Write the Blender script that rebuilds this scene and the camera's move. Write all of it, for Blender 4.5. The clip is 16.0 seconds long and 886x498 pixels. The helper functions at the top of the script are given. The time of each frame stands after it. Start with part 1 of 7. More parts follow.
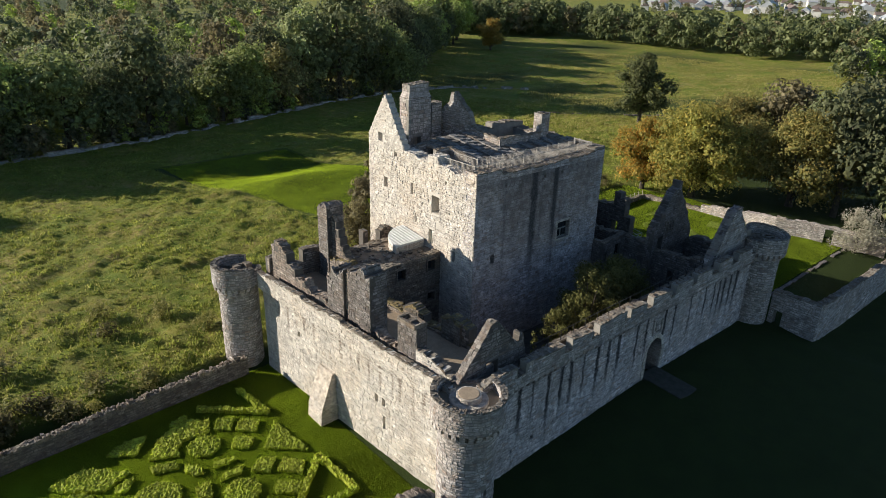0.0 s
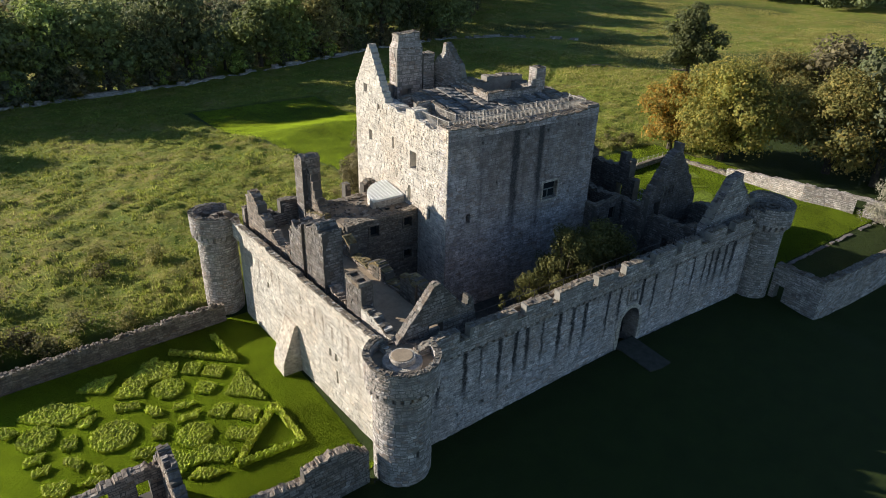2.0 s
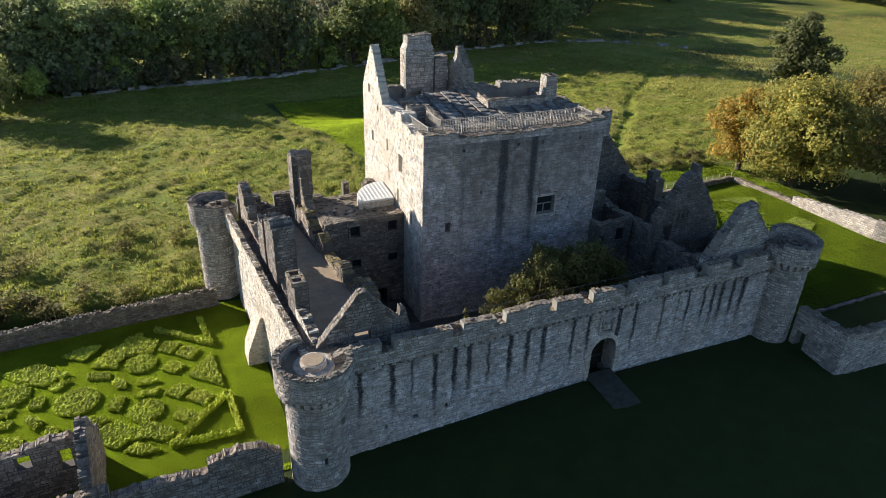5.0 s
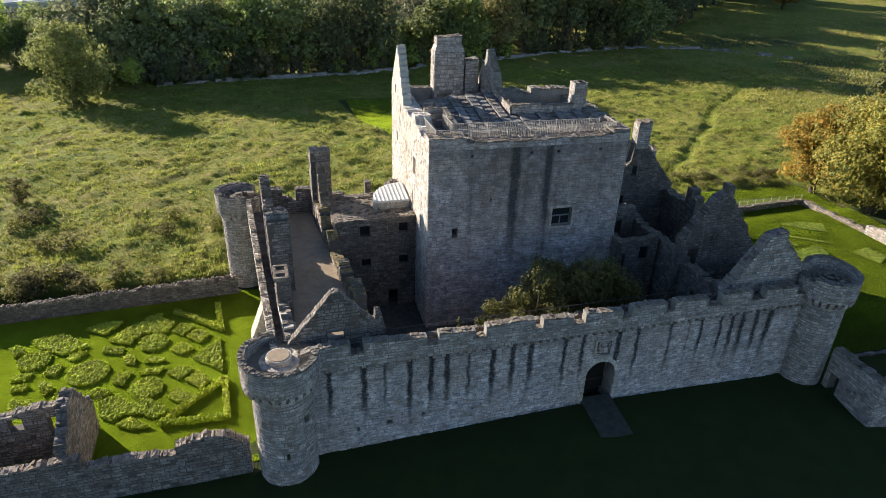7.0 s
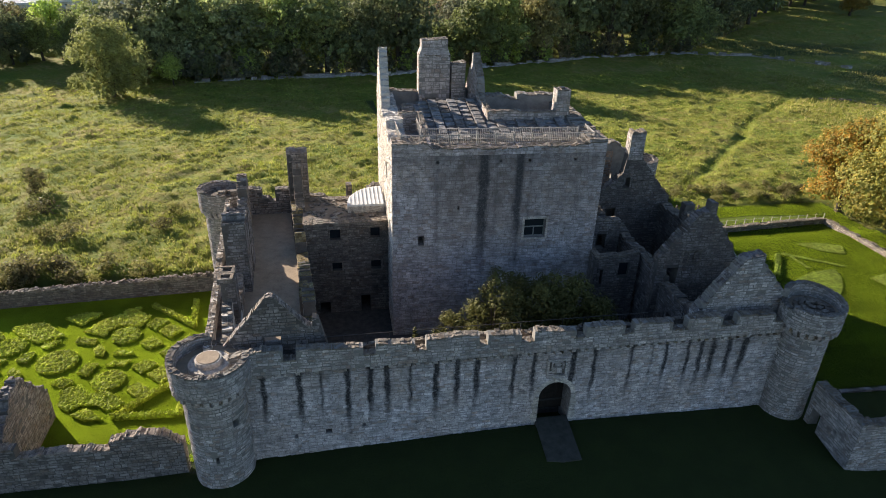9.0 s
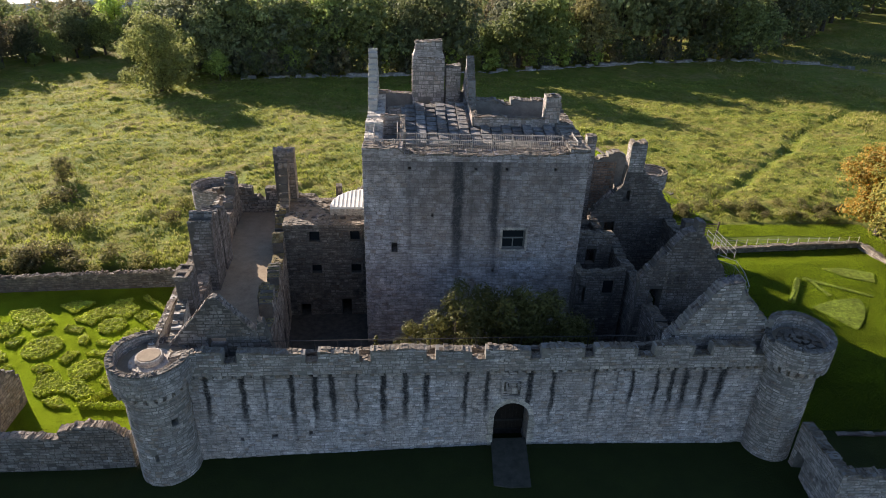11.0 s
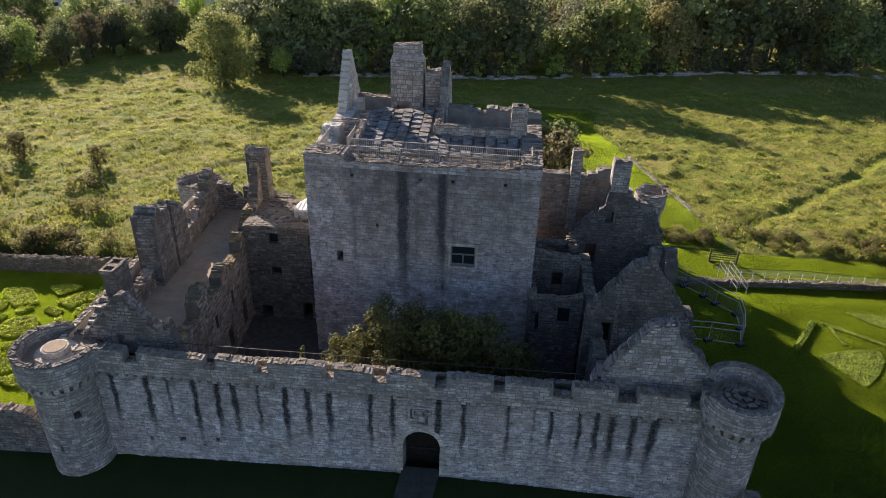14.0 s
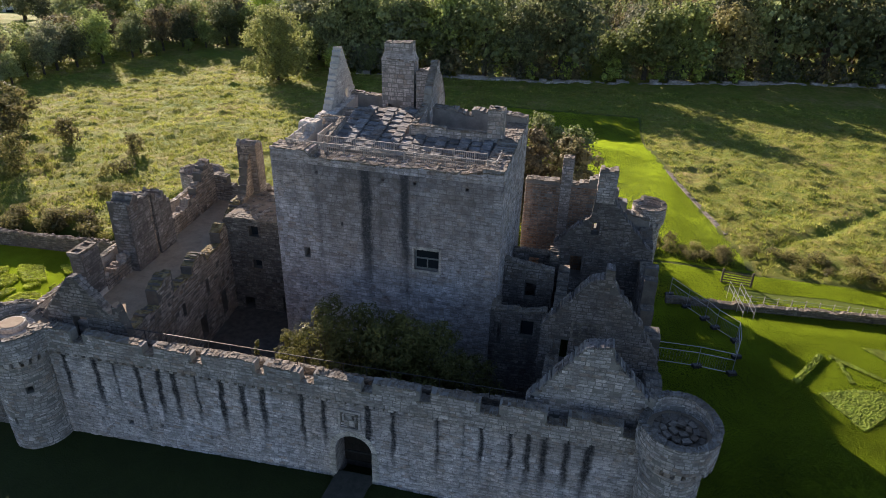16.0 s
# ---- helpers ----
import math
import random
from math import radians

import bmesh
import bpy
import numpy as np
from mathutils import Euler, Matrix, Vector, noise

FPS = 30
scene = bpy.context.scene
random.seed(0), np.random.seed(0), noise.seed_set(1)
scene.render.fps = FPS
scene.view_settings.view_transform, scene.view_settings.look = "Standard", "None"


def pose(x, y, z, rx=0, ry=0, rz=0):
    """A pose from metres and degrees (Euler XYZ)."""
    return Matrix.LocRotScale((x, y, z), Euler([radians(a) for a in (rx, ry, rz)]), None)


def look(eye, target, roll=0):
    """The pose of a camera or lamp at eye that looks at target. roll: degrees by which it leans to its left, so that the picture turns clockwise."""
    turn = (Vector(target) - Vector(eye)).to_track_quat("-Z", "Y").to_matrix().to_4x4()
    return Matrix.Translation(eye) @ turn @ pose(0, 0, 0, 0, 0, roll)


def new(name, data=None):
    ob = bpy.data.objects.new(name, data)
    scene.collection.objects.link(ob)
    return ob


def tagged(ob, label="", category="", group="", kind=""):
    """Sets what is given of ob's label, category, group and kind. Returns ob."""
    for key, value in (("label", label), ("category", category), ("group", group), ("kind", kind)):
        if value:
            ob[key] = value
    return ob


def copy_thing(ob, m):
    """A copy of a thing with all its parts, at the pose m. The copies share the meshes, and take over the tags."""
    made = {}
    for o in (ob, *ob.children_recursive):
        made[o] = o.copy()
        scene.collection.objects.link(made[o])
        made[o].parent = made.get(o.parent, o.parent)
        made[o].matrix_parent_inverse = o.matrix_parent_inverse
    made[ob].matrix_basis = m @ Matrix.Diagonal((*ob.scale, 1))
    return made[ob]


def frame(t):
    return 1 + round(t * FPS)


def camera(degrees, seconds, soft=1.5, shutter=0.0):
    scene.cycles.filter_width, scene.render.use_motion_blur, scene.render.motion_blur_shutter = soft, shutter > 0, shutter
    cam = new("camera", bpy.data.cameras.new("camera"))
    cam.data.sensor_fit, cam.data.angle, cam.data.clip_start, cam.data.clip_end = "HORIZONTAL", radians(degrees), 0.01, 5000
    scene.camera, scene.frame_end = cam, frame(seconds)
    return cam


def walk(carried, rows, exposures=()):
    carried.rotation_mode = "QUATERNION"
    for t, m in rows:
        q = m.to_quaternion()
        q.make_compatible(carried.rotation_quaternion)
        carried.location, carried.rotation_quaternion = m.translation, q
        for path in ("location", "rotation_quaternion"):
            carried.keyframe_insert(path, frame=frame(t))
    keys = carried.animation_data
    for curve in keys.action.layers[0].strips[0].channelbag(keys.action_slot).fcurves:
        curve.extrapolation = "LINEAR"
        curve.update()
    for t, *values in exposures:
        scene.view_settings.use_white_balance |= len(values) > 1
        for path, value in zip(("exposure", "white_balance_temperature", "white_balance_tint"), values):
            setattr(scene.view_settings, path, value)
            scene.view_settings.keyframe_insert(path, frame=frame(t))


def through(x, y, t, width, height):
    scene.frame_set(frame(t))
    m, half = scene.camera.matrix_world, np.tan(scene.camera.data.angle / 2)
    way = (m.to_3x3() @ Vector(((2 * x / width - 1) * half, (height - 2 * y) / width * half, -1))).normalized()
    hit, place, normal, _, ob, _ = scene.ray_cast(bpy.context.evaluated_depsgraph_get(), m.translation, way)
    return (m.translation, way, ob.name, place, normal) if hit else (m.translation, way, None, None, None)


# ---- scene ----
cam = camera(68.0, 16.0, soft=0.85)
METRES, EYE, TILT, LEAN, TURN = 58.0, 30.3, 1.25, -0.5, -41.8
ROWS = [
    (0.0, 0.0, 0.0, 0.0, 0.46, -24.13, -1.03),
    (0.5, 0.0294, 0.0047, 0.0004, 1.77, -25.08, -1.03),
    (1.0, 0.0597, 0.0111, 0.0007, 3.12, -26.9, -1.03),
    (1.5, 0.0896, 0.0188, 0.0022, 4.57, -28.18, -1.02),
    (2.0, 0.1191, 0.0269, 0.0026, 6.13, -28.46, -0.99),
    (2.5, 0.1495, 0.0354, 0.0031, 7.75, -28.49, -0.96),
    (3.0, 0.1804, 0.0442, 0.0037, 9.41, -28.52, -0.93),
    (3.5, 0.2115, 0.054, 0.0043, 11.14, -28.55, -0.91),
    (4.0, 0.2426, 0.065, 0.0049, 13.12, -28.57, -0.87),
    (6.5, 0.3838, 0.1327, 0.0046, 24.47, -28.65, -0.68),
    (7.0, 0.4081, 0.1496, 0.0049, 26.64, -28.64, -0.61),
    (7.5, 0.4325, 0.1679, 0.0051, 27.97, -28.62, -0.57),
    (8.0, 0.4563, 0.1866, 0.0045, 29.2, -28.61, -0.56),
    (8.5, 0.4789, 0.2071, 0.0043, 30.56, -28.59, -0.53),
    (11.0, 0.5809, 0.3165, 0.001, 38.22, -28.53, -0.31),
    (11.5, 0.5999, 0.3406, 0.0011, 39.57, -28.51, -0.27),
    (12.0, 0.6183, 0.3649, 0.0008, 41.01, -28.49, -0.23),
    (12.5, 0.6366, 0.3905, 0.0, 42.56, -28.48, -0.18),
    (13.0, 0.654, 0.4172, -0.0018, 44.12, -28.46, -0.13),
    (13.5, 0.6711, 0.4455, -0.0032, 45.7, -28.44, -0.11),
    (14.0, 0.686, 0.4717, -0.004, 47.26, -28.43, -0.09),
    (14.5, 0.7021, 0.498, -0.0051, 48.82, -28.4, -0.06),
    (15.0, 0.7216, 0.5251, -0.0067, 50.44, -28.36, -0.05),
    (15.5, 0.7405, 0.5541, -0.0095, 52.2, -28.33, -0.05),
    (16.0, 0.7545, 0.5854, -0.0111, 54.53, -28.29, -0.05),
]
walk(cam, [(t, pose(0, 0, EYE, TILT, LEAN, TURN) @ pose(METRES * x, METRES * y, METRES * z, 90 + pitch, roll, yaw)) for t, x, y, z, yaw, pitch, roll in ROWS], exposures=[(0.0, 0.79, 6250, 10), (4.0, 1.14, 6250, 11), (8.0, 1.40, 6400, 14), (11.0, 1.43, 6600, 18), (16.0, 1.41, 6600, 21)])

# ---- world, sun ----
SUN_WAY = Vector((0.62, -0.784, -0.328)).normalized()      # the way the light travels
world = bpy.data.worlds.new("sky")
scene.world = world
world.use_nodes = True
_n = world.node_tree.nodes
_sky = _n.new("ShaderNodeTexSky")
_sky.sky_type, _sky.sun_disc = "NISHITA", False
_sky.sun_elevation = math.asin(-SUN_WAY.z)
_sky.sun_rotation = math.atan2(-SUN_WAY.x, -SUN_WAY.y) % (2 * math.pi)
_sky.air_density, _sky.dust_density, _sky.ozone_density = 1.0, 0.2, 2.6
world.node_tree.links.new(_sky.outputs[0], _n["Background"].inputs[0])
_n["Background"].inputs[1].default_value = 0.062
sun = new("sun", bpy.data.lights.new("sun", "SUN"))
sun.data.energy, sun.data.angle, sun.data.color = 4.9, radians(0.6), (1.0, 0.89, 0.73)
sun.matrix_world = look(-SUN_WAY * 200, (0, 0, 0))


# ---- materials ----
class Mat:
    """A node material with short helpers."""

    def __init__(self, name, rough=0.9):
        self.m = bpy.data.materials.new(name)
        self.m.use_nodes = True
        self.t = self.m.node_tree
        self.b = self.t.nodes["Principled BSDF"]
        self.b.inputs["Roughness"].default_value = rough
        self.b.inputs["Specular IOR Level"].default_value = 0.25
        self.geo = self.t.nodes.new("ShaderNodeNewGeometry")
        self.obj = self.t.nodes.new("ShaderNodeObjectInfo")

    def link(self, a, b):
        self.t.links.new(a, b)

    def put(self, sock, v):
        if hasattr(v, "is_output"):
            self.link(v, sock)
        elif isinstance(v, (tuple, list)) and len(v) == 3 and sock.type == "RGBA":
            sock.default_value = (*v, 1)
        else:
            sock.default_value = v

    def scaled(self, s):
        n = self.t.nodes.new("ShaderNodeVectorMath")
        n.operation = "MULTIPLY"
        self.link(self.geo.outputs["Position"], n.inputs[0])
        n.inputs[1].default_value = s
        return n.outputs[0]

    def noise(self, scale, detail=4, rough=0.6, vec=None, out=0):
        n = self.t.nodes.new("ShaderNodeTexNoise")
        n.inputs["Scale"].default_value, n.inputs["Detail"].default_value, n.inputs["Roughness"].default_value = scale, detail, rough
        self.link(vec if vec is not None else self.geo.outputs["Position"], n.inputs["Vector"])
        return n.outputs[out]

    def ramp(self, x, *stops):
        n = self.t.nodes.new("ShaderNodeValToRGB")
        el = n.color_ramp.elements
        while len(el) < len(stops):
            el.new(0.5)
        for e, (p, c) in zip(el, stops):
            e.position = p
            e.color = (c, c, c, 1) if isinstance(c, (int, float)) else (*c, 1)
        self.link(x, n.inputs[0])
        return n.outputs[0]

    def math(self, op, a, b=0.0, c=0.0):
        n = self.t.nodes.new("ShaderNodeMath")
        n.operation = op
        for i, v in enumerate((a, b, c)):
            self.put(n.inputs[i], v)
        return n.outputs[0]

    def mix(self, f, a, b, blend="MIX"):
        n = self.t.nodes.new("ShaderNodeMix")
        n.data_type, n.blend_type = "RGBA", blend
        self.put(n.inputs["Factor"], f)
        self.put(n.inputs[6], a)
        self.put(n.inputs[7], b)
        return n.outputs[2]

    def bump(self, h, strength=0.5, dist=0.05):
        n = self.t.nodes.new("ShaderNodeBump")
        n.inputs["Strength"].default_value, n.inputs["Distance"].default_value = strength, dist
        self.link(h, n.inputs["Height"])
        self.link(n.outputs[0], self.b.inputs["Normal"])

    def rand(self):
        return self.math("FRACT", self.math("ADD", self.geo.outputs["Random Per Island"], self.obj.outputs["Random"]))

    def color(self, c):
        self.put(self.b.inputs["Base Color"], c)

    def axis(self, i):
        n = self.t.nodes.new("ShaderNodeSeparateXYZ")
        self.link(self.geo.outputs["Position"], n.inputs[0])
        return n.outputs[i]


def stone_mat(name, dark, mid, light, streaks=None, lichen=0.25, eaves=5.95, drop=3.0, along=0, stain=(0.040, 0.040, 0.042), broad=(), mixed=1.0):
    k = Mat(name, 0.92)
    r = k.rand()
    brown = tuple(c * (1 - mixed * q) for c, q in zip(mid, (0.30, 0.40, 0.48)))
    dark = tuple(d + (c - d) * 0.5 * (1 - mixed) for d, c in zip(dark, mid))
    base = k.ramp(r, (0.0, tuple(c * (1 - 0.2 * mixed) for c in dark)), (0.10, dark), (0.16, brown), (0.24, brown), (0.30, tuple(m_ * 0.86 for m_ in mid)), (0.58, mid), (0.80, tuple(m_ * 0.9 for m_ in mid)), (1.0, light))
    warm = k.ramp(k.noise(0.22, 4, 0.6), (0.42, 0.0), (0.62, 1.0))
    base = k.mix(k.math("MULTIPLY", warm, 0.55), base, (mid[0] * 0.95, mid[1] * 0.83, mid[2] * 0.70))
    grime = k.ramp(k.noise(0.45, 5, 0.65), (0.42, 0.0), (0.68, 1.0))
    base = k.mix(k.math("MULTIPLY", grime, 0.40), base, tuple(c * 0.55 for c in mid))
    # long damp runs down the face
    run = k.ramp(k.noise(1.0, 4, 0.7, k.scaled((1.1, 1.1, 0.08))), (0.53, 0.0), (0.72, 1.0))
    base = k.mix(k.math("MULTIPLY", run, 0.45), base, tuple(c * 0.42 for c in mid))
    # pale washed patches
    wash = k.ramp(k.noise(0.7, 5, 0.7), (0.50, 0.0), (0.66, 1.0))
    base = k.mix(k.math("MULTIPLY", wash, 0.5), base, light)
    # lichen and pale lime
    spots = k.ramp(k.noise(3.0, 6, 0.7), (0.54, 0.0), (0.68, 1.0))
    base = k.mix(k.math("MULTIPLY", spots, lichen), base, (0.56, 0.53, 0.45))
    mott = k.noise(2.6, 4, 0.7)
    base = k.mix(0.85, base, k.ramp(mott, (0.30, 0.45), (0.50, 1.0), (0.68, 1.45)), "MULTIPLY")
    bedding = k.noise(1.0, 5, 0.75, k.scaled((1.6, 1.6, 7.5)))
    base = k.mix(0.55, base, k.ramp(bedding, (0.36, 0.42), (0.50, 1.0), (0.62, 1.45)), "MULTIPLY")
    fine = k.noise(9.0, 6, 0.8)
    base = k.mix(0.45, base, k.ramp(fine, (0.32, 0.42), (0.52, 1.0), (0.70, 1.45)), "MULTIPLY")
    pits = k.ramp(k.noise(5.5, 5, 0.8), (0.30, 1.0), (0.42, 0.0))
    base = k.mix(k.math("MULTIPLY", pits, 0.4), base, tuple(c * 0.3 for c in mid))
    blotch = k.ramp(k.noise(1.3, 8, 0.72), (0.50, 0.0), (0.62, 1.0))
    base = k.mix(k.math("MULTIPLY", blotch, 0.48), base, tuple(c * 0.30 for c in mid))
    if streaks:
        x, z = k.axis(along), k.axis(2)
        wob = k.math("MULTIPLY", k.math("SUBTRACT", k.noise(1.2, 4, 0.65), 0.5), 0.45)
        u = k.math("ADD", x, wob)
        total = None
        for i in range(0, len(streaks), 8):
            run_of = streaks[i:i + 8]
            lo, hi = run_of[0][0] - 1.5, run_of[-1][0] + 1.5
            stops = []
            for c, w, s in run_of:
                stops += [((c - w - lo) / (hi - lo), 0.0), ((c - lo) / (hi - lo), s), ((c + w - lo) / (hi - lo), 0.0)]
            q = k.ramp(k.math("DIVIDE", k.math("SUBTRACT", u, lo), hi - lo), *stops)
            total = q if total is None else k.math("MAXIMUM", total, q)
        total = k.ramp(k.math("ADD", total, k.math("MULTIPLY", k.math("SUBTRACT", k.noise(1.0, 5, 0.75, k.scaled((3.0, 3.0, 0.9))), 0.5), 0.9)), (0.12, 0.0), (0.6, 1.0))
        # each run ends at a height of its own
        ends = k.math("MULTIPLY", k.noise(0.9, 2, 0.6, k.scaled((1.0 - along, along, 0.0))), drop * 1.5)
        depth = k.math("DIVIDE", k.math("SUBTRACT", eaves + 0.02, z), k.math("ADD", ends, drop * 0.35))
        fade = k.ramp(depth, (0.55, 1.0), (1.0, 0.0))
        under = k.math("LESS_THAN", z, eaves)
        amount = k.math("MULTIPLY", k.math("MULTIPLY", total, fade), under)
        amount = k.math("MULTIPLY", amount, k.ramp(k.noise(6.0, 4, 0.7), (0.25, 0.55), (0.55, 1.0)))
        # broad brown weathering and a ragged dark band below the eaves
        for c, w, amt, deep in broad:
            off = k.math("ABSOLUTE", k.math("SUBTRACT", x, c))
            side = k.ramp(k.math("DIVIDE", k.math("ADD", off, k.math("MULTIPLY", wob, 5.0)), w), (0.45, 1.0), (1.0, 0.0))
            down = k.ramp(k.math("DIVIDE", k.math("SUBTRACT", eaves, k.math("ADD", z, k.math("MULTIPLY", wob, 4.0))), deep), (0.3, 1.0), (1.0, 0.0))
            rough = k.ramp(k.noise(1.3, 7, 0.8), (0.36, 0.0), (0.56, 1.0))
            zone = k.math("MULTIPLY", k.math("MULTIPLY", side, down), k.math("MULTIPLY", rough, amt))
            base = k.mix(k.math("MULTIPLY", zone, under), base, (mid[0] * 0.40, mid[1] * 0.37, mid[2] * 0.34))
        # the band is parapet staining together with painted shade of the corbels
        stain_shade = k.ramp(k.math("DIVIDE", k.math("SUBTRACT", eaves, z), 1.1), (0.0, 0.75), (1.0, 0.0))
        stain_shade = k.math("MULTIPLY", k.math("MULTIPLY", stain_shade, under), k.ramp(k.noise(1.5, 5, 0.75), (0.40, 0.0), (0.58, 1.0)))
        base = k.mix(stain_shade, base, tuple(c * 0.32 for c in mid))
        base = k.mix(amount, base, stain)
    k.color(base)
    k.bump(k.math("ADD", fine, k.math("MULTIPLY", k.noise(4.0, 4, 0.6), 1.4)), 0.8, 0.09)
    return k.m


STREAKS = [(25.7, .3, .8), (27.85, .3, .95), (29.2, .2, .5), (30.8, .3, .9), (32.2, .3, 1.0), (33.25, .3, .85), (34.7, .25, .6), (36.35, .3, .95),
           (37.7, .3, .9), (39.0, .3, .9), (41.45, .25, .8), (42.75, .25, .75), (45.45, .3, 1.0), (46.9, .25, .85), (49.5, .25, .6), (51.0, .2, .4),
           (51.95, .25, .75), (53.6, .25, .8), (54.55, .3, .85), (55.4, .35, .8), (56.6, .35, .75), (57.7, .4, .8)]
TOWER_STREAKS = [(38.15, .5, .28), (41.65, .6, 1.0), (42.6, .5, .25), (44.35, .5, .9), (45.2, .3, .3), (48.9, .6, .22)]
TOWER_GRIME = [(41.8, 5.6, 1.0, 9.0), (48.5, 2.6, 0.7, 6.0)]
FRONT_GRIME = [(56.0, 3.4, 0.6, 4.2), (31.5, 4.0, 0.45, 3.4), (47.5, 3.0, 0.4, 3.4)]
STONE = stone_mat("weathered_sandstone", (0.31, 0.283, 0.271), (0.52, 0.480, 0.459), (0.74, 0.69, 0.655))
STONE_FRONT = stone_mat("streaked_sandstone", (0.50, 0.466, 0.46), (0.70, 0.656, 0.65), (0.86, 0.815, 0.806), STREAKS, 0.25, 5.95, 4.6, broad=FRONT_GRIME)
STONE_TOWER = stone_mat("tower_ashlar", (0.41, 0.385, 0.39), (0.54, 0.507, 0.517), (0.69, 0.65, 0.66), TOWER_STREAKS, 0.2, 14.9, 9.0, 0, (0.065, 0.065, 0.068), TOWER_GRIME)
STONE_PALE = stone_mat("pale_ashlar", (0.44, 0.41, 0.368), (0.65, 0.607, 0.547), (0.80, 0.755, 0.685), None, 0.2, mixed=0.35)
WEST_STREAKS = [(24.6, .3, .6), (25.5, .25, .5), (26.6, .3, .7), (27.6, .25, .5), (28.9, .3, .8), (29.7, .2, .5), (31.0, .35, .7), (32.2, .25, .6), (33.4, .3, .8), (34.3, .2, .5), (35.5, .3, .7), (38.9, .3, .6),
                (40.2, .3, .75), (41.3, .25, .5), (42.5, .3, .7), (43.9, .25, .6)]
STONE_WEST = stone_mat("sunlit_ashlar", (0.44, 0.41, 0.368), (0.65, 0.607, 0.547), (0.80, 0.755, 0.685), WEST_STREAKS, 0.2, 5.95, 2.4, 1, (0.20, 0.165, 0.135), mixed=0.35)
# lowered further so that the court's deep shade sits in the colour
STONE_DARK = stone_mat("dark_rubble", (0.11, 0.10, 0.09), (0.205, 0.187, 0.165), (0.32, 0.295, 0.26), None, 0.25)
STONE_RED = stone_mat("reddened_rubble", (0.28, 0.195, 0.145), (0.40, 0.285, 0.215), (0.50, 0.38, 0.30), None, 0.1)
STONE_WARM = stone_mat("brown_rubble", (0.19, 0.160, 0.134), (0.345, 0.295, 0.252), (0.52, 0.458, 0.40), None, 0.2)
STONE_GABLE = stone_mat("grey_gable_rubble", (0.17, 0.154, 0.141), (0.29, 0.265, 0.245), (0.45, 0.416, 0.387), None, 0.2)
# grey rubble darkened so that its colour carries the ruined ranges' shade
STONE_SHADE = stone_mat("sooty_rubble", (0.12, 0.110, 0.105), (0.22, 0.202, 0.194), (0.38, 0.35, 0.335), None, 0.2)
JOINT_FRONT = stone_mat("dark_joints", (0.42, 0.392, 0.385), (0.47, 0.44, 0.432), (0.52, 0.49, 0.48), STREAKS, 0.25, 5.95, 4.6, broad=FRONT_GRIME)
JOINT_TOWER = stone_mat("tower_joints", (0.38, 0.355, 0.352), (0.43, 0.40, 0.40), (0.48, 0.45, 0.45), TOWER_STREAKS, 0.2, 14.9, 9.0, 0, (0.065, 0.065, 0.068), TOWER_GRIME)


def simple(name, a, b, scale=2.0, rough=0.9, bump=0.3, dist=0.03, detail=5):
    k = Mat(name, rough)
    f = k.noise(scale, detail, 0.65)
    c = k.ramp(f, (0.32, a), (0.68, b))
    c = k.mix(0.5, c, k.ramp(k.noise(scale * 9, 3, 0.7), (0.3, 0.7), (0.7, 1.2)), "MULTIPLY")
    k.color(c)
    if bump:
        k.bump(k.noise(scale * 7, 4, 0.7), bump, dist)
    return k.m


MORTAR = simple("lime_mortar", (0.19, 0.18, 0.16), (0.30, 0.283, 0.255), 1.5)
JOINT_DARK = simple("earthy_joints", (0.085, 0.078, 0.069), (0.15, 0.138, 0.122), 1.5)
JOINT_PALE = simple("pale_lime_joints", (0.46, 0.43, 0.38), (0.60, 0.56, 0.50), 1.5)
JOINTS = {"dark_rubble": JOINT_DARK, "sooty_rubble": JOINT_DARK, "brown_rubble": JOINT_DARK, "grey_gable_rubble": JOINT_DARK, "pale_ashlar": JOINT_PALE, "sunlit_ashlar": JOINT_PALE, "streaked_sandstone": JOINT_FRONT, "tower_ashlar": JOINT_TOWER}
COPING = stone_mat("mossy_coping", (0.20, 0.172, 0.14), (0.25, 0.218, 0.18), (0.32, 0.285, 0.24), None, 0.25)
MOSS = stone_mat("moss_topped_stone", (0.17, 0.145, 0.075), (0.25, 0.21, 0.11), (0.35, 0.30, 0.17), None, 0.1)
SLAB = stone_mat("roof_flagstone", (0.19, 0.185, 0.18), (0.27, 0.265, 0.26), (0.36, 0.35, 0.34), None, 0.2)
GRAVEL = simple("terrace_gravel", (0.27, 0.212, 0.15), (0.38, 0.305, 0.22), 1.2, 0.95, 0.4, 0.02)
ROOFEARTH = simple("brown_rubble_roof", (0.15, 0.122, 0.095), (0.27, 0.222, 0.172), 1.5, 0.95, 0.5, 0.05)
# near-black cobble: courtyard shade is part of this colour
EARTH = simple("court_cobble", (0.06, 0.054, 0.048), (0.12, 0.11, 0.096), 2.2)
PATH = simple("worn_path", (0.042, 0.046, 0.036), (0.085, 0.084, 0.070), 1.6)
STEEL = simple("grey_painted_metal", (0.34, 0.34, 0.34), (0.46, 0.46, 0.45), 5, 0.45, 0)
WOODRAIL = simple("weathered_oak_rail", (0.30, 0.28, 0.25), (0.44, 0.41, 0.37), 4, 0.8, 0.2)
WHITE = simple("white_sheet_roof", (0.62, 0.62, 0.60), (0.78, 0.78, 0.76), 1.5, 0.5, 0)
DARKMETAL = simple("dark_iron", (0.02, 0.02, 0.022), (0.05, 0.05, 0.05), 6, 0.5, 0)
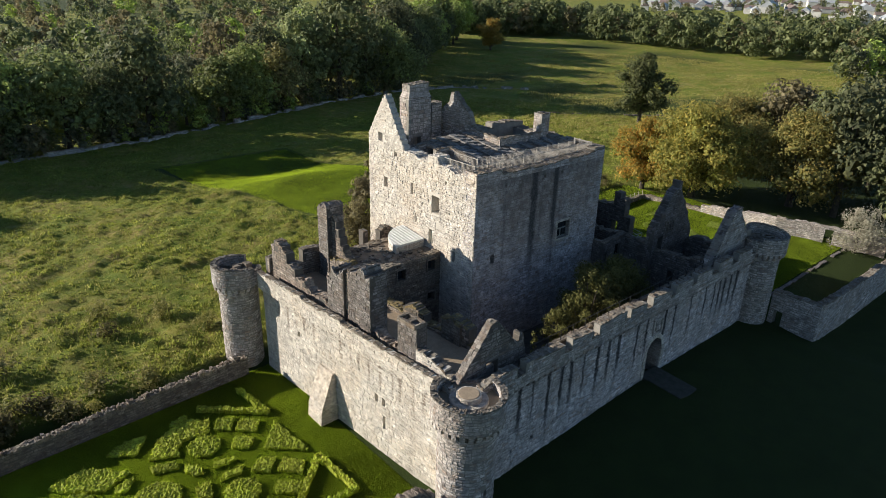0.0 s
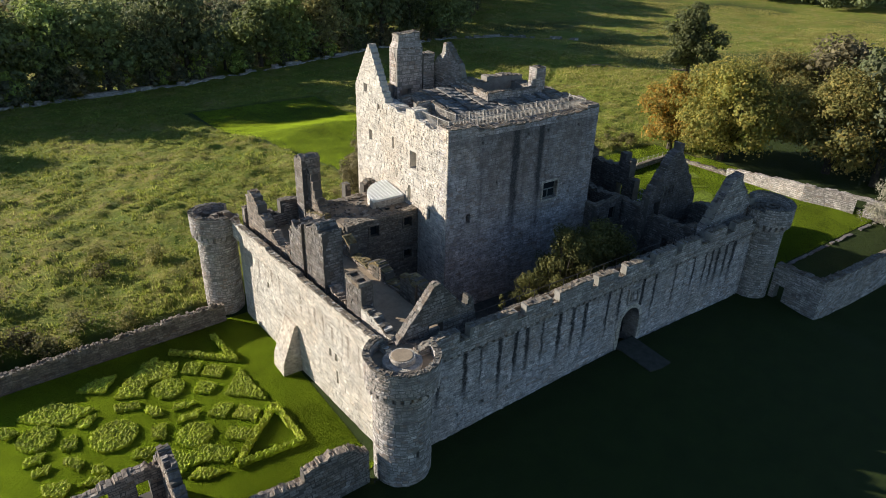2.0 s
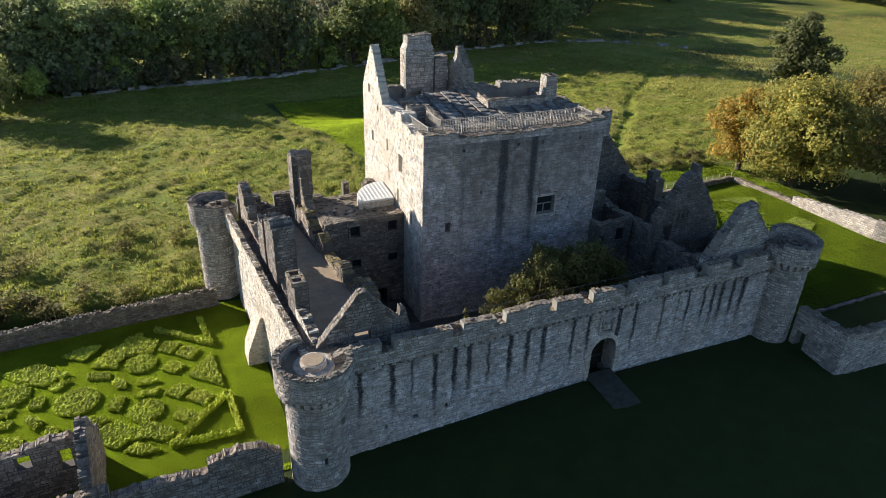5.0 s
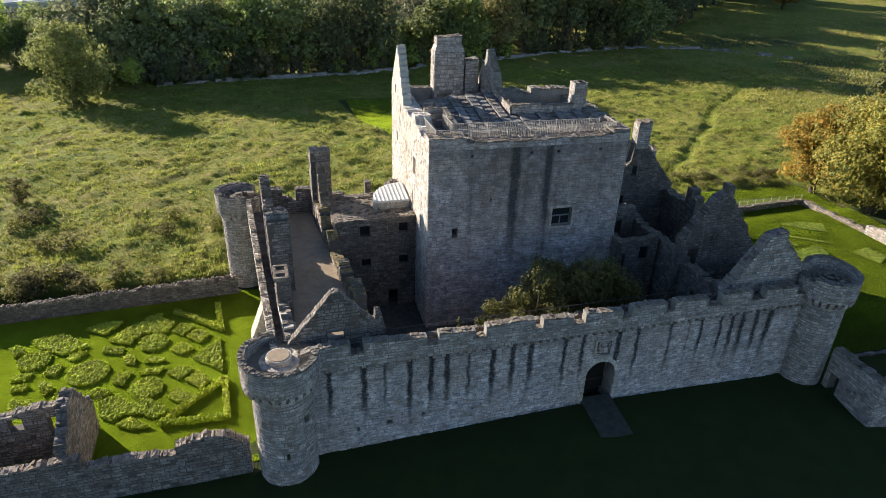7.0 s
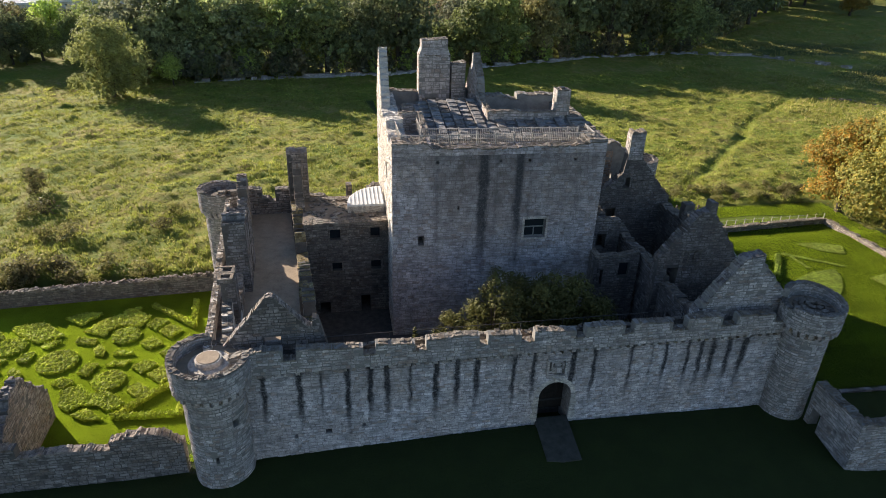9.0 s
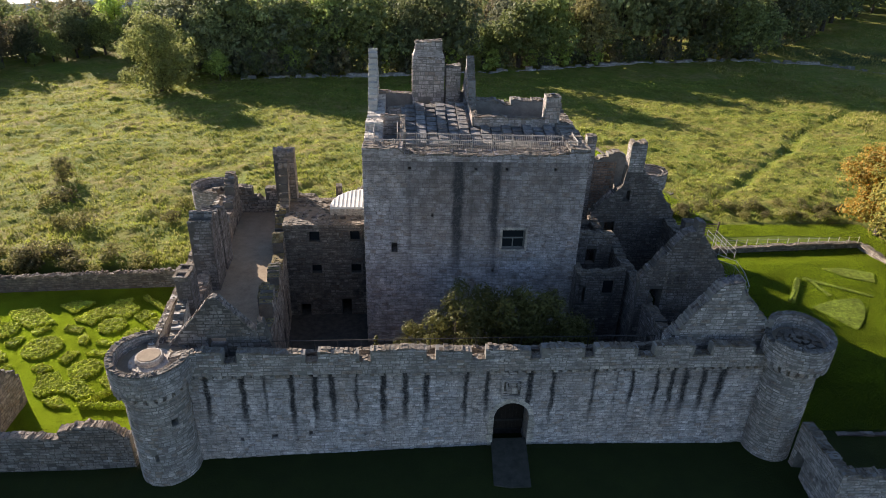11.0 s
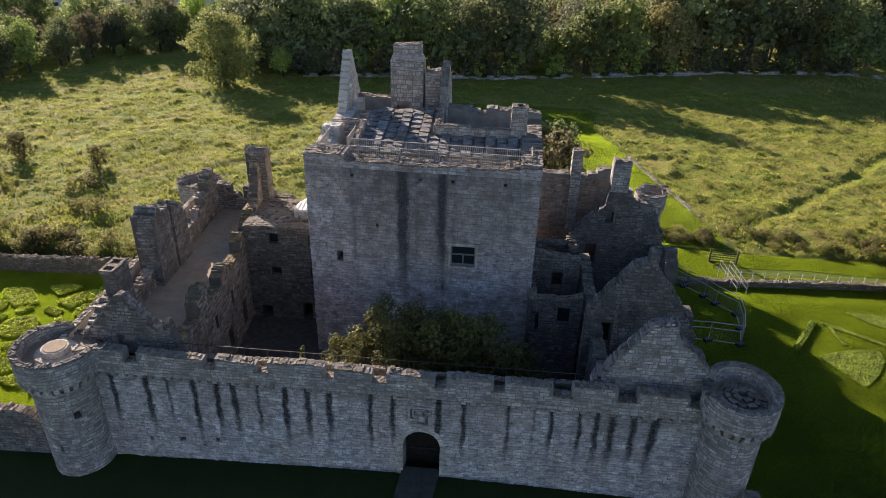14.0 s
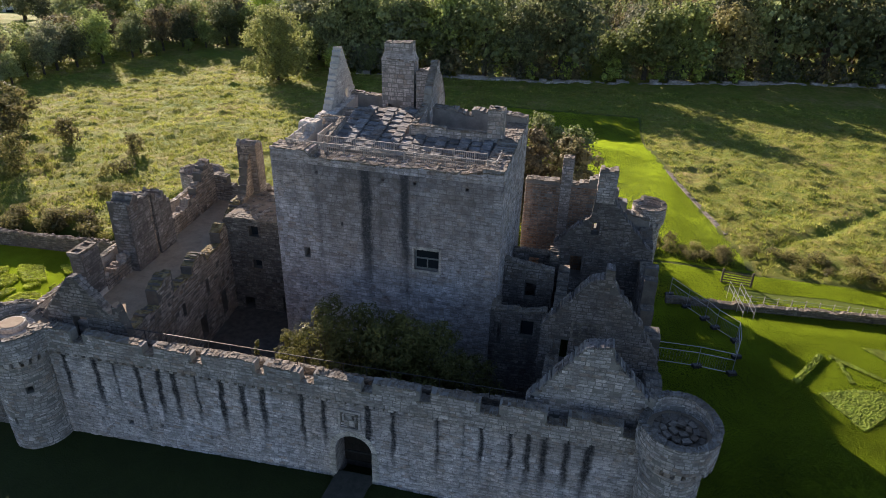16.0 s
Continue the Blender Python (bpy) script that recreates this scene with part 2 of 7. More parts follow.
FRAMEPAINT = simple("weathered_frame_paint", (0.15, 0.16, 0.15), (0.23, 0.24, 0.23), 4, 0.6, 0)
# board colour near black to give the gate passage its darkness
PASSAGE_DARK = simple("dark_oak_board", (0.014, 0.012, 0.010), (0.034, 0.027, 0.021), 3, 0.8, 0.3)
BARK = simple("bark", (0.05, 0.042, 0.034), (0.12, 0.10, 0.08), 3, 0.95, 0.6)
PLASTER = simple("white_render", (0.48, 0.47, 0.45), (0.66, 0.65, 0.62), 0.4, 0.85, 0)
ROOFTILE = simple("brown_roof_tile", (0.14, 0.11, 0.10), (0.24, 0.19, 0.17), 0.5, 0.85, 0)
ROOFSLATE = simple("dark_blue_roof_panel", (0.13, 0.15, 0.20), (0.20, 0.22, 0.27), 0.2, 0.5, 0)
ROOFGREY = simple("grey_metal_roof", (0.36, 0.38, 0.41), (0.48, 0.50, 0.53), 0.3, 0.5, 0)


def glass_mat():
    k = Mat("window_glass", 0.08)
    k.color((0.02, 0.025, 0.03))
    k.b.inputs["Specular IOR Level"].default_value = 0.6
    return k.m


GLASS = glass_mat()


def leaf_mat(name, *cols, through=0.45, patch=0.25, sprays=0.0, vary=True):
    """Leaves that let some light through, each with a shade of its own."""
    k = Mat(name, 0.7)
    stops = [(i / (len(cols) - 1), c) for i, c in enumerate(cols)]
    c = k.ramp(k.geo.outputs["Random Per Island"], *stops)
    big = k.noise(patch, 3, 0.6)
    c = k.mix(0.7, c, k.ramp(big, (0.3, 0.55), (0.7, 1.4)), "MULTIPLY")
    if vary:
        c = k.mix(1.0, c, k.ramp(k.obj.outputs["Random"], (0.0, (0.58, 0.55, 0.66)), (0.45, (0.95, 0.95, 0.98)), (0.8, (1.15, 1.17, 1.05)), (1.0, (1.35, 1.4, 1.1))), "MULTIPLY")
    if sprays:
        leafy = k.noise(sprays, 5, 0.75)
        c = k.mix(1.0, c, k.ramp(leafy, (0.36, 0.62), (0.50, 1.0), (0.64, 1.4)), "MULTIPLY")
    k.color(c)
    tr = k.t.nodes.new("ShaderNodeBsdfTranslucent")
    k.link(c, tr.inputs[0])
    mx = k.t.nodes.new("ShaderNodeMixShader")
    mx.inputs[0].default_value = through
    k.link(k.b.outputs[0], mx.inputs[1])
    k.link(tr.outputs[0], mx.inputs[2])
    k.link(mx.outputs[0], k.t.nodes["Material Output"].inputs[0])
    return k.m


LEAF_A = leaf_mat("oak_leaf", (0.136, 0.162, 0.074), (0.170, 0.197, 0.085), (0.223, 0.245, 0.102), through=0.38, sprays=1.7)
LEAF_B = leaf_mat("ash_leaf", (0.246, 0.309, 0.088), (0.304, 0.368, 0.103), (0.364, 0.419, 0.127), through=0.38, sprays=1.9)
LEAF_C = leaf_mat("brown_leaf", (0.192, 0.170, 0.092), (0.234, 0.206, 0.103), (0.289, 0.249, 0.120), through=0.38, sprays=1.7)
LEAF_D = leaf_mat("willow_leaf", (0.235, 0.263, 0.136), (0.281, 0.308, 0.156), (0.332, 0.353, 0.179), through=0.38, sprays=1.9)
LEAF_F = leaf_mat("dark_oak_leaf", (0.075, 0.088, 0.036), (0.105, 0.118, 0.044), (0.145, 0.150, 0.056), through=0.3, sprays=1.7, vary=False)
LEAF_E = leaf_mat("sallow_leaf", (0.225, 0.250, 0.085), (0.275, 0.295, 0.100), (0.335, 0.345, 0.120), through=0.45, sprays=1.9, vary=False)
LEAF_MAPLE = leaf_mat("autumn_maple_leaf", (0.26, 0.235, 0.060), (0.31, 0.245, 0.060), (0.36, 0.245, 0.055), (0.50, 0.25, 0.045), through=0.4, patch=0.2, sprays=2.0)
LEAF_OLIVE = leaf_mat("olive_sycamore_leaf", (0.185, 0.185, 0.062), (0.225, 0.216, 0.068), (0.280, 0.246, 0.074), (0.36, 0.272, 0.078), through=0.45, patch=0.15, sprays=2.0)
LEAF_YEW = leaf_mat("yew_leaf", (0.075, 0.080, 0.024), (0.118, 0.120, 0.034), (0.175, 0.165, 0.050), through=0.3, vary=False)
LEAF_BOX = leaf_mat("box_hedge_leaf", (0.33, 0.405, 0.040), (0.41, 0.475, 0.052), (0.50, 0.54, 0.078), through=0.5, patch=0.5, sprays=4.0, vary=False)
LEAF_BED = leaf_mat("low_bed_leaf", (0.20, 0.275, 0.040), (0.26, 0.335, 0.050), (0.33, 0.39, 0.070), through=0.5, patch=0.5, sprays=3.0, vary=False)
LEAF_SCRUB = leaf_mat("scrub_leaf", (0.13, 0.135, 0.045), (0.21, 0.20, 0.070), (0.31, 0.27, 0.115))
TWIG = leaf_mat("grey_twig", (0.16, 0.145, 0.12), (0.24, 0.22, 0.19), (0.32, 0.30, 0.26), through=0.1)
GRASS_ROUGH = leaf_mat("pasture_blade", (0.20, 0.25, 0.034), (0.28, 0.30, 0.056), (0.37, 0.34, 0.115), through=0.45, patch=0.14, sprays=0.5, vary=False)
GRASS_DRY = leaf_mat("dry_meadow_blade", (0.24, 0.25, 0.05), (0.34, 0.31, 0.09), (0.44, 0.38, 0.15), through=0.5, patch=0.08, vary=False)
GRASS_LAWN = leaf_mat("lawn_blade", (0.238, 0.325, 0.020), (0.254, 0.343, 0.022), (0.270, 0.36, 0.026), through=0.5, patch=0.22, vary=False)


# ---- building helpers ----
def mesh_of(name, verts, faces, mat, smooth=False):
    me = bpy.data.meshes.new(name)
    me.from_pydata([tuple(v) for v in verts], [], faces)
    me.materials.append(mat)
    if smooth:
        me.shade_smooth()
    me.update()
    return me


def raw(name, verts, faces, mat, parent=None, label="", kind="", smooth=False):
    ob = new(name, mesh_of(name, verts, faces, mat, smooth))
    ob.parent = parent
    return tagged(ob, label=label, kind=kind)


def part(name, bm, mat, parent=None, label="", smooth=False):
    me = bpy.data.meshes.new(name)
    bm.to_mesh(me)
    bm.free()
    me.materials.append(mat)
    if smooth:
        me.shade_smooth()
    ob = new(name, me)
    ob.parent = parent
    return tagged(ob, label=label)


def thing(name, label, category, group="", kind=""):
    return tagged(new(name), label, category, group, kind)


def box_into(V, F, cx, cy, cz, sx, sy, sz, rz=0.0, jit=0.0, rnd=random):
    """A box, its corners a little off where jit is given; cz is its base."""
    c, s, n = math.cos(rz), math.sin(rz), len(V)
    for z in (0, 1):
        for x, y in ((-.5, -.5), (.5, -.5), (.5, .5), (-.5, .5)):
            px, py = x * sx + rnd.uniform(-jit, jit), y * sy + rnd.uniform(-jit, jit)
            V.append((cx + px * c - py * s, cy + px * s + py * c, cz + z * sz + (rnd.uniform(-jit, jit) if z else 0)))
    F.extend([(n, n + 3, n + 2, n + 1), (n + 4, n + 5, n + 6, n + 7), (n, n + 1, n + 5, n + 4), (n + 1, n + 2, n + 6, n + 5), (n + 2, n + 3, n + 7, n + 6), (n + 3, n, n + 4, n + 7)])


def bar_into(V, F, a, b, r, sides=6, r2=None):
    a, b = Vector(a), Vector(b)
    d = (b - a).normalized()
    u = d.cross(Vector((0, 0, 1)) if abs(d.z) < 0.9 else Vector((1, 0, 0))).normalized()
    w = d.cross(u)
    n, r2 = len(V), r if r2 is None else r2
    for p, q in ((a, r), (b, r2)):
        for i in range(sides):
            t = 2 * math.pi * i / sides
            V.append(tuple(p + u * (q * math.cos(t)) + w * (q * math.sin(t))))
    for i in range(sides):
        j = (i + 1) % sides
        F.append((n + i, n + j, n + sides + j, n + sides + i))
    F.append(tuple(n + i for i in range(sides - 1, -1, -1)))
    F.append(tuple(n + sides + i for i in range(sides)))


def profile(points):
    """Height of a top line given as (s, z) corners; two at one s make a step."""
    def f(s, side=0):
        if s <= points[0][0]:
            return points[0][1]
        for (a, za), (b, zb) in zip(points, points[1:]):
            if a <= s <= b and b > a:
                return za + (zb - za) * (s - a) / (b - a)
        return points[-1][1]
    return f


def ragged(points, seed, amp=0.35, step=0.7):
    """The same line, broken up into uneven courses."""
    rnd, f, out = random.Random(seed), profile(points), []
    s, end = points[0][0], points[-1][0]
    while s < end - 0.05:
        e = min(end, s + rnd.uniform(0.6, 1.4) * step)
        z = f((s + e) / 2) + rnd.uniform(-amp, amp * 0.5)
        out += [(s, z), (e, z)]
        s = e
    return out


def hole_top(h, s):
    a, z0, b, z1 = h[:4]
    if len(h) > 4 and h[4] == "arch":
        r = (b - a) / 2
        return z1 - r + math.sqrt(max(0.0, r * r - (s - (a + b) / 2) ** 2))
    return z1


def core(mapf, length, th, base, pts, holes, V, F):
    """The wall's body in upright columns: full between the openings, open where they are."""
    cuts = {0.0, length}
    cuts |= {p[0] for p in pts if 0 < p[0] < length}
    for h in holes:
        n = 10 if len(h) > 4 else 1
        cuts |= {h[0] + (h[2] - h[0]) * i / n for i in range(n + 1)}
    cuts = sorted(c for c in cuts if -1e-6 <= c <= length + 1e-6)
    f = profile(pts)
    for a, b in zip(cuts, cuts[1:]):
        if b - a < 1e-4:
            continue
        m, e = (a + b) / 2, (b - a) * 0.001
        spans, lo = [], (base, base)
        for h in sorted((h for h in holes if h[0] - 1e-6 <= a and b <= h[2] + 1e-6), key=lambda h: h[1]):
            if h[1] > lo[0] + 0.01:
                spans.append((lo, (h[1], h[1])))
            lo = (hole_top(h, a + e), hole_top(h, b - e))
        spans.append((lo, (f(a + e), f(b - e))))
        for (l0, l1), (t0, t1) in spans:
            n = len(V)
            for s, lz, tz in ((a, l0, t0), (b, l1, t1)):
                for d in (0.0, -th):
                    V.append(mapf(s, lz, d))
                    V.append(mapf(s, max(tz, lz + 0.02), d))
            # a: 0 low-front 1 top-front 2 low-back 3 top-back; b: 4..7
            F.extend([(n, n + 4, n + 5, n + 1), (n + 2, n + 3, n + 7, n + 6), (n + 1, n + 5, n + 7, n + 3), (n, n + 2, n + 6, n + 4), (n, n + 1, n + 3, n + 2), (n + 4, n + 6, n + 7, n + 5)])


def weld(V, F):
    """Join corners that lie in one place."""
    seen, index, out = {}, [], []
    for v in V:
        k = (round(v[0], 3), round(v[1], 3), round(v[2], 3))
        if k not in seen:
            seen[k] = len(out)
            out.append(v)
        index.append(seen[k])
    faces, known = [], set()
    for f in F:
        g = tuple(dict.fromkeys(index[i] for i in f))
        if len(g) > 2 and frozenset(g) not in known:
            known.add(frozenset(g))
            faces.append(g)
    return out, faces


def stones(mapf, length, base, pts, holes, rnd, course=(0.22, 0.36), width=(0.32, 0.8), proud=(0.008, 0.035), back=None, gap=0.018):
    """Blocks of one face, course by course: (s0, z0, s1, z1, d). back: thickness, for the far face."""
    f, out, z = profile(pts), [], base
    top = max(p[1] for p in pts)
    while z < top:
        hgt = rnd.uniform(*course)
        s = -rnd.uniform(0, width[1])
        while s < length:
            w = rnd.uniform(*width)
            a, b, z1 = max(0.0, s), min(length, s + w), z + hgt
            s += w
            if b - a < 0.07:
                continue
            lim = min(f(a + 0.03), f(b - 0.03), f((a + b) / 2))
            z1 = min(z1, lim)
            if z1 - z < 0.08:
                continue
            ok = True
            for h in holes:
                zt = hole_top(h, min(max((a + b) / 2, h[0]), h[2]))
                if z1 > h[1] and z < zt and b > h[0] and a < h[2]:
                    left, right = h[0] - a, b - h[2]
                    if left >= right and left > 0.08:
                        b = h[0]
                    elif right > 0.08:
                        a = h[2]
                    else:
                        ok = False
            if ok and b - a > 0.07 and rnd.random() > 0.03:
                g = gap * rnd.uniform(0.3, 1.6)
                d0, d1 = rnd.uniform(-0.012, 0.012), rnd.uniform(-0.012, 0.012)
                if rnd.random() < 0.14 and z1 - z > 0.2:
                    zm = z + (z1 - z) * rnd.uniform(0.4, 0.6)
                    out.append((a + g / 2, z + g / 2, b - g / 2, zm - g / 2, rnd.uniform(*proud)))
                    out.append((a + g / 2, zm + g / 2, b - g / 2, z1 - g / 2, rnd.uniform(*proud)))
                else:
                    out.append((a + g / 2, z + g / 2 + d0, b - g / 2, z1 - g / 2 + d1, rnd.uniform(*proud)))
        z += hgt
    return out


def stone_into(V, F, mapf, st, rnd, back=None):
    a, z0, b, z1, d = st
    n, i = len(V), min(0.03, (b - a) * 0.15, (z1 - z0) * 0.15)
    sg = 1 if back is None else -1
    o = 0.0 if back is None else -back
    for s, z in ((a, z0), (b, z0), (b, z1), (a, z1)):
        V.append(mapf(s, z, o - sg * 0.02))
    for s, z in ((a + i, z0 + i), (b - i, z0 + i), (b - i, z1 - i), (a + i, z1 - i)):
        V.append(mapf(s + rnd.uniform(-.03, .03), z + rnd.uniform(-.022, .022), o + sg * (d + rnd.uniform(-.012, .012))))
    q = [(n + 4, n + 5, n + 6, n + 7)] + [(n + j, n + (j + 1) % 4, n + 4 + (j + 1) % 4, n + 4 + j) for j in (1, 2, 3)]
    F.extend(q if back is None else [t[::-1] for t in q])


def planar(p0, p1):
    """Maps (along, height, out) of a wall face from p0 to p1; out is to the right of that way."""
    d = Vector((p1[0] - p0[0], p1[1] - p0[1]))
    length = d.length
    d.normalize()
    nx, ny = d.y, -d.x
    return (lambda s, z, o: (p0[0] + d.x * s + nx * o, p0[1] + d.y * s + ny * o, z)), length


def round_map(cx, cy, r, a0=0.0):
    return lambda s, z, o: (cx + (r + o) * math.cos(a0 + s / r), cy + (r + o) * math.sin(a0 + s / r), z)


SINGLES = []      # blocks that become objects of their own, made last


def masonry(parent, mapf, length, th, base, pts, holes=(), mat=None, seed=1, faces="fb", course=(0.17, 0.29), width=(0.25, 0.62), caps=True,
            capmat=None, singles=None, name="wall", proud=(0.008, 0.035), cap_h=(0.02, 0.07), label="", ends=True, cap_w=(0.2, 0.48), teeth=False):
    """One stretch of wall: mortar body, faced blocks and rough coping. singles: (s0, s1, z0, z1) whose blocks are separate objects."""
    mat, capmat, rnd = mat or STONE, capmat or COPING, random.Random(seed)
    V, F = [], []
    core(mapf, length, th, base, pts, list(holes), V, F)
    V, F = weld(V, F)
    body = raw(name, V, F, JOINTS.get(mat.name, MORTAR), parent, label)
    V, F = [], []
    for fc in faces:
        bk = th if fc == "b" else None
        for st in stones(mapf, length, base, pts, holes, rnd, course, width, proud):
            m = (st[0] + st[2]) / 2
            if fc == "f" and singles and singles[0] < m < singles[1] and singles[2] < st[1] < singles[3] and sum(1 for q in SINGLES if q[0] is body) < 300:
                SINGLES.append((body, mapf, st, mat))
            else:
                stone_into(V, F, mapf, st, rnd, bk)
    if ends:
        f = profile(pts)
        for s_end, sg in ((0.0, 1), (length, -1)):
            z = base
            while z < f(s_end) - 0.1:
                h = rnd.uniform(*course)
                o = -rnd.uniform(0.1, 0.5)
                while o > -th + 0.05:
                    w = rnd.uniform(*width)
                    o2 = max(-th, o - w)
                    n, e = len(V), 0.02
                    zt = min(z + h, f(s_end))
                    out = -sg * rnd.uniform(0.01, 0.035)
                    for k_s, ins in ((sg * 0.02, 0.0), (out, 0.02)):
                        for oo, zz in ((o - ins, z + ins), (o2 + ins + e, z + ins), (o2 + ins + e, zt - ins - e), (o - ins, zt - ins - e)):
                            V.append(mapf(s_end + k_s, zz, oo))
                    q = [(n + 4, n + 5, n + 6, n + 7)] + [(n + j, n + (j + 1) % 4, n + 4 + (j + 1) % 4, n + 4 + j) for j in range(4)]
                    F.extend(q if sg < 0 else [t[::-1] for t in q])
                    o = o2
                z += h
    raw("stonework", V, F, mat, body, kind="stuff")
    if caps:
        V, F, f, s = [], [], profile(pts), 0.0
        while s < length - 0.04:
            e = min(length, s + rnd.uniform(*cap_w))
            sa, sb = s + 0.003, e - 0.003
            h, count = rnd.uniform(*cap_h), max(2, round(th / 0.24))
            o0, o1 = rnd.uniform(0.0, 0.05), -th - rnd.uniform(0.0, 0.05)
            rows = [o0 + (o1 - o0) * (q / count + (rnd.uniform(-.16, .16) / count if 0 < q < count else 0)) for q in range(count + 1)]
            for r0, r1 in zip(rows, rows[1:]):
                n, hh = len(V), h * (rnd.uniform(0.25, 1.3) if teeth else rnd.uniform(0.3, 1.3))
                j = 0.05 if teeth else 0.04
                step_down = abs(f(sa) - f(sb)) > (e - s) * 1.6
                for up, ins in ((0, 0.0), (1, 0.02 if teeth else 0.012)):
                    for ss, oo in ((sa, r0), (sb, r0), (sb, r1), (sa, r1)):
                        zt = min(f(sa), f(sb)) if step_down else f(ss)
                        si = ss + (ins if ss == sa else -ins)
                        oi = oo + (-ins if oo == r0 else ins)
                        V.append(mapf(si + rnd.uniform(-j, j) * 0.5, zt - 0.07 if not up else zt + hh + rnd.uniform(-j, j), oi + rnd.uniform(-j, j) * 0.5))
                F.extend([(n + 4, n + 5, n + 6, n + 7), (n, n + 1, n + 5, n + 4), (n + 1, n + 2, n + 6, n + 5), (n + 2, n + 3, n + 7, n + 6), (n + 3, n, n + 4, n + 7)])
            s = e
        raw("coping", V, F, capmat, body, kind="stuff")
    return body


def wall(parent, p0, p1, th, base, pts, **kw):
    mapf, length = planar(p0, p1)
    pts = [(min(max(s, 0), length), z) for s, z in pts]
    if pts[-1][0] < length:
        pts.append((length, pts[-1][1]))
    return masonry(parent, mapf, length, th, base, pts, **kw)


def drum(parent, cx, cy, r, th, base, pts_deg, **kw):
    """A round wall; its top line is given as (degrees, z), from 0 to 360."""
    sides = 40
    length = 2 * math.pi * r
    pts = [(length * a / 360, z) for a, z in pts_deg]
    extra = sorted({length * i / sides for i in range(sides + 1)} | {p[0] for p in pts})
    f = profile(pts)
    full = []
    for s in extra:
        zs = [z for q, z in pts if abs(q - s) < 1e-6] or [f(s)]
        full += [(s, z) for z in zs]
    return masonry(parent, round_map(cx, cy, r), length, th, base, full, ends=False, **kw)


def corbels(parent, mapf, s0, s1, z, step, mat, size=(0.24, 0.3, 0.34), name="corbel"):
    """A row of separate corbel stones on one shared mesh."""
    V, F = [], []
    w, out, h = size
    n = 0
    prof = [(0.0, -h), (out * 0.55, -h * 0.75), (out, -h * 0.35), (out, 0.0), (0.0, 0.0)]
    for x in (-w / 2, w / 2):
        V += [(x, -o, q) for o, q in prof]
    F = [tuple(range(4, -1, -1)), tuple(range(5, 10))] + [(i, (i + 1) % 5, 5 + (i + 1) % 5, 5 + i) for i in range(5)]
    me = mesh_of(name, V, F, mat)
    s = s0
    while s <= s1:
        a, b = Vector(mapf(s, z, 0.0)), Vector(mapf(s, z, 1.0))
        d = b - a
        ob = new(name, me)
        ob.parent = parent
        ob.matrix_basis = Matrix.Translation(a) @ Matrix.Rotation(math.atan2(d.y, d.x) + math.pi / 2, 4, "Z")
        s += step


def floor_slab(name, outline, z, depth, mat, parent=None, label="", category="", kind=""):
    bm = bmesh.new()
    top = bm.faces.new([bm.verts.new((x, y, z)) for x, y in outline])
    low = bmesh.ops.extrude_face_region(bm, geom=[top])
    bmesh.ops.translate(bm, vec=(0, 0, -depth), verts=[v for v in low["geom"] if isinstance(v, bmesh.types.BMVert)])
    bmesh.ops.recalc_face_normals(bm, faces=bm.faces)
    ob = part(name, bm, mat, parent, label)
    return tagged(ob, category=category, kind=kind)


def smooth01(a, b, x):
    t = np.clip((x - a) / (b - a), 0, 1)
    return t * t * (3 - 2 * t)


# ---- ground ----
def ground_height(x, y):
    """Lie of the land, without the roughness of the grass."""
    x, y = np.asarray(x, float), np.asarray(y, float)
    front = -0.12 - np.where(x < 44, 0.9, 0.72) * np.clip(np.abs(x - 44) / 20, 0, 1.3) ** 1.25
    front = front - 0.6 * smooth01(60, 65, x) * smooth01(21, 18, y)
    east = np.full_like(x, -0.5)
    garden = np.full_like(x, -1.8)
    north = -1.2 - 4.6 * smooth01(48, 150, y) + 0.0 * x
    z = front
    z = z + (east - z) * smooth01(60, 66, x) * smooth01(20, 30, y)
    z = z + (garden - z) * smooth01(24.5, 22.2, x) * smooth01(22.6, 25.5, y)
    z = z + (north - z) * smooth01(46.9, 49.5, y) * (1 - 0.65 * smooth01(58, 64, x) * smooth01(75, 50, y))
    z = z + (-1.0 - z) * smooth01(25.5, 27, x) * smooth01(60.5, 59.5, x) * smooth01(23.6, 24.2, y) * smooth01(47.5, 46.5, y)
    # the sunk lawn and its banks behind the tower
    z = z + 1.1 * np.exp(-((x - 56) / 12) ** 2 - ((y - 96) / 6) ** 2) - 1.2 * np.exp(-((x - 56) / 14) ** 2 - ((y - 111) / 7) ** 2)
    z = z + 0.9 * np.exp(-((x - 66) / 3.0) ** 2 - ((y - 75) / 16) ** 2)
    z = z + 6.0 * smooth01(180, 420, np.hypot(x - 100, y)) * smooth01(-0.2, 0.4, (x - 60) / 400)
    z = z - 8.0 * smooth01(260, 700, y) - 10.0 * smooth01(165, 260, y) * smooth01(70, -20, x)
    return z


def hash_noise(x, y, scale, seed=0):
    """Smooth value noise on arrays."""
    x, y = x / scale + seed * 17.3, y / scale - seed * 9.1
    xi, yi = np.floor(x).astype(np.int64), np.floor(y).astype(np.int64)
    xf, yf = x - xi, y - yi
    u, v = xf * xf * (3 - 2 * xf), yf * yf * (3 - 2 * yf)

    def h(a, b):
        n = (a * 374761393 + b * 668265263 + seed * 1274126177) & 0xFFFFFFFF
        n = ((n ^ (n >> 13)) * 1274126177) & 0xFFFFFFFF
        return ((n ^ (n >> 16)) & 0xFFFF) / 65535.0
    return (h(xi, yi) * (1 - u) + h(xi + 1, yi) * u) * (1 - v) + (h(xi, yi + 1) * (1 - u) + h(xi + 1, yi + 1) * u) * v


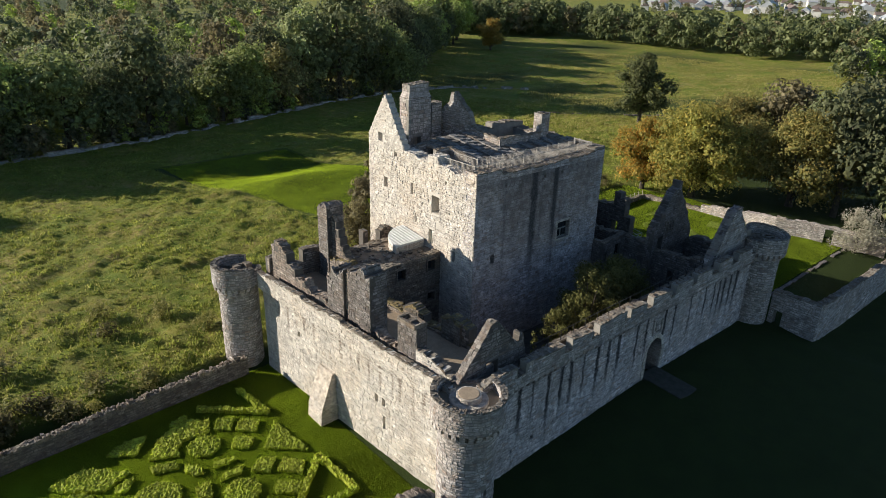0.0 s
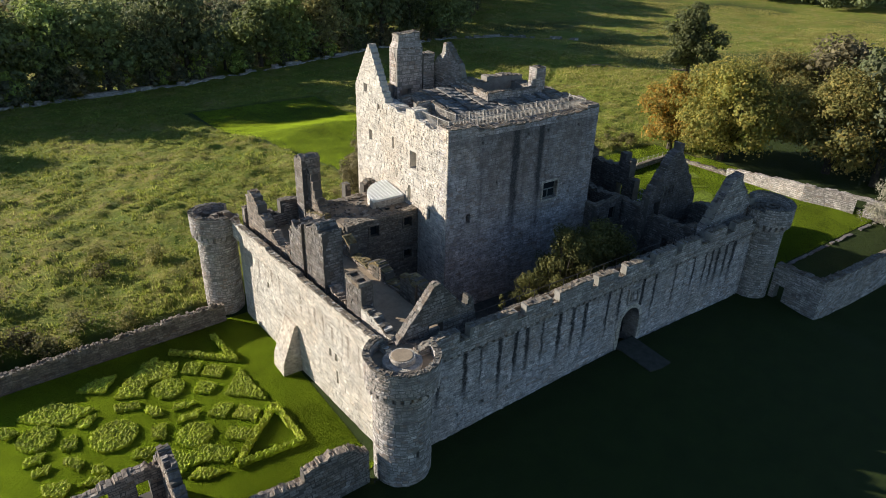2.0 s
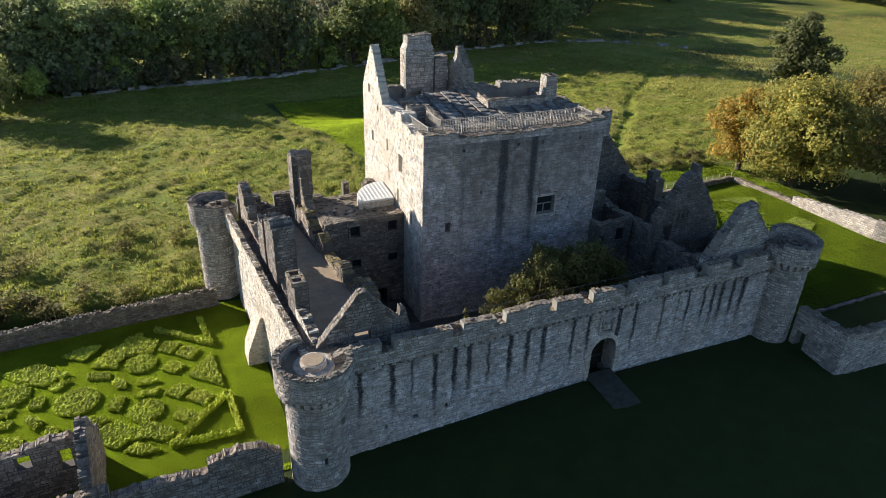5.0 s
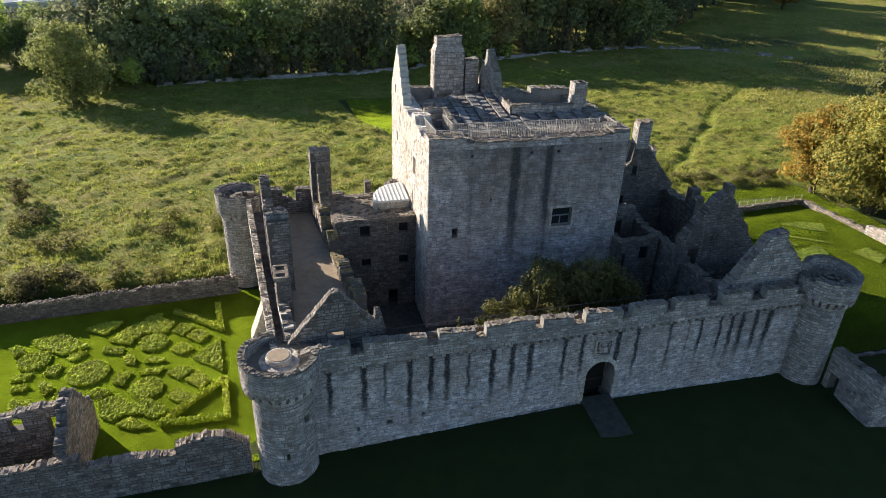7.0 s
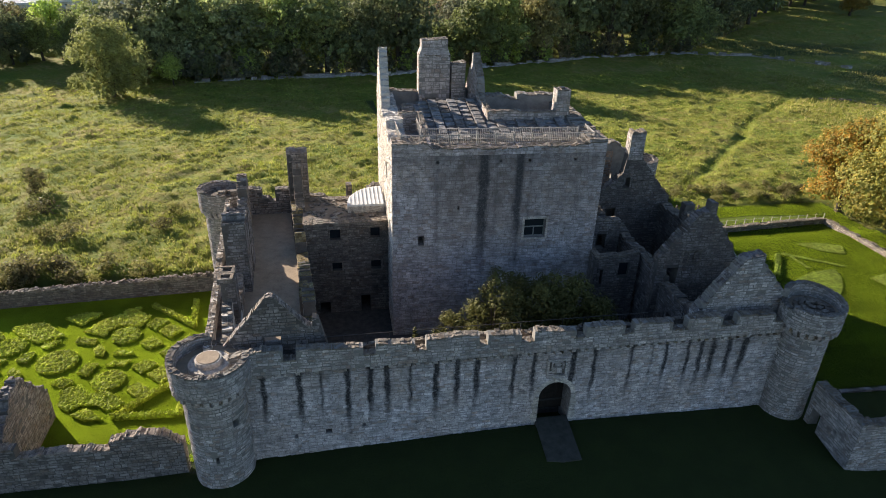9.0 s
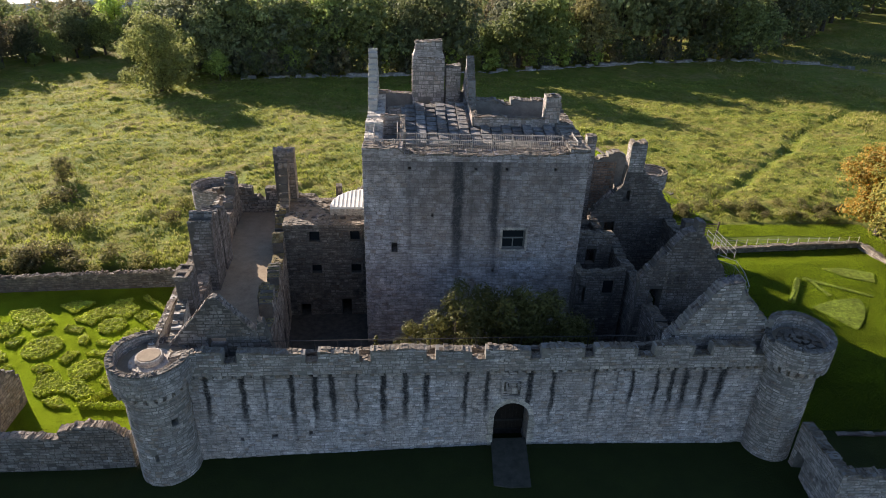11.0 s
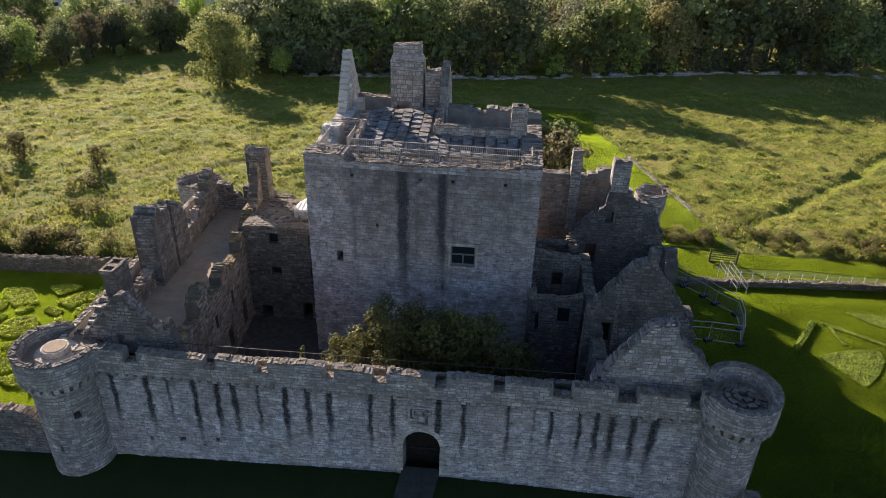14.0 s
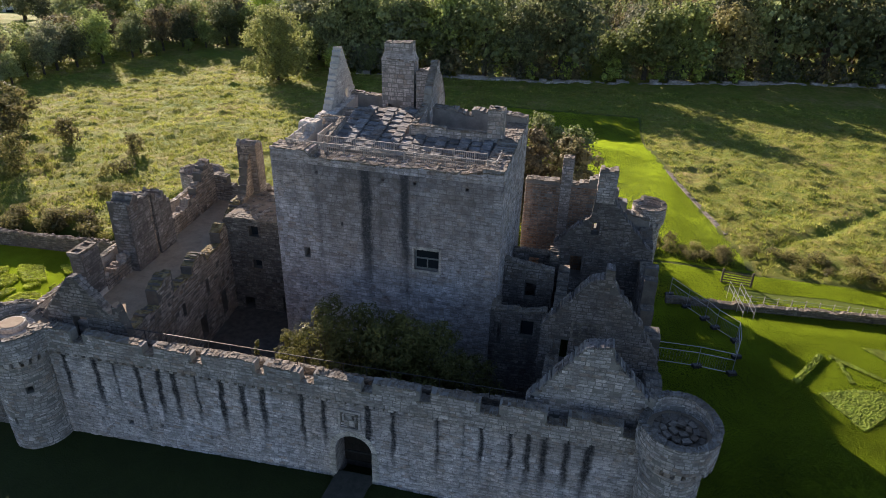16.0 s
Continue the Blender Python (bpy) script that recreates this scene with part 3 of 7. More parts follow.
def seg_dist(x, y, pts):
    """Distance to a line through plan points."""
    best = np.full_like(x, 1e9)
    for (ax, ay), (bx, by) in zip(pts, pts[1:]):
        dx, dy = bx - ax, by - ay
        t = np.clip(((x - ax) * dx + (y - ay) * dy) / (dx * dx + dy * dy), 0, 1)
        best = np.minimum(best, np.hypot(x - ax - t * dx, y - ay - t * dy))
    return best


TRACKS = [[(72, 60), (83.4, 71), (99.8, 88), (110.4, 101.4), (122, 111), (139.7, 127), (156, 142), (188, 163)], [(-14.4, 70), (-13.6, 86), (-13.2, 98), (-12.3, 108), (-9.5, 121)], [(-48, 112), (-25, 117.5), (-12, 122.5)], [(70.9, 53.4), (74, 52.8), (79, 53.2), (86, 52.6)]]


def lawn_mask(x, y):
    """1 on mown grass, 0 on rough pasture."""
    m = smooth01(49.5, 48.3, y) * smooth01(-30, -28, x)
    m = np.maximum(m, smooth01(60, 62, x) * smooth01(58, 56.5, y) * smooth01(93, 90, x))
    lane = smooth01(72.6, 71.6, x + (y - 67) * 0.19 * (y < 101) + 6.4 * (y >= 101)) * smooth01(0.0, 1.5, x - 39.0 - (122 - y) * 0.13 + 2.0 * hash_noise(x, y, 5, 3)) * smooth01(125, 123, y) * smooth01(56, 58, y)
    m = np.maximum(m, lane)
    ring = np.hypot((x - 238) / 54, (y - 132) / 52) + 0.3 * (hash_noise(x, y, 22, 8) - 0.5)
    far = 0.85 * smooth01(0.95, 1.2, ring) * smooth01(140, 165, x) * smooth01(320, 300, x) * smooth01(0.25, 0.6, hash_noise(x * 0.4, y, 16, 9))
    far = np.maximum(far, smooth01(60, 80, x) * smooth01(230, 205, x) * np.maximum(smooth01(378, 390, y) * smooth01(500, 480, y), smooth01(640, 660, y) * smooth01(840, 820, y)))
    return np.clip(np.maximum(m, far), 0, 1)


def axis_steps(lo, hi, fine_lo, fine_hi, fine, grow=1.12, biggest=40.0):
    mid = list(np.arange(fine_lo, fine_hi + 1e-6, fine))
    up, s = [], fine
    v = mid[-1]
    while v < hi:
        s = min(s * grow, biggest)
        v += s
        up.append(v)
    down, s, v = [], fine, mid[0]
    while v > lo:
        s = min(s * grow, biggest)
        v -= s
        down.append(v)
    return np.array(down[::-1] + mid + up)


def surface_height(X, Y, lawn=None):
    """The ground as it is built, with its tussocks and sunk tracks."""
    lawn = lawn_mask(X, Y) if lawn is None else lawn
    track = np.zeros_like(X)
    for t in (TRACKS[0], TRACKS[3]):
        track = np.maximum(track, smooth01(1.3, 0.3, seg_dist(X + 1.2 * (hash_noise(X, Y, 5, 4) - .5), Y, t)))
    sunk = track
    for t in TRACKS[1:3]:
        track = np.maximum(track, smooth01(2.2, 0.8, seg_dist(X + 1.6 * (hash_noise(X, Y, 4, 4) - .5), Y, t)))
    rough = (1 - lawn) * (1 - 0.8 * track) * smooth01(400, 150, np.hypot(X - 40, Y - 60))
    clump = hash_noise(X, Y, 3.2, 1)
    tuft = np.maximum(0, hash_noise(X, Y, 1.3, 2) - 0.35) * (0.4 + clump) + 0.45 * np.maximum(0, hash_noise(X, Y, 0.62, 5) - 0.4)
    return ground_height(X, Y) + rough * (0.74 * tuft + 0.28 * (clump - 0.5)) - 0.32 * sunk * (1 - lawn) + 0.10 * lawn * smooth01(56, 60, Y) * (hash_noise(X, Y, 1.6, 6) - 0.5), track, clump


def build_ground():
    gx = axis_steps(-2500, 2500, -42, 110, 0.62, 1.08)
    gy = axis_steps(-1500, 3000, 45, 123, 0.62, 1.07)
    X, Y = np.meshgrid(gx, gy, indexing="ij")
    lawn = lawn_mask(X, Y)
    Z, track, clump = surface_height(X, Y, lawn)
    n, m = X.shape
    verts = np.stack([X, Y, Z], -1).reshape(-1, 3)
    idx = np.arange(n * m).reshape(n, m)
    quads = np.stack([idx[:-1, :-1], idx[1:, :-1], idx[1:, 1:], idx[:-1, 1:]], -1).reshape(-1, 4)
    me = bpy.data.meshes.new("ground")
    me.vertices.add(len(verts))
    me.vertices.foreach_set("co", verts.ravel())
    me.loops.add(quads.size)
    me.loops.foreach_set("vertex_index", quads.ravel())
    me.polygons.add(len(quads))
    me.polygons.foreach_set("loop_start", np.arange(0, quads.size, 4))
    me.update(calc_edges=True)
    at = me.color_attributes.new("cover", "FLOAT_COLOR", "POINT")
    col = np.stack([lawn, track, clump, np.ones_like(X)], -1).reshape(-1, 4)
    at.data.foreach_set("color", col.astype(np.float32).ravel())
    me.shade_smooth()
    k = Mat("turf_and_pasture", 0.95)
    a = k.t.nodes.new("ShaderNodeVertexColor")
    a.layer_name = "cover"
    sep = k.t.nodes.new("ShaderNodeSeparateColor")
    k.link(a.outputs[0], sep.inputs[0])
    # mown base this dark puts the castle's shadow on the front lawn into colour
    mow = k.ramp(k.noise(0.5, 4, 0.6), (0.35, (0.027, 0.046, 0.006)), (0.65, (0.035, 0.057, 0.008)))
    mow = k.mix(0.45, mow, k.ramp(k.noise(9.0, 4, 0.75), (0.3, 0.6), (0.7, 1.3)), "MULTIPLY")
    straw = k.ramp(k.noise(0.13, 6, 0.7), (0.32, (0.13, 0.185, 0.016)), (0.46, (0.21, 0.225, 0.03)), (0.58, (0.29, 0.25, 0.06)), (0.70, (0.36, 0.27, 0.105)))
    green = k.ramp(k.noise(0.55, 5, 0.7), (0.42, 0.0), (0.62, 1.0))
    straw = k.mix(k.math("MULTIPLY", green, 0.75), straw, (0.145, 0.20, 0.020))
    dark = k.ramp(k.noise(1.7, 5, 0.75), (0.48, 0.0), (0.68, 1.0))
    straw = k.mix(k.math("MULTIPLY", dark, 0.5), straw, (0.075, 0.080, 0.018))
    straw = k.mix(0.5, straw, k.ramp(k.noise(8.0, 4, 0.8), (0.3, 0.5), (0.7, 1.35)), "MULTIPLY")
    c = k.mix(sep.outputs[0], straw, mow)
    c = k.mix(k.math("MULTIPLY", sep.outputs[1], 0.75), c, (0.17, 0.225, 0.022))
    k.color(c)
    k.bump(k.math("ADD", k.math("MULTIPLY", k.noise(12.0, 4, 0.8), 0.7), k.math("ADD", k.noise(5.0, 5, 0.8), k.noise(1.6, 3, 0.7))), 1.0, 0.22)
    me.materials.append(k.m)
    tagged(new("ground", me), "mown green lawns and rough tussocky pasture", "ground", kind="structure")


build_ground()


def blades(name, label, xy, height, width, mat, seed, lean=0.5, tall=None, lay=None):
    """Upright grass blades, one triangle each, at plan points."""
    rg = np.random.default_rng(seed)
    n = len(xy)
    x, y = xy[:, 0], xy[:, 1]
    z = surface_height(x, y)[0]
    a = rg.uniform(0, 2 * np.pi, n) if lay is None else rg.normal(lay, 0.3, n)
    b = rg.uniform(0, 2 * np.pi, n)
    h = height * (rg.uniform(0.5, 1.3, n) if lay is None else rg.uniform(0.8, 1.15, n)) * (1.0 if tall is None else tall)
    w = width * (rg.uniform(0.5, 1.3, n) if lay is None else rg.uniform(0.85, 1.15, n))
    dx, dy = np.cos(a) * w / 2, np.sin(a) * w / 2
    lx, ly = np.cos(b) * h * lean * rg.uniform(0.2, 1, n), np.sin(b) * h * lean * rg.uniform(0.2, 1, n)
    v = np.stack([np.stack([x - dx, y - dy, z - 0.02], -1), np.stack([x + dx, y + dy, z - 0.02], -1), np.stack([x + lx, y + ly, z + h], -1)], 1).reshape(-1, 3)
    me = bpy.data.meshes.new(name)
    me.vertices.add(3 * n)
    me.vertices.foreach_set("co", v.ravel())
    me.loops.add(3 * n)
    me.loops.foreach_set("vertex_index", np.arange(3 * n))
    me.polygons.add(n)
    me.polygons.foreach_set("loop_start", np.arange(0, 3 * n, 3))
    me.update(calc_edges=True)
    me.materials.append(mat)
    return tagged(new(name, me), label, "grass", kind="stuff")


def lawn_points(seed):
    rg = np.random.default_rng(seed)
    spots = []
    # bright blades for the sunlit lawns; the shadowed front lawn is left bare
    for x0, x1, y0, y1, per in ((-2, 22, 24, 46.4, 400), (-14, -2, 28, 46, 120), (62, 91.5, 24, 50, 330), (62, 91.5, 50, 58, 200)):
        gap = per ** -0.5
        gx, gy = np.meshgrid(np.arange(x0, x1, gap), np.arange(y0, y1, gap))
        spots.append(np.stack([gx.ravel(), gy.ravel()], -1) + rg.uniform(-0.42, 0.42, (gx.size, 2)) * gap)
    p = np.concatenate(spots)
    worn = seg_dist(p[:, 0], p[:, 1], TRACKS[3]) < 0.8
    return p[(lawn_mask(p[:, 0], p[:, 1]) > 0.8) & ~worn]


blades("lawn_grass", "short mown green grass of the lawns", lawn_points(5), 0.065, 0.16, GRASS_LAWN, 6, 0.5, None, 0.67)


def strip_points(seed, n):
    """The mown strip and sunk lawn behind the castle."""
    rg = np.random.default_rng(seed)
    gx, gy = np.meshgrid(np.arange(40, 73, n ** -0.5), np.arange(57, 124, n ** -0.5))
    x, y = gx.ravel() + rg.uniform(-.4, .4, gx.size) * n ** -0.5, gy.ravel() + rg.uniform(-.4, .4, gx.size) * n ** -0.5
    keep = lawn_mask(x, y) > 0.8
    return np.stack([x[keep], y[keep]], -1)


blades("strip_grass", "short bright grass of the mown strip", strip_points(15, 56), 0.10, 0.16, GRASS_LAWN, 16, 0.5, None, 0.67)


def pasture_points(seed, n):
    """Tufts of three blades, thick near the castle and thinning out with distance."""
    rg = np.random.default_rng(seed)
    x, y = rg.uniform(-70, 150, n), 47.5 + 100 * rg.uniform(0, 1, n) ** 1.35
    lump = hash_noise(x, y, 2.4, 11) * 0.5 + hash_noise(x, y, 0.9, 12) * 0.5
    keep = (lawn_mask(x, y) < 0.4) & (lump > rg.uniform(0.1, 0.6, n))
    p, lump = np.stack([x[keep], y[keep]], -1), lump[keep]
    p, lump = np.repeat(p, 3, 0), np.repeat(lump, 3)
    return p + rg.normal(0, 0.11, p.shape), 0.35 + 1.5 * lump


PASTURE, LUSH = pasture_points(7, 150000)
blades("pasture_grass", "long rough tussock grass of the pasture", PASTURE, 0.25, 0.13, GRASS_ROUGH, 8, 0.9, LUSH)


def far_points(seed, n):
    rg = np.random.default_rng(seed)
    x, y = rg.uniform(118, 300, n), rg.uniform(55, 260, n)
    keep = (y < x * 0.55 + 115) & (x + y < 470) & (hash_noise(x, y, 9, 13) * 0.6 + hash_noise(x, y, 3, 14) * 0.4 > rg.uniform(0.3, 0.65, n))
    return np.stack([x[keep], y[keep]], -1)


blades("meadow_grass", "pale dry tufts of the upper meadow", far_points(9, 150000), 0.45, 0.30, GRASS_DRY, 10, 0.9)
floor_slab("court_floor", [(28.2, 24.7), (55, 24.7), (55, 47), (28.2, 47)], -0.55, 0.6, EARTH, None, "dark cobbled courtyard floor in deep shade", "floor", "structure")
floor_slab("gate_path", [(43.3, 23.3), (43.0, 19.4), (44.0, 19.15), (45.25, 19.2), (45.62, 23.3)], -0.06, 0.5, PATH, None, "short pale paved path before the gate", "path", "structure")


# ---- round corner towers ----
def round_tower(label, cx, cy, r, rp, base, zc, top, seed, floor_z, cap=True, singles=None, holes=()):
    t = thing("corner_tower", label, "tower", "round corner towers")
    drum(t, cx, cy, r, 0.9, base, [(0, zc), (360, zc)], mat=STONE, seed=seed, faces="f", caps=False, course=(0.2, 0.3), width=(0.28, 0.5), singles=singles, holes=holes, name="shaft")
    V, F = [], []
    many = round(2 * math.pi * rp / 0.52)
    for reach, z0, h, wide in ((0.42, zc - 0.56, 0.28, 0.56), (0.97, zc - 0.30, 0.30, 0.56), (0.34, zc - 0.66, 0.10, 1.0)):
        rr = r + (rp - r) * reach
        for i in range(many):
            a = 2 * math.pi * i / many
            box_into(V, F, cx + (rr - 0.3) * math.cos(a), cy + (rr - 0.3) * math.sin(a), z0, 0.6, 2 * math.pi * rr / many * wide, h, a, 0.015, random.Random(seed + i))
    raw("corbel_course", V, F, STONE, t, "row of stepped corbel stones")
    drum(t, cx, cy, rp, 0.36, zc, top, mat=STONE, seed=seed + 5, faces="fb", course=(0.16, 0.26), width=(0.22, 0.45), name="parapet", cap_h=(0.01, 0.08), cap_w=(0.10, 0.24), capmat=STONE_DARK)
    bm = bmesh.new()
    bmesh.ops.create_cone(bm, cap_ends=True, segments=40, radius1=rp - 0.2, radius2=rp - 0.2, depth=0.3, matrix=Matrix.Translation((cx, cy, floor_z - 0.15)))
    part("floor", bm, GRAVEL, t, "gravel roof floor")
    if cap:
        for rr, z0, h, mt in ((1.22, floor_z, 0.22, STONE_PALE), (0.80, floor_z + 0.20, 0.34, STONE_PALE), (0.68, floor_z + 0.52, 0.05, GRAVEL)):
            bm = bmesh.new()
            bmesh.ops.create_cone(bm, cap_ends=True, segments=36, radius1=rr, radius2=rr - 0.04, depth=h, matrix=Matrix.Translation((cx, cy, z0 + h / 2)))
            bmesh.ops.bevel(bm, geom=[e for e in bm.edges if e.is_manifold and e.calc_face_angle() > 0.8], offset=0.03, segments=2, affect="EDGES")
            part("cap_stone", bm, mt, t, "round raised stone cap")
    return t


round_tower("round grey stone corner tower with a walled platform and round cap", 22.93, 22.8, 1.8, 2.28, -2.3, 6.05,
                       [(0, 7.6), (8, 7.55), (8, 7.1), (95, 7.1), (95, 7.7), (160, 7.8), (230, 7.72), (300, 7.66), (360, 7.6)], 11, 6.98, holes=[(9.65, 3.35, 10.05, 3.85), (9.75, 5.3, 10.1, 5.55), (8.35, 1.0, 8.55, 1.5)])
TOWER_FR = round_tower("round grey stone corner tower with ringed cap stones on top", 61.8, 22.75, 1.52, 1.95, -2.6, 6.75,
                       [(0, 8.45), (60, 8.7), (125, 8.75), (140, 8.6), (140, 7.95), (195, 7.95), (195, 8.3), (270, 8.3), (360, 8.45)], 12, 7.75, cap=False)
TOWER_BL = round_tower("round stone corner tower with a broken parapet beside the garden", 20.5, 48.5, 1.6, 2.0, -2.6, 5.9,
                       [(0, 6.6), (40, 6.6), (40, 7.4), (200, 7.7), (290, 7.5), (290, 7.2), (360, 6.8)], 13, 6.5, cap=False)
V, F = [], []
rnd = random.Random(3)
for i in range(22):
    a, q = rnd.uniform(0, 6.28), rnd.uniform(0, 1.3)
    box_into(V, F, 20.5 + q * math.cos(a), 48.5 + q * math.sin(a), 6.45, rnd.uniform(.3, .9), rnd.uniform(.3, .6), rnd.uniform(.15, .8), a, 0.06, rnd)
raw("rubble", V, F, COPING, TOWER_BL, "fallen rubble in the tower top", "stuff")
round_tower("slender round stone turret with a corbelled head", 61.5, 48.5, 1.1, 1.35, -1.6, 7.8, [(0, 9.0), (120, 9.2), (120, 8.9), (360, 9.0)], 14, 8.5, cap=False)

for r_, z_, h_ in ((1.12, 7.75, 0.14), (0.78, 7.84, 0.16), (0.4, 7.9, 0.2)):
    for i in range(int(r_ * 14)):
        V, F = [], []
        a = 2 * math.pi * i / int(r_ * 14)
        box_into(V, F, 61.8 + r_ * math.cos(a), 22.7 + r_ * math.sin(a), z_, 0.3, 0.42, h_, a, 0.03, rnd)
        raw("ring_stone", V, F, COPING, TOWER_FR)
# ---- front curtain wall with the gate ----
CW = thing("curtain_wall", "long grey stone curtain wall with dark drip stains and an arched gate", "wall", "curtain walls")
FX0, FX1, FY = 24.0, 60.9, 23.05
gate = (43.35 - FX0, -2.0, 45.6 - FX0, 3.16, "arch")
loop = (29.25 - FX0, 0.62, 29.65 - FX0, 1.0)
front_holes = [gate, loop, (31.6 - FX0, 0.9, 31.85 - FX0, 1.2), (27.3 - FX0, 0.5, 27.5 - FX0, 0.8)]
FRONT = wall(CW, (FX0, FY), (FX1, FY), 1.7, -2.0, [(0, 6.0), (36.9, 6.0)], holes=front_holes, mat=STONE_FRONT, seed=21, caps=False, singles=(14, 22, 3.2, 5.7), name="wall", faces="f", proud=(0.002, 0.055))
gaps = [(27.09, 27.87), (31.81, 32.56), (34.95, 35.63), (38.95, 39.5), (41.66, 42.5), (45.24, 45.89), (48.52, 49.15), (51.81, 52.84), (55.34, 56.41), (59.2, 60.9)]
pts, s = [(0, 7.35)], 0
rnd = random.Random(22)
for a, b in gaps:
    zt = 7.55 + rnd.uniform(-0.1, 0.15)
    pts += [(a - FX0 - 1.1, zt), (a - FX0, zt - 0.05), (a - FX0, 6.86), (b - FX0, 6.88), (b - FX0, 7.62)]
wall(CW, (FX0, FY - 0.34), (FX1, FY - 0.34), 0.55, 5.95, pts, mat=STONE, seed=23, name="parapet", cap_h=(0.01, 0.09), cap_w=(0.14, 0.34))
m_front, _ = planar((FX0, FY), (FX1, FY))
corbels(CW, m_front, 0.5, 36.6, 5.95, 0.56, STONE, (0.25, 0.36, 0.40))
wall(CW, (FX1 - 6.5, 24.75), (FX0 + 5.5, 24.75), 0.35, 5.9, ragged([(0, 6.4), (25, 6.4)], 5, 0.12, 0.8), mat=STONE_DARK, seed=24, name="inner_kerb")
V, F = [], []
rnd = random.Random(25)
for i in range(150):
    x = rnd.uniform(29.5, 53)
    box_into(V, F, x, rnd.uniform(23.6, 24.3), 5.98, rnd.uniform(.2, .6), rnd.uniform(.2, .5), rnd.uniform(.04, .16), rnd.uniform(0, 3), 0.04, rnd)
raw("walk_paving", V, F, COPING, CW, "uneven worn paving of the wall walk", "stuff")
# gate surround
rnd = random.Random(26)
cx, cz, rr = 44.475, 3.16 - 1.125, 1.125
for i in range(11):
    a = math.pi * (i + 0.5) / 11
    V, F = [], []
    for o in (0.06, -0.25):
        for r_, da in ((rr - 0.0, -1), (rr + 0.32, -1), (rr + 0.32, 1), (rr - 0.0, 1)):
            t = a + da * (math.pi / 22 - 0.008)
            V.append((cx - r_ * math.cos(t), FY - o, cz + r_ * math.sin(t)))
    F = [(0, 1, 2, 3)[::-1], (4, 5, 6, 7), (0, 4, 5, 1)[::-1], (1, 5, 6, 2)[::-1], (2, 6, 7, 3)[::-1], (3, 7, 4, 0)[::-1]]
    raw("voussoir", V, F, STONE_PALE, FRONT)
for sx in (-1, 1):
    for i in range(5):
        V, F = [], []
        box_into(V, F, cx + sx * (rr + 0.17 + 0.05 * (i % 2)), FY - 0.02, -0.35 + i * 0.48, 0.33 + 0.1 * (i % 2), 0.14, 0.46, 0, 0.01, rnd)
        raw("jamb_stone", V, F, STONE_PALE, FRONT)
# unseen leaf with straps, added to close the archway in painted darkness
GATE = thing("gate_door", "dark timber gate leaf set deep in the archway", "door")
V, F = [], []
for i in range(9):
    box_into(V, F, 43.5 + i * 0.245, 24.4, -0.2, 0.235, 0.07, 3.3, 0, 0.003, rnd)
raw("board", V, F, PASSAGE_DARK, GATE)
V, F = [], []
for z in (0.5, 2.1):
    box_into(V, F, 44.475, 24.34, z, 2.2, 0.05, 0.14)
raw("iron_strap", V, F, DARKMETAL, GATE)
ARMS = thing("carved_panel", "weathered carved heraldic stone panel in a moulded frame", "panel")
V, F = [], []
for x, z, w, h in ((44.35, 3.70, 1.36, .14), (44.35, 4.98, 1.36, .14), (43.74, 3.84, .14, 1.14), (44.96, 3.84, .14, 1.14)):
    box_into(V, F, x, FY - 0.05, z, w, 0.2, h, 0, 0.01, rnd)
raw("frame", V, F, STONE, ARMS)
V, F = [], []
box_into(V, F, 44.35, FY - 0.01, 3.84, 1.08, 0.06, 1.14)
raw("backing", V, F, STONE_DARK, ARMS)
for x, z, w, h in ((44.2, 4.0, .34, .44), (44.5, 4.0, .34, .44), (44.35, 4.5, .42, .34), (44.0, 4.35, .12, .5), (44.72, 4.35, .12, .5), (44.35, 4.86, .7, .08)):
    V, F = [], []
    box_into(V, F, x, FY - 0.09, z, w, 0.14, h, 0, 0.03, rnd)
    raw("carved_relief", V, F, STONE, ARMS)


def handrail(name, label, a, b, z0, h, posts, mat, r=0.025):
    t = thing(name, label, "railing")
    a, b = Vector((*a, z0)), Vector((*b, z0))
    V, F = [], []
    bar_into(V, F, a + Vector((0, 0, h)), b + Vector((0, 0, h)), r)
    raw("rail", V, F, mat, t)
    V, F = [], []
    bar_into(V, F, (0, 0, 0), (0, 0, h), r)
    me = mesh_of("post", V, F, mat)
    for i in range(posts):
        o = new("post", me)
        o.parent = t
        o.location = a.lerp(b, i / (posts - 1))
    return t


handrail("walk_handrail", "thin dark iron handrail along the wall walk", (29.3, 24.5), (53.5, 24.5), 6.0, 1.15, 18, DARKMETAL)

# ---- west curtain wall ----
WW = thing("curtain_wall", "sunlit stone curtain wall above the knot garden", "wall", "curtain walls")
W0, W1 = (21.62, 46.2), (22.86, 23.9)
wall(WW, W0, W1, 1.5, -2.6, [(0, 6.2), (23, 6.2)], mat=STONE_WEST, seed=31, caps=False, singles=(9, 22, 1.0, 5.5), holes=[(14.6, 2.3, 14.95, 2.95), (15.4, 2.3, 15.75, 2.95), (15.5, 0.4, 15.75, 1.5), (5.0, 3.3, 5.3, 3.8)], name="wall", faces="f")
m_w, wl = planar(W0, W1)
wpl = planar((21.22, 46.2), (22.48, 23.9))[1]
pw = []
rnd = random.Random(32)
s = 0.0
while s < wpl:
    e = s + rnd.uniform(0.9, 2.6)
    z = 7.38 + rnd.uniform(-0.07, 0.07)
    pw += [(s, z), (e, z + rnd.uniform(-.05, .05))]
    s = e
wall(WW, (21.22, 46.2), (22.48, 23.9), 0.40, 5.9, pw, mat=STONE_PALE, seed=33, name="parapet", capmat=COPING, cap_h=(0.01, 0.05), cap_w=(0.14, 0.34))
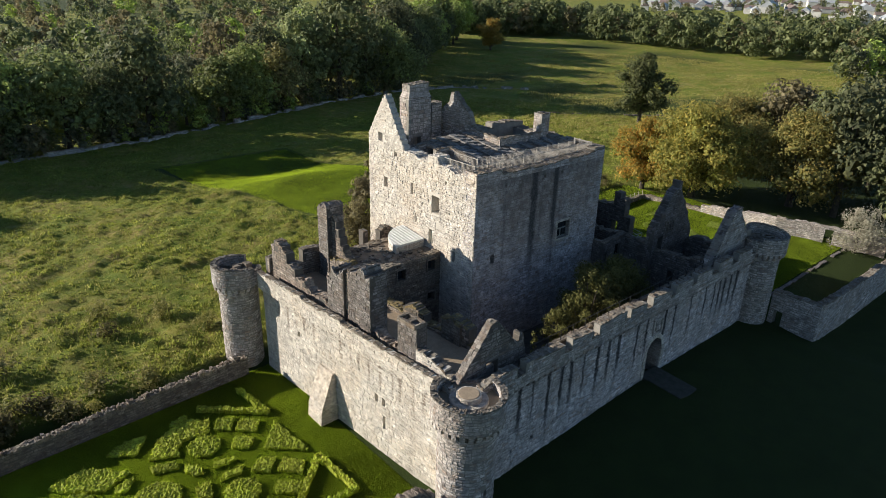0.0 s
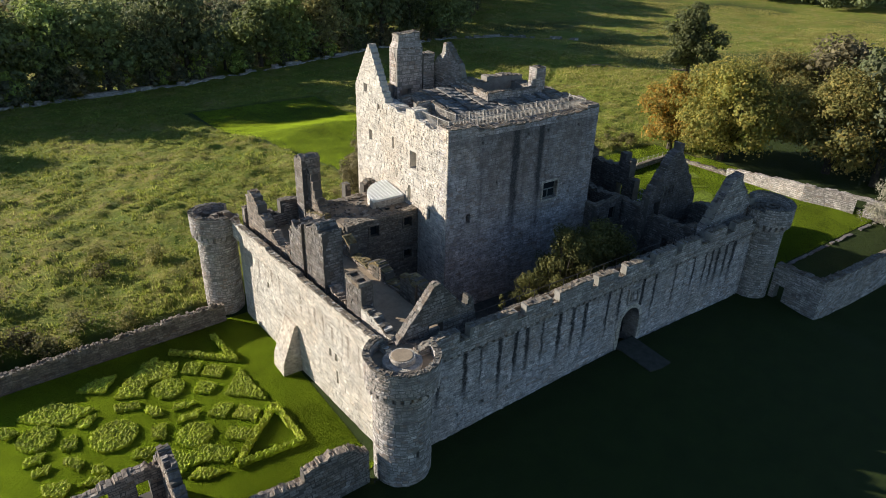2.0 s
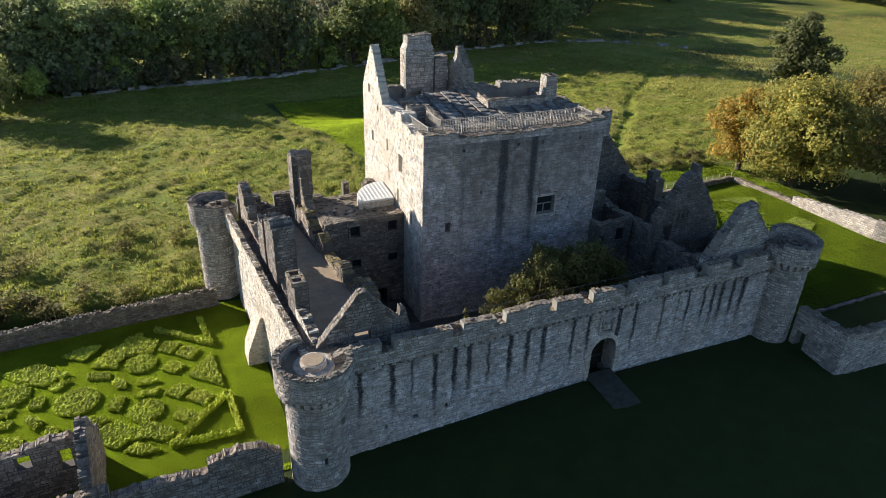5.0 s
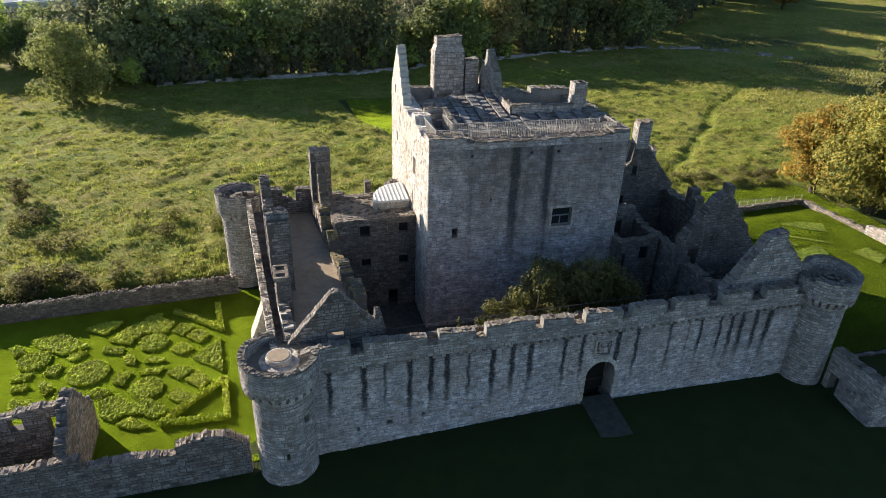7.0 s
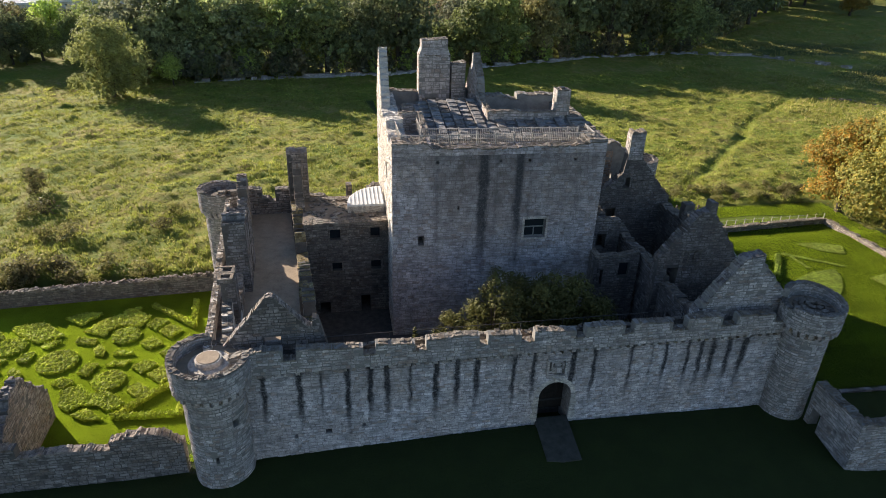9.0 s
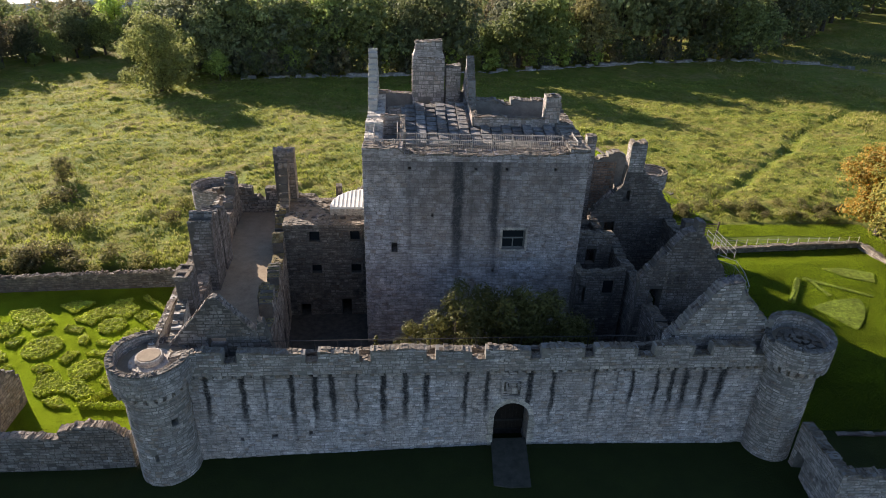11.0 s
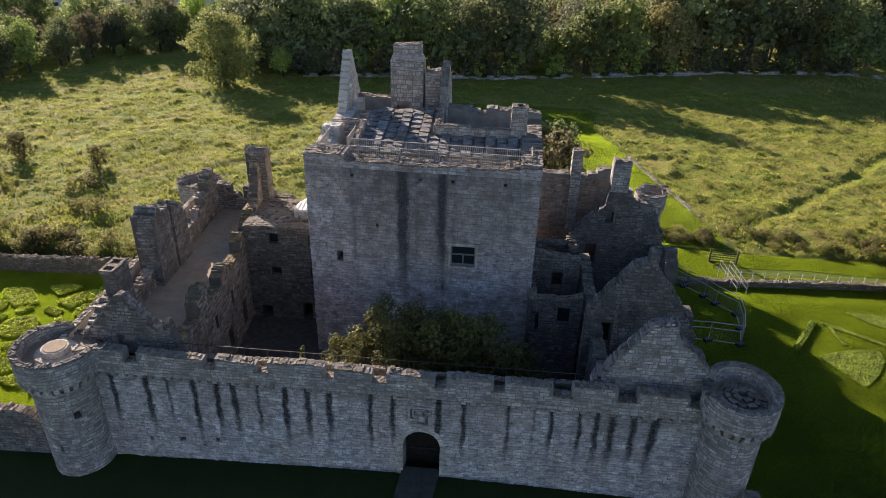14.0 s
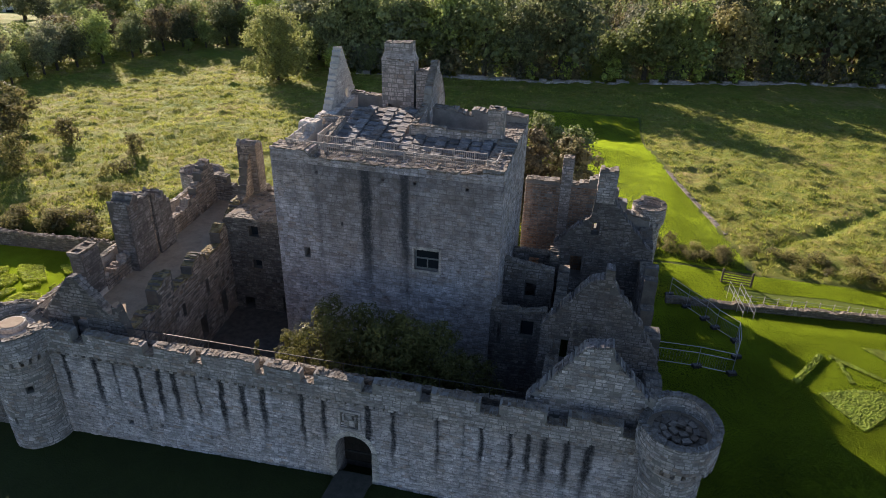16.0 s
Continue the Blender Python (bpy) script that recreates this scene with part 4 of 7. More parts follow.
corbels(WW, m_w, 0.6, wl - 1.2, 5.9, 0.55, STONE_PALE, (0.27, 0.38, 0.26))
wy, rnd = 45.9, random.Random(34)
while wy > 25.2:
    wl_ = rnd.uniform(0.75, 1.15)
    wx = 21.22 + (46.2 - wy) * 0.0565
    V, F = [], []
    box_into(V, F, wx + 0.98, wy - wl_ / 2, 6.1, 1.08, wl_ - 0.03, 0.22 + rnd.uniform(0, .05), 0.056, 0.012, rnd)
    raw("flagstone", V, F, STONE_SHADE, WW)
    wy -= wl_
BUT = thing("buttress", "sloping stone buttress leaning on the lit wall", "buttress")
V, F = [], []
prof = [(20.55, -2.3), (20.75, -0.6), (21.9, 2.25), (22.6, 2.3), (22.6, -2.3)]
n = len(prof)
for y in (38.2, 36.3):
    V += [(x, y - 0.05 * (2.3 - z), z) for x, z in prof]
F = [tuple(range(n)), tuple(range(2 * n - 1, n - 1, -1))] + [(i, n + i, n + (i + 1) % n, (i + 1) % n) for i in range(n)]
raw("body", V, F, STONE_PALE, BUT)
# ---- west range: ruined walls round a gravel terrace ----
floor_slab("west_terrace", [(23.4, 24.6), (28.6, 24.6), (26.7, 46.2), (22.3, 46.2)], 5.8, 6.3, GRAVEL, None, "brown gravel terrace over the ruined west range", "floor", "structure")
WR = thing("ruined_range", "roofless west range with broken walls and tall chimney stumps", "ruin", "ruined ranges")
rng = lambda seed, pts, amp=0.25, step=0.6: ragged(pts, seed, amp, step)
wall(WR, (22.55, 45.9), (23.3, 29.7), 0.75, 5.5, rng(41, [(0, 9.4), (0.5, 9.9), (1.7, 9.9), (2.1, 9.0), (2.4, 8.5), (3.2, 8.4), (3.3, 7.9), (4.6, 7.8), (4.7, 7.3), (6.4, 7.2), (6.5, 7.3), (7.8, 7.2), (8.1, 9.9), (12.9, 10.9), (13.1, 7.4), (14.0, 6.8), (16.2, 6.9)], 0.24, 0.45), mat=STONE_WARM, seed=41, name="outer_wall", capmat=STONE_WARM, cap_h=(0.02, 0.22), cap_w=(0.14, 0.36))
wall(WR, (22.72, 37.8), (22.77, 35.7), 1.55, 5.5, rng(42, [(0, 9.9), (0.5, 10.4), (1.4, 10.6), (2.1, 10.9)], 0.5, 0.3), mat=STONE_SHADE, seed=42, name="chimney_stump", capmat=STONE_GABLE, cap_h=(0.02, 0.16), cap_w=(0.12, 0.3))
wall(WR, (22.95, 35.7), (22.98, 35.2), 1.2, 5.5, [(0, 10.6), (0.5, 10.6)], mat=STONE_WARM, seed=43, name="chimney_stump")
wall(WR, (22.82, 35.2), (22.94, 32.7), 1.5, 5.5, rng(44, [(0, 11.1), (0.8, 11.5), (1.7, 11.6), (2.5, 11.1)], 0.5, 0.3), mat=STONE_SHADE, seed=44, name="chimney_stump", capmat=STONE_GABLE, cap_h=(0.02, 0.16), cap_w=(0.12, 0.3))
wall(WR, (23.05, 29.8), (23.2, 28.0), 0.9, 5.5, [(0, 9.35), (1.8, 9.4)], mat=STONE_SHADE, seed=45, name="chimney_stump", capmat=STONE_GABLE, cap_h=(0.02, 0.16), cap_w=(0.12, 0.3))
for y in (29.45, 28.55):
    V, F = [], []
    for dx, dy, sx, sy in ((-.38, 0, .2, .85), (.38, 0, .2, .85), (0, -.35, .9, .2), (0, .35, .9, .2)):
        box_into(V, F, 23.5 + dx, y + dy - 0.1, 9.35, sx, sy, 0.28, 0, 0.03, rnd)
    raw("flue_rim", V, F, COPING, WR)
wall(WR, (23.15, 28.0), (23.45, 24.9), 0.6, 5.5, rng(46, [(0, 8.1), (2.6, 7.4)], 0.12), mat=STONE_PALE, seed=46, name="outer_wall")
wall(WR, (23.5, 24.35), (29.7, 24.35), 0.55, 5.5, [(0, 7.0), (1.45, 8.7), (2.75, 10.3), (3.0, 10.4), (3.25, 10.3), (4.3, 9.05), (5.1, 8.1), (5.35, 8.0), (5.4, 8.75), (5.75, 8.6), (5.95, 7.7), (6.2, 6.6)], mat=STONE_GABLE, seed=47, cap_w=(0.12, 0.24), cap_h=(0.01, 0.08), capmat=STONE_GABLE, holes=[(2.4, 6.0, 3.45, 7.55)], name="gable")
# added block: keeps the sunlit terrace from showing through the open window
V, F = [], []
box_into(V, F, 23.5 + 2.92, 24.75, 5.95, 1.1, 0.25, 1.0, 0, 0.01, rnd)
raw("blocking", V, F, STONE_GABLE, WR, "rubble blocking of a gable window")
# court side wall with its mossy stumps
wall(WR, (29.25, 25.0), (27.75, 44.5), 0.8, -1.0, rng(48, [(0, 6.6), (3.4, 6.4), (3.5, 7.5), (4.6, 7.9), (5.4, 7.5), (5.5, 6.3), (7.8, 6.2), (8.0, 6.7), (9.3, 7.1), (10.3, 6.7), (10.4, 6.2), (12.6, 6.2), (12.8, 7.1), (14.0, 7.5), (14.3, 6.7), (16, 7.5), (17.5, 8.2), (19.6, 7.6)], 0.2, 0.35), mat=STONE_WARM, seed=48, capmat=MOSS,
             holes=[(6, 3.6, 6.4, 4.6), (8, 0.2, 8.9, 2.0), (9.6, 3.4, 10.0, 4.5), (11.6, 0.2, 12.4, 2.1)], name="court_wall")
wall(WR, (27.9, 30.9), (27.95, 29.0), 0.55, 5.6, ragged([(0, 7.4), (1.0, 7.8), (1.9, 7.3)], 481, 0.1, 0.4)[::1], mat=STONE_DARK, seed=481, capmat=MOSS, name="stump")
wall(WR, (27.65, 34.4), (27.75, 33.6), 0.6, 5.6, [(0, 6.9), (0.8, 7.0)], mat=STONE_DARK, seed=482, capmat=MOSS, name="stump")
wall(WR, (26.85, 45.7), (26.9, 44.3), 1.65, 5.6, rng(49, [(0, 11.7), (0.5, 12.4), (1.4, 12.1)], 0.4, 0.3), mat=STONE_GABLE, seed=49, name="chimney", capmat=STONE_GABLE, cap_h=(0.04, 0.34), cap_w=(0.18, 0.42))
wall(WR, (27.3, 44.3), (27.5, 41.6), 0.7, 5.6, rng(50, [(0, 11.7), (0.5, 11.0), (1.6, 8.4), (2.7, 7.7)], 0.12, 0.3), mat=STONE_WARM, seed=50, name="chimney_stump")
wall(WR, (34.8, 46.9), (22.4, 46.9), 0.7, -2.5, rng(51, [(0, 8.2), (0.9, 8.2), (1.2, 6.9), (2.5, 6.9), (2.6, 8.3), (3.1, 8.4), (3.2, 6.85), (4.8, 6.85), (4.9, 7.4), (6.3, 7.3), (7.5, 8.0), (9, 8.1), (9.1, 6.95), (10.1, 7.0), (10.3, 8.0), (11.0, 8.3), (12.4, 8.2)], 0.1, 0.5), mat=STONE_WARM, seed=51, name="back_wall")

# ---- court block against the tower ----
CB = thing("court_block", "dark stone court building with square windows and flat flagged roof", "building")
sq = [(30.14, 6.45, 30.98, 7.42), (33.42, 6.5, 34.2, 7.45), (30.2, 3.55, 31.0, 4.35), (33.42, 3.55, 34.25, 4.4), (29.0, -0.9, 29.85, 0.5), (32.5, -0.9, 33.3, 1.0)]
# STONE_DARK brings painted shade to these court walls
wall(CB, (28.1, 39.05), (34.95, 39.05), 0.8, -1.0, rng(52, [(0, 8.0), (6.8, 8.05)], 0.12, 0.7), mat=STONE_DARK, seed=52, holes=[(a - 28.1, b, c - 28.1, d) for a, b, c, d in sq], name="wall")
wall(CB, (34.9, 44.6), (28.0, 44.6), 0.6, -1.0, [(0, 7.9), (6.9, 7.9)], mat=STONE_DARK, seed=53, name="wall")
floor_slab("roof", [(28.0, 39.5), (34.95, 39.5), (34.95, 44.4), (28.0, 44.4)], 7.8, 0.4, ROOFEARTH, CB, "brown rubble-strewn flat roof")
for a, b, c, d in sq[:4]:
    V, F = [], []
    for x, z, w, h in (((a + c) / 2, b - 0.1, c - a + .3, .1), ((a + c) / 2, d, c - a + .3, .12), (a - .07, b, .14, d - b), (c + .07, b, .14, d - b)):
        box_into(V, F, x, 39.02, z, w, 0.16, h, 0, 0.005, rnd)
    raw("window_surround", V, F, STONE_DARK, CB)
    raw("window_pane", [(a, 39.45, b), (c, 39.45, b), (c, 39.45, d), (a, 39.45, d)], [(0, 1, 2, 3)], GLASS, CB)
V, F = [], []
rnd = random.Random(55)
for i in range(110):
    x, y = rnd.uniform(28.4, 34.5), rnd.uniform(39.7, 44.2)
    box_into(V, F, x, y, 7.78, rnd.uniform(.15, .5), rnd.uniform(.15, .4), rnd.uniform(.05, .16), rnd.uniform(0, 3), 0.05, rnd)
raw("roof_rubble", V, F, STONE_DARK, CB, "loose stones strewn over the roof", "stuff")
SR = thing("stair_roof", "white ribbed sheet roof with a rounded end beside the tower", "roof")
out = [(31.7, 41.2), (34.8, 41.15), (34.8, 44.2)] + [(34.6 - 2.9 * math.sin(a), 41.4 + 2.8 * math.cos(a)) for a in np.linspace(0.08, 1.5, 14)]
zr = lambda y: 8.55 + (y - 41.2) * 0.12
V = [(x, y, zr(y)) for x, y in out] + [(x, y, zr(y) - 0.16) for x, y in out]
n = len(out)
F = [tuple(range(n)), tuple(range(2 * n - 1, n - 1, -1))] + [(i, n + i, n + (i + 1) % n, (i + 1) % n) for i in range(n)]
raw("sheet", V, F, WHITE, SR)
for i in range(9):
    x = 31.95 + i * 0.34
    ymax = 41.4 + 2.8 * math.sqrt(max(0, 1 - ((34.6 - x) / 2.9) ** 2)) if x < 34.6 else 44.15
    V, F = [], []
    bar_into(V, F, (x, 41.15, zr(41.15) + 0.02), (x, ymax, zr(ymax) + 0.02), 0.035, 5)
    raw("seam", V, F, WHITE, SR)
V, F = [], []
for i in range(n):
    a, b = out[i], out[(i + 1) % n]
    k = len(V)
    V += [(a[0], a[1], 7.7), (b[0], b[1], 7.7), (b[0], b[1], zr(b[1]) - .16), (a[0], a[1], zr(a[1]) - .16)]
    F.append((k, k + 1, k + 2, k + 3))
raw("wall", V, F, STONE_PALE, SR)

# ---- tower house ----
TH = thing("tower_house", "tall square pale stone tower house with a gabled cap house", "tower")
t_holes = [(10.2, 8.0, 11.95, 9.6), (1.95, 7.68, 2.4, 8.5)] + [(s, 14.3, s + 0.2, 14.5) for s in (3.2, 7.9, 10.1, 13.6)] + [(4.9, 10.6, 5.05, 10.9), (9.6, 6.0, 9.75, 6.3)]
wall(TH, (34.85, 34.95), (50.9, 34.55), 1.5, -1.5, rng(61, [(0, 15.85), (2.6, 15.85), (3.2, 15.45), (8, 15.4), (13.2, 15.5), (14.8, 15.75), (16, 15.7)], 0.08, 0.9), mat=STONE_TOWER, seed=61, course=(0.22, 0.36), width=(0.28, 0.62), holes=t_holes, name="front_wall", faces="f", singles=(7, 14, 6.2, 10.5), capmat=COPING)
gab = [(0, 16.4)]
for i in range(9):
    gab += [(2.35 * i / 9 + 0.02, 16.4 + 3.7 * i / 9 + 0.1), (2.35 * (i + 1) / 9, 16.4 + 3.7 * i / 9 + 0.35)]
gab += [(2.4, 20.2), (2.65, 20.2)]
for i in range(10):
    gab += [(2.65 + 2.6 * i / 10, 20.0 - 4.2 * i / 10), (2.65 + 2.6 * (i + 1) / 10 - 0.02, 20.0 - 4.2 * i / 10 - 0.1)]
gab += [(5.3, 15.9)]
low = [(0, 16.0), (5.3, 15.8), (7.0, 15.75), (7.0, 15.5), (8.6, 15.6), (8.6, 16.1), (9.9, 16.15), (9.9, 15.6), (11.2, 15.55), (12.0, 15.3), (13.0, 15.28), (13.4, 15.7), (14.6, 15.8)]
w_holes = [(2.35, 11.8, 2.9, 12.75), (6.4, 12.1, 6.68, 13.15), (9.25, 11.2, 10.2, 12.75), (6.9, 9.6, 7.1, 10.5), (12.1, 7.6, 12.4, 8.5), (8.9, 8.15, 9.35, 9.6), (4.0, 15.0, 4.3, 15.4), (10.9, 14.1, 11.1, 14.4), (3.2, 6.6, 3.45, 7.3)]
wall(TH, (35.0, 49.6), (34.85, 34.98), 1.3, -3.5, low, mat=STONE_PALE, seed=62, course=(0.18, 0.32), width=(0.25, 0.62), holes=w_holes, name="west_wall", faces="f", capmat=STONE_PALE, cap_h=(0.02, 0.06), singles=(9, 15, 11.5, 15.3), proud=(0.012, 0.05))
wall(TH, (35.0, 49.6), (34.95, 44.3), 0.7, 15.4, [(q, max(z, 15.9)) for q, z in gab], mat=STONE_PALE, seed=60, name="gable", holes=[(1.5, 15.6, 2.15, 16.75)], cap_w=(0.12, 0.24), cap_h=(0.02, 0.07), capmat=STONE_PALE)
wall(TH, (50.9, 34.6), (51.15, 46.0), 1.4, -1.5, rng(63, [(0, 16.0), (2, 15.9), (9, 15.9), (11.4, 16.3)], 0.2, 0.7), mat=STONE, seed=63, course=(0.22, 0.34), width=(0.28, 0.62), name="east_wall", faces="f")
wall(TH, (51.15, 46.0), (43.6, 46.3), 1.0, -1.5, rng(64, [(0, 16.3), (2, 16.5), (4.4, 16.6), (4.6, 16.0), (5.6, 16.5), (7.5, 16.6)], 0.12, 0.7), mat=STONE, seed=64, course=(0.3, 0.42), name="back_wall", faces="f")
wall(TH, (43.7, 44.2), (43.7, 49.6), 0.55, -1.5, [(0, 16.6), (0.6, 18.1), (1.4, 18.6), (2.2, 19.3), (2.7, 19.75), (3.2, 19.6), (3.4, 18.7), (4.2, 18.2), (5.4, 16.3)], mat=STONE, seed=65, name="broken_gable", cap_w=(0.15, 0.36), cap_h=(0.03, 0.09))
wall(TH, (43.7, 49.6), (35.0, 49.6), 0.8, -3.5, rng(66, [(0, 16.3), (3, 16.0), (8.7, 16.15)], 0.1, 0.7), mat=STONE, seed=66, name="back_wall", faces="f")
wall(TH, (38.62, 48.25), (41.38, 48.25), 1.35, 14.6, [(0, 19.35), (2.76, 19.25)], mat=STONE, seed=67, holes=[(0.55, 14.6, 1.55, 15.6)], name="chimney", course=(0.28, 0.4))
V = [(x, y, z) for z, e in ((19.22, 0.0), (19.85, 0.24)) for x, y in ((38.6 + e, 48.23 + e * .7), (41.4 - e, 48.23 + e * .7), (41.4 - e, 49.62 - e * .7), (38.6 + e, 49.62 - e * .7))]
raw("chimney_shoulder", V, [(4, 5, 6, 7), (0, 1, 5, 4), (1, 2, 6, 5), (2, 3, 7, 6), (3, 0, 4, 7)], STONE, TH, "sloping stone shoulder of the chimney")
wall(TH, (38.85, 48.4), (41.15, 48.4), 1.1, 19.2, [(0, 20.5), (2.3, 20.62)], mat=STONE, seed=68, name="chimney", course=(0.28, 0.4))
wall(TH, (41.55, 48.3), (42.8, 48.3), 1.1, 14.6, rng(69, [(0, 18.5), (1.25, 18.6)], 0.08, 0.4), mat=STONE, seed=69, name="chimney")
wall(TH, (48.75, 40.55), (49.9, 40.55), 1.0, 14.7, [(0, 18.05), (1.15, 18.05)], mat=STONE, seed=70, name="roof_chimney", course=(0.25, 0.35))
V, F = [], []
box_into(V, F, 49.32, 41.05, 18.06, 0.34, 0.34, 0.13)
raw("flue", V, F, DARKMETAL, TH, "dark square flue mouth")
wall(TH, (43.2, 40.5), (48.75, 40.5), 0.4, 14.7, [(0, 16.45), (2.6, 16.5), (2.6, 16.3), (5.4, 16.35)], mat=STONE, seed=71, name="roof_wall", course=(0.22, 0.32))
wall(TH, (43.1, 45.0), (43.1, 40.5), 0.4, 14.7, rng(72, [(0, 17.2), (2, 16.6), (3.9, 16.45)], 0.08, 0.5), mat=STONE, seed=72, name="roof_wall")
wall(TH, (36.0, 41.2), (37.9, 41.2), 0.35, 14.6, [(0, 16.3), (1.9, 16.3)], mat=STONE, seed=73, name="stair_wall")
wall(TH, (37.9, 38.3), (37.9, 41.2), 0.35, 14.6, [(0, 15.9), (2.9, 16.3)], mat=STONE, seed=74, name="stair_wall")
wall(TH, (36.6, 44.3), (43.2, 44.9), 0.5, 14.6, rng(75, [(0, 16.0), (6.6, 16.35)], 0.1, 0.5), mat=STONE, seed=75, name="ridge_wall")
floor_slab("roof_deck", [(36, 36), (50, 36), (50, 45.6), (43.4, 45.8), (43.4, 49.0), (36, 49.0)], 14.75, 0.4, SLAB, TH, "flat stone wall walk and roof deck")
# stone slab roof: overlapping rows, alternate columns laid over the joints
slab_me = {}
for wide in (0, 1):
    V, F = [], []
    w, d = (0.70, 0.72)
    box_into(V, F, 0, 0, 0, w, d, 0.13, 0, 0.03, random.Random(80 + wide))
    slab_me[wide] = mesh_of("roof_slab", V, F, SLAB)
ROOF = floor_slab("slab_roof", [(38.0, 37.4), (49.9, 37.2), (49.9, 40.6), (43.2, 40.6), (43.2, 44.6), (37.6, 44.3)], 15.0, 0.3, SLAB, TH, "low-pitched roof of overlapping grey stone slabs")
for v in ROOF.data.vertices:
    v.co.z += (v.co.y - 36.9) * 0.15
pitch = math.atan(0.15)
rnd = random.Random(81)
for j in range(9):
    y = 37.75 + j * 0.80
    for i in range(15):
        x = 38.3 + i * 0.82
        if x > 43.0 and y > 40.3 or y > 44.3 or x > 49.8:
            continue
        o = new("roof_slab", slab_me[i % 2])
        o.parent = ROOF
        o.matrix_basis = Matrix.Translation((x, y, 15.03 + (y - 36.9) * 0.15 + (0.15 if i % 2 else 0.02) + rnd.uniform(0, .03))) @ Euler((pitch - 0.10 + rnd.uniform(-.02, .02), rnd.uniform(-.02, .02), rnd.uniform(-.03, .03))).to_matrix().to_4x4()
# leaded glass of the great window
WIN = thing("window", "large shuttered window with dark panes in the tower front", "window")
V, F = [], []
for x, z, w, h in ((45.93, 8.0, 1.75, .09), (45.93, 9.52, 1.75, .09), (45.93, 8.78, 1.75, .1), (45.1, 8.05, .09, 1.5), (46.76, 8.05, .09, 1.5), (45.93, 8.05, .08, .75)):
    box_into(V, F, x, 34.95, z, w, 0.09, h)
raw("frame", V, F, FRAMEPAINT, WIN)
for x0, x1, z0, z1 in ((45.12, 46.74, 8.85, 9.55), (45.12, 45.9, 8.08, 8.8), (45.96, 46.74, 8.08, 8.8)):
    raw("pane", [(x0, 34.97, z0), (x1, 34.97, z0), (x1, 34.97, z1), (x0, 34.97, z1)], [(0, 1, 2, 3)], GLASS, WIN)
V, F = [], []
for x, z, w, h in ((45.93, 7.86, 2.05, .13), (45.93, 9.62, 2.05, .18), (44.98, 7.98, .16, 1.64), (46.88, 7.98, .16, 1.64)):
    box_into(V, F, x, 34.63, z, w, 0.1, h, 0, 0.006, rnd)
raw("surround", V, F, STONE_PALE, WIN)
DOORP = thing("door", "pale green boarded door at roof level in the tower side", "door")
V, F = [], []
box_into(V, F, 35.25, 40.45, 8.15, 0.06, 0.46, 1.45)
DOORP_M = simple("pale_green_paint", (0.30, 0.40, 0.35), (0.40, 0.50, 0.44), 2, 0.6, 0)
raw("leaf", V, F, DOORP_M, DOORP)


def fence_rail(label, pts, z0, h, mat, gap=0.14, name="railing", every=10):
    """Railing with separate balusters along plan points."""
    t = thing(name, label, "railing", "roof railings")
    V, F = [], []
    box_into(V, F, 0, 0, 0, 0.028, 0.028, h - 0.06)
    bal = mesh_of("baluster", V, F, mat)
    V, F = [], []
    box_into(V, F, 0, 0, 0, 0.07, 0.07, h + 0.06)
    post = mesh_of("post", V, F, mat)
    for a, b in zip(pts, pts[1:]):
        a, b = Vector(a), Vector(b)
        L = (b - a).length
        ang = math.atan2((b - a).y, (b - a).x)
        mid = (a + b) / 2
        for z in (z0 + h - 0.06, z0 + 0.1):
            V, F = [], []
            box_into(V, F, mid.x, mid.y, z, L, 0.05, 0.05, ang)
            raw("rail", V, F, mat, t)
        n = max(2, int(L / gap))
        for i in range(n + 1):
            o = new("post" if i % every == 0 or i == n else "baluster", post if i % every == 0 or i == n else bal)
            o.parent = t
            p = a.lerp(b, i / n)
            o.location = (p.x, p.y, z0)
            o.rotation_euler = (0, 0, ang)
    return t


fence_rail("grey timber balustrade along the tower's front parapet", [(35.55, 40.3), (35.6, 36.0), (50.2, 35.6), (50.25, 37.6)], 15.1, 1.05, WOODRAIL)
fence_rail("grey timber balustrade beside the roof slabs", [(37.3, 40.2), (37.3, 37.45), (49.4, 36.9)], 15.2, 0.95, WOODRAIL)

# ---- east range ----
ER = thing("ruined_range", "roofless east range of stepped gables and broken walls", "ruin", "ruined ranges")
def steps(a, za, b, zb, n):
    """Crow steps between two corners of a gable."""
    o, t, rs = [], 0.0, random.Random(int(za * 100 + a * 10))
    while t < 1.0:
        e = min(1.0, t + rs.uniform(0.3, 1.1) / (n * 2.2))
        z = za + (zb - za) * (t + e) / 2 + rs.uniform(-.13, .07)
        o += [(a + (b - a) * t, z), (a + (b - a) * e, z + rs.uniform(-.08, .08))]
        t = e
    return o
wall(ER, (54.1, 24.0), (60.9, 24.0), 0.8, 5.8, steps(0, 7.2, 2.85, 11.25, 15) + [(2.85, 11.1), (3.5, 11.2), (4.1, 11.35)] + steps(4.15, 10.7, 4.9, 9.9, 6) + steps(4.9, 9.9, 6.6, 8.0, 9) + [(6.8, 7.7)], mat=STONE, seed=81, name="gable", cap_w=(0.12, 0.24), cap_h=(0.01, 0.09), capmat=STONE_SHADE)
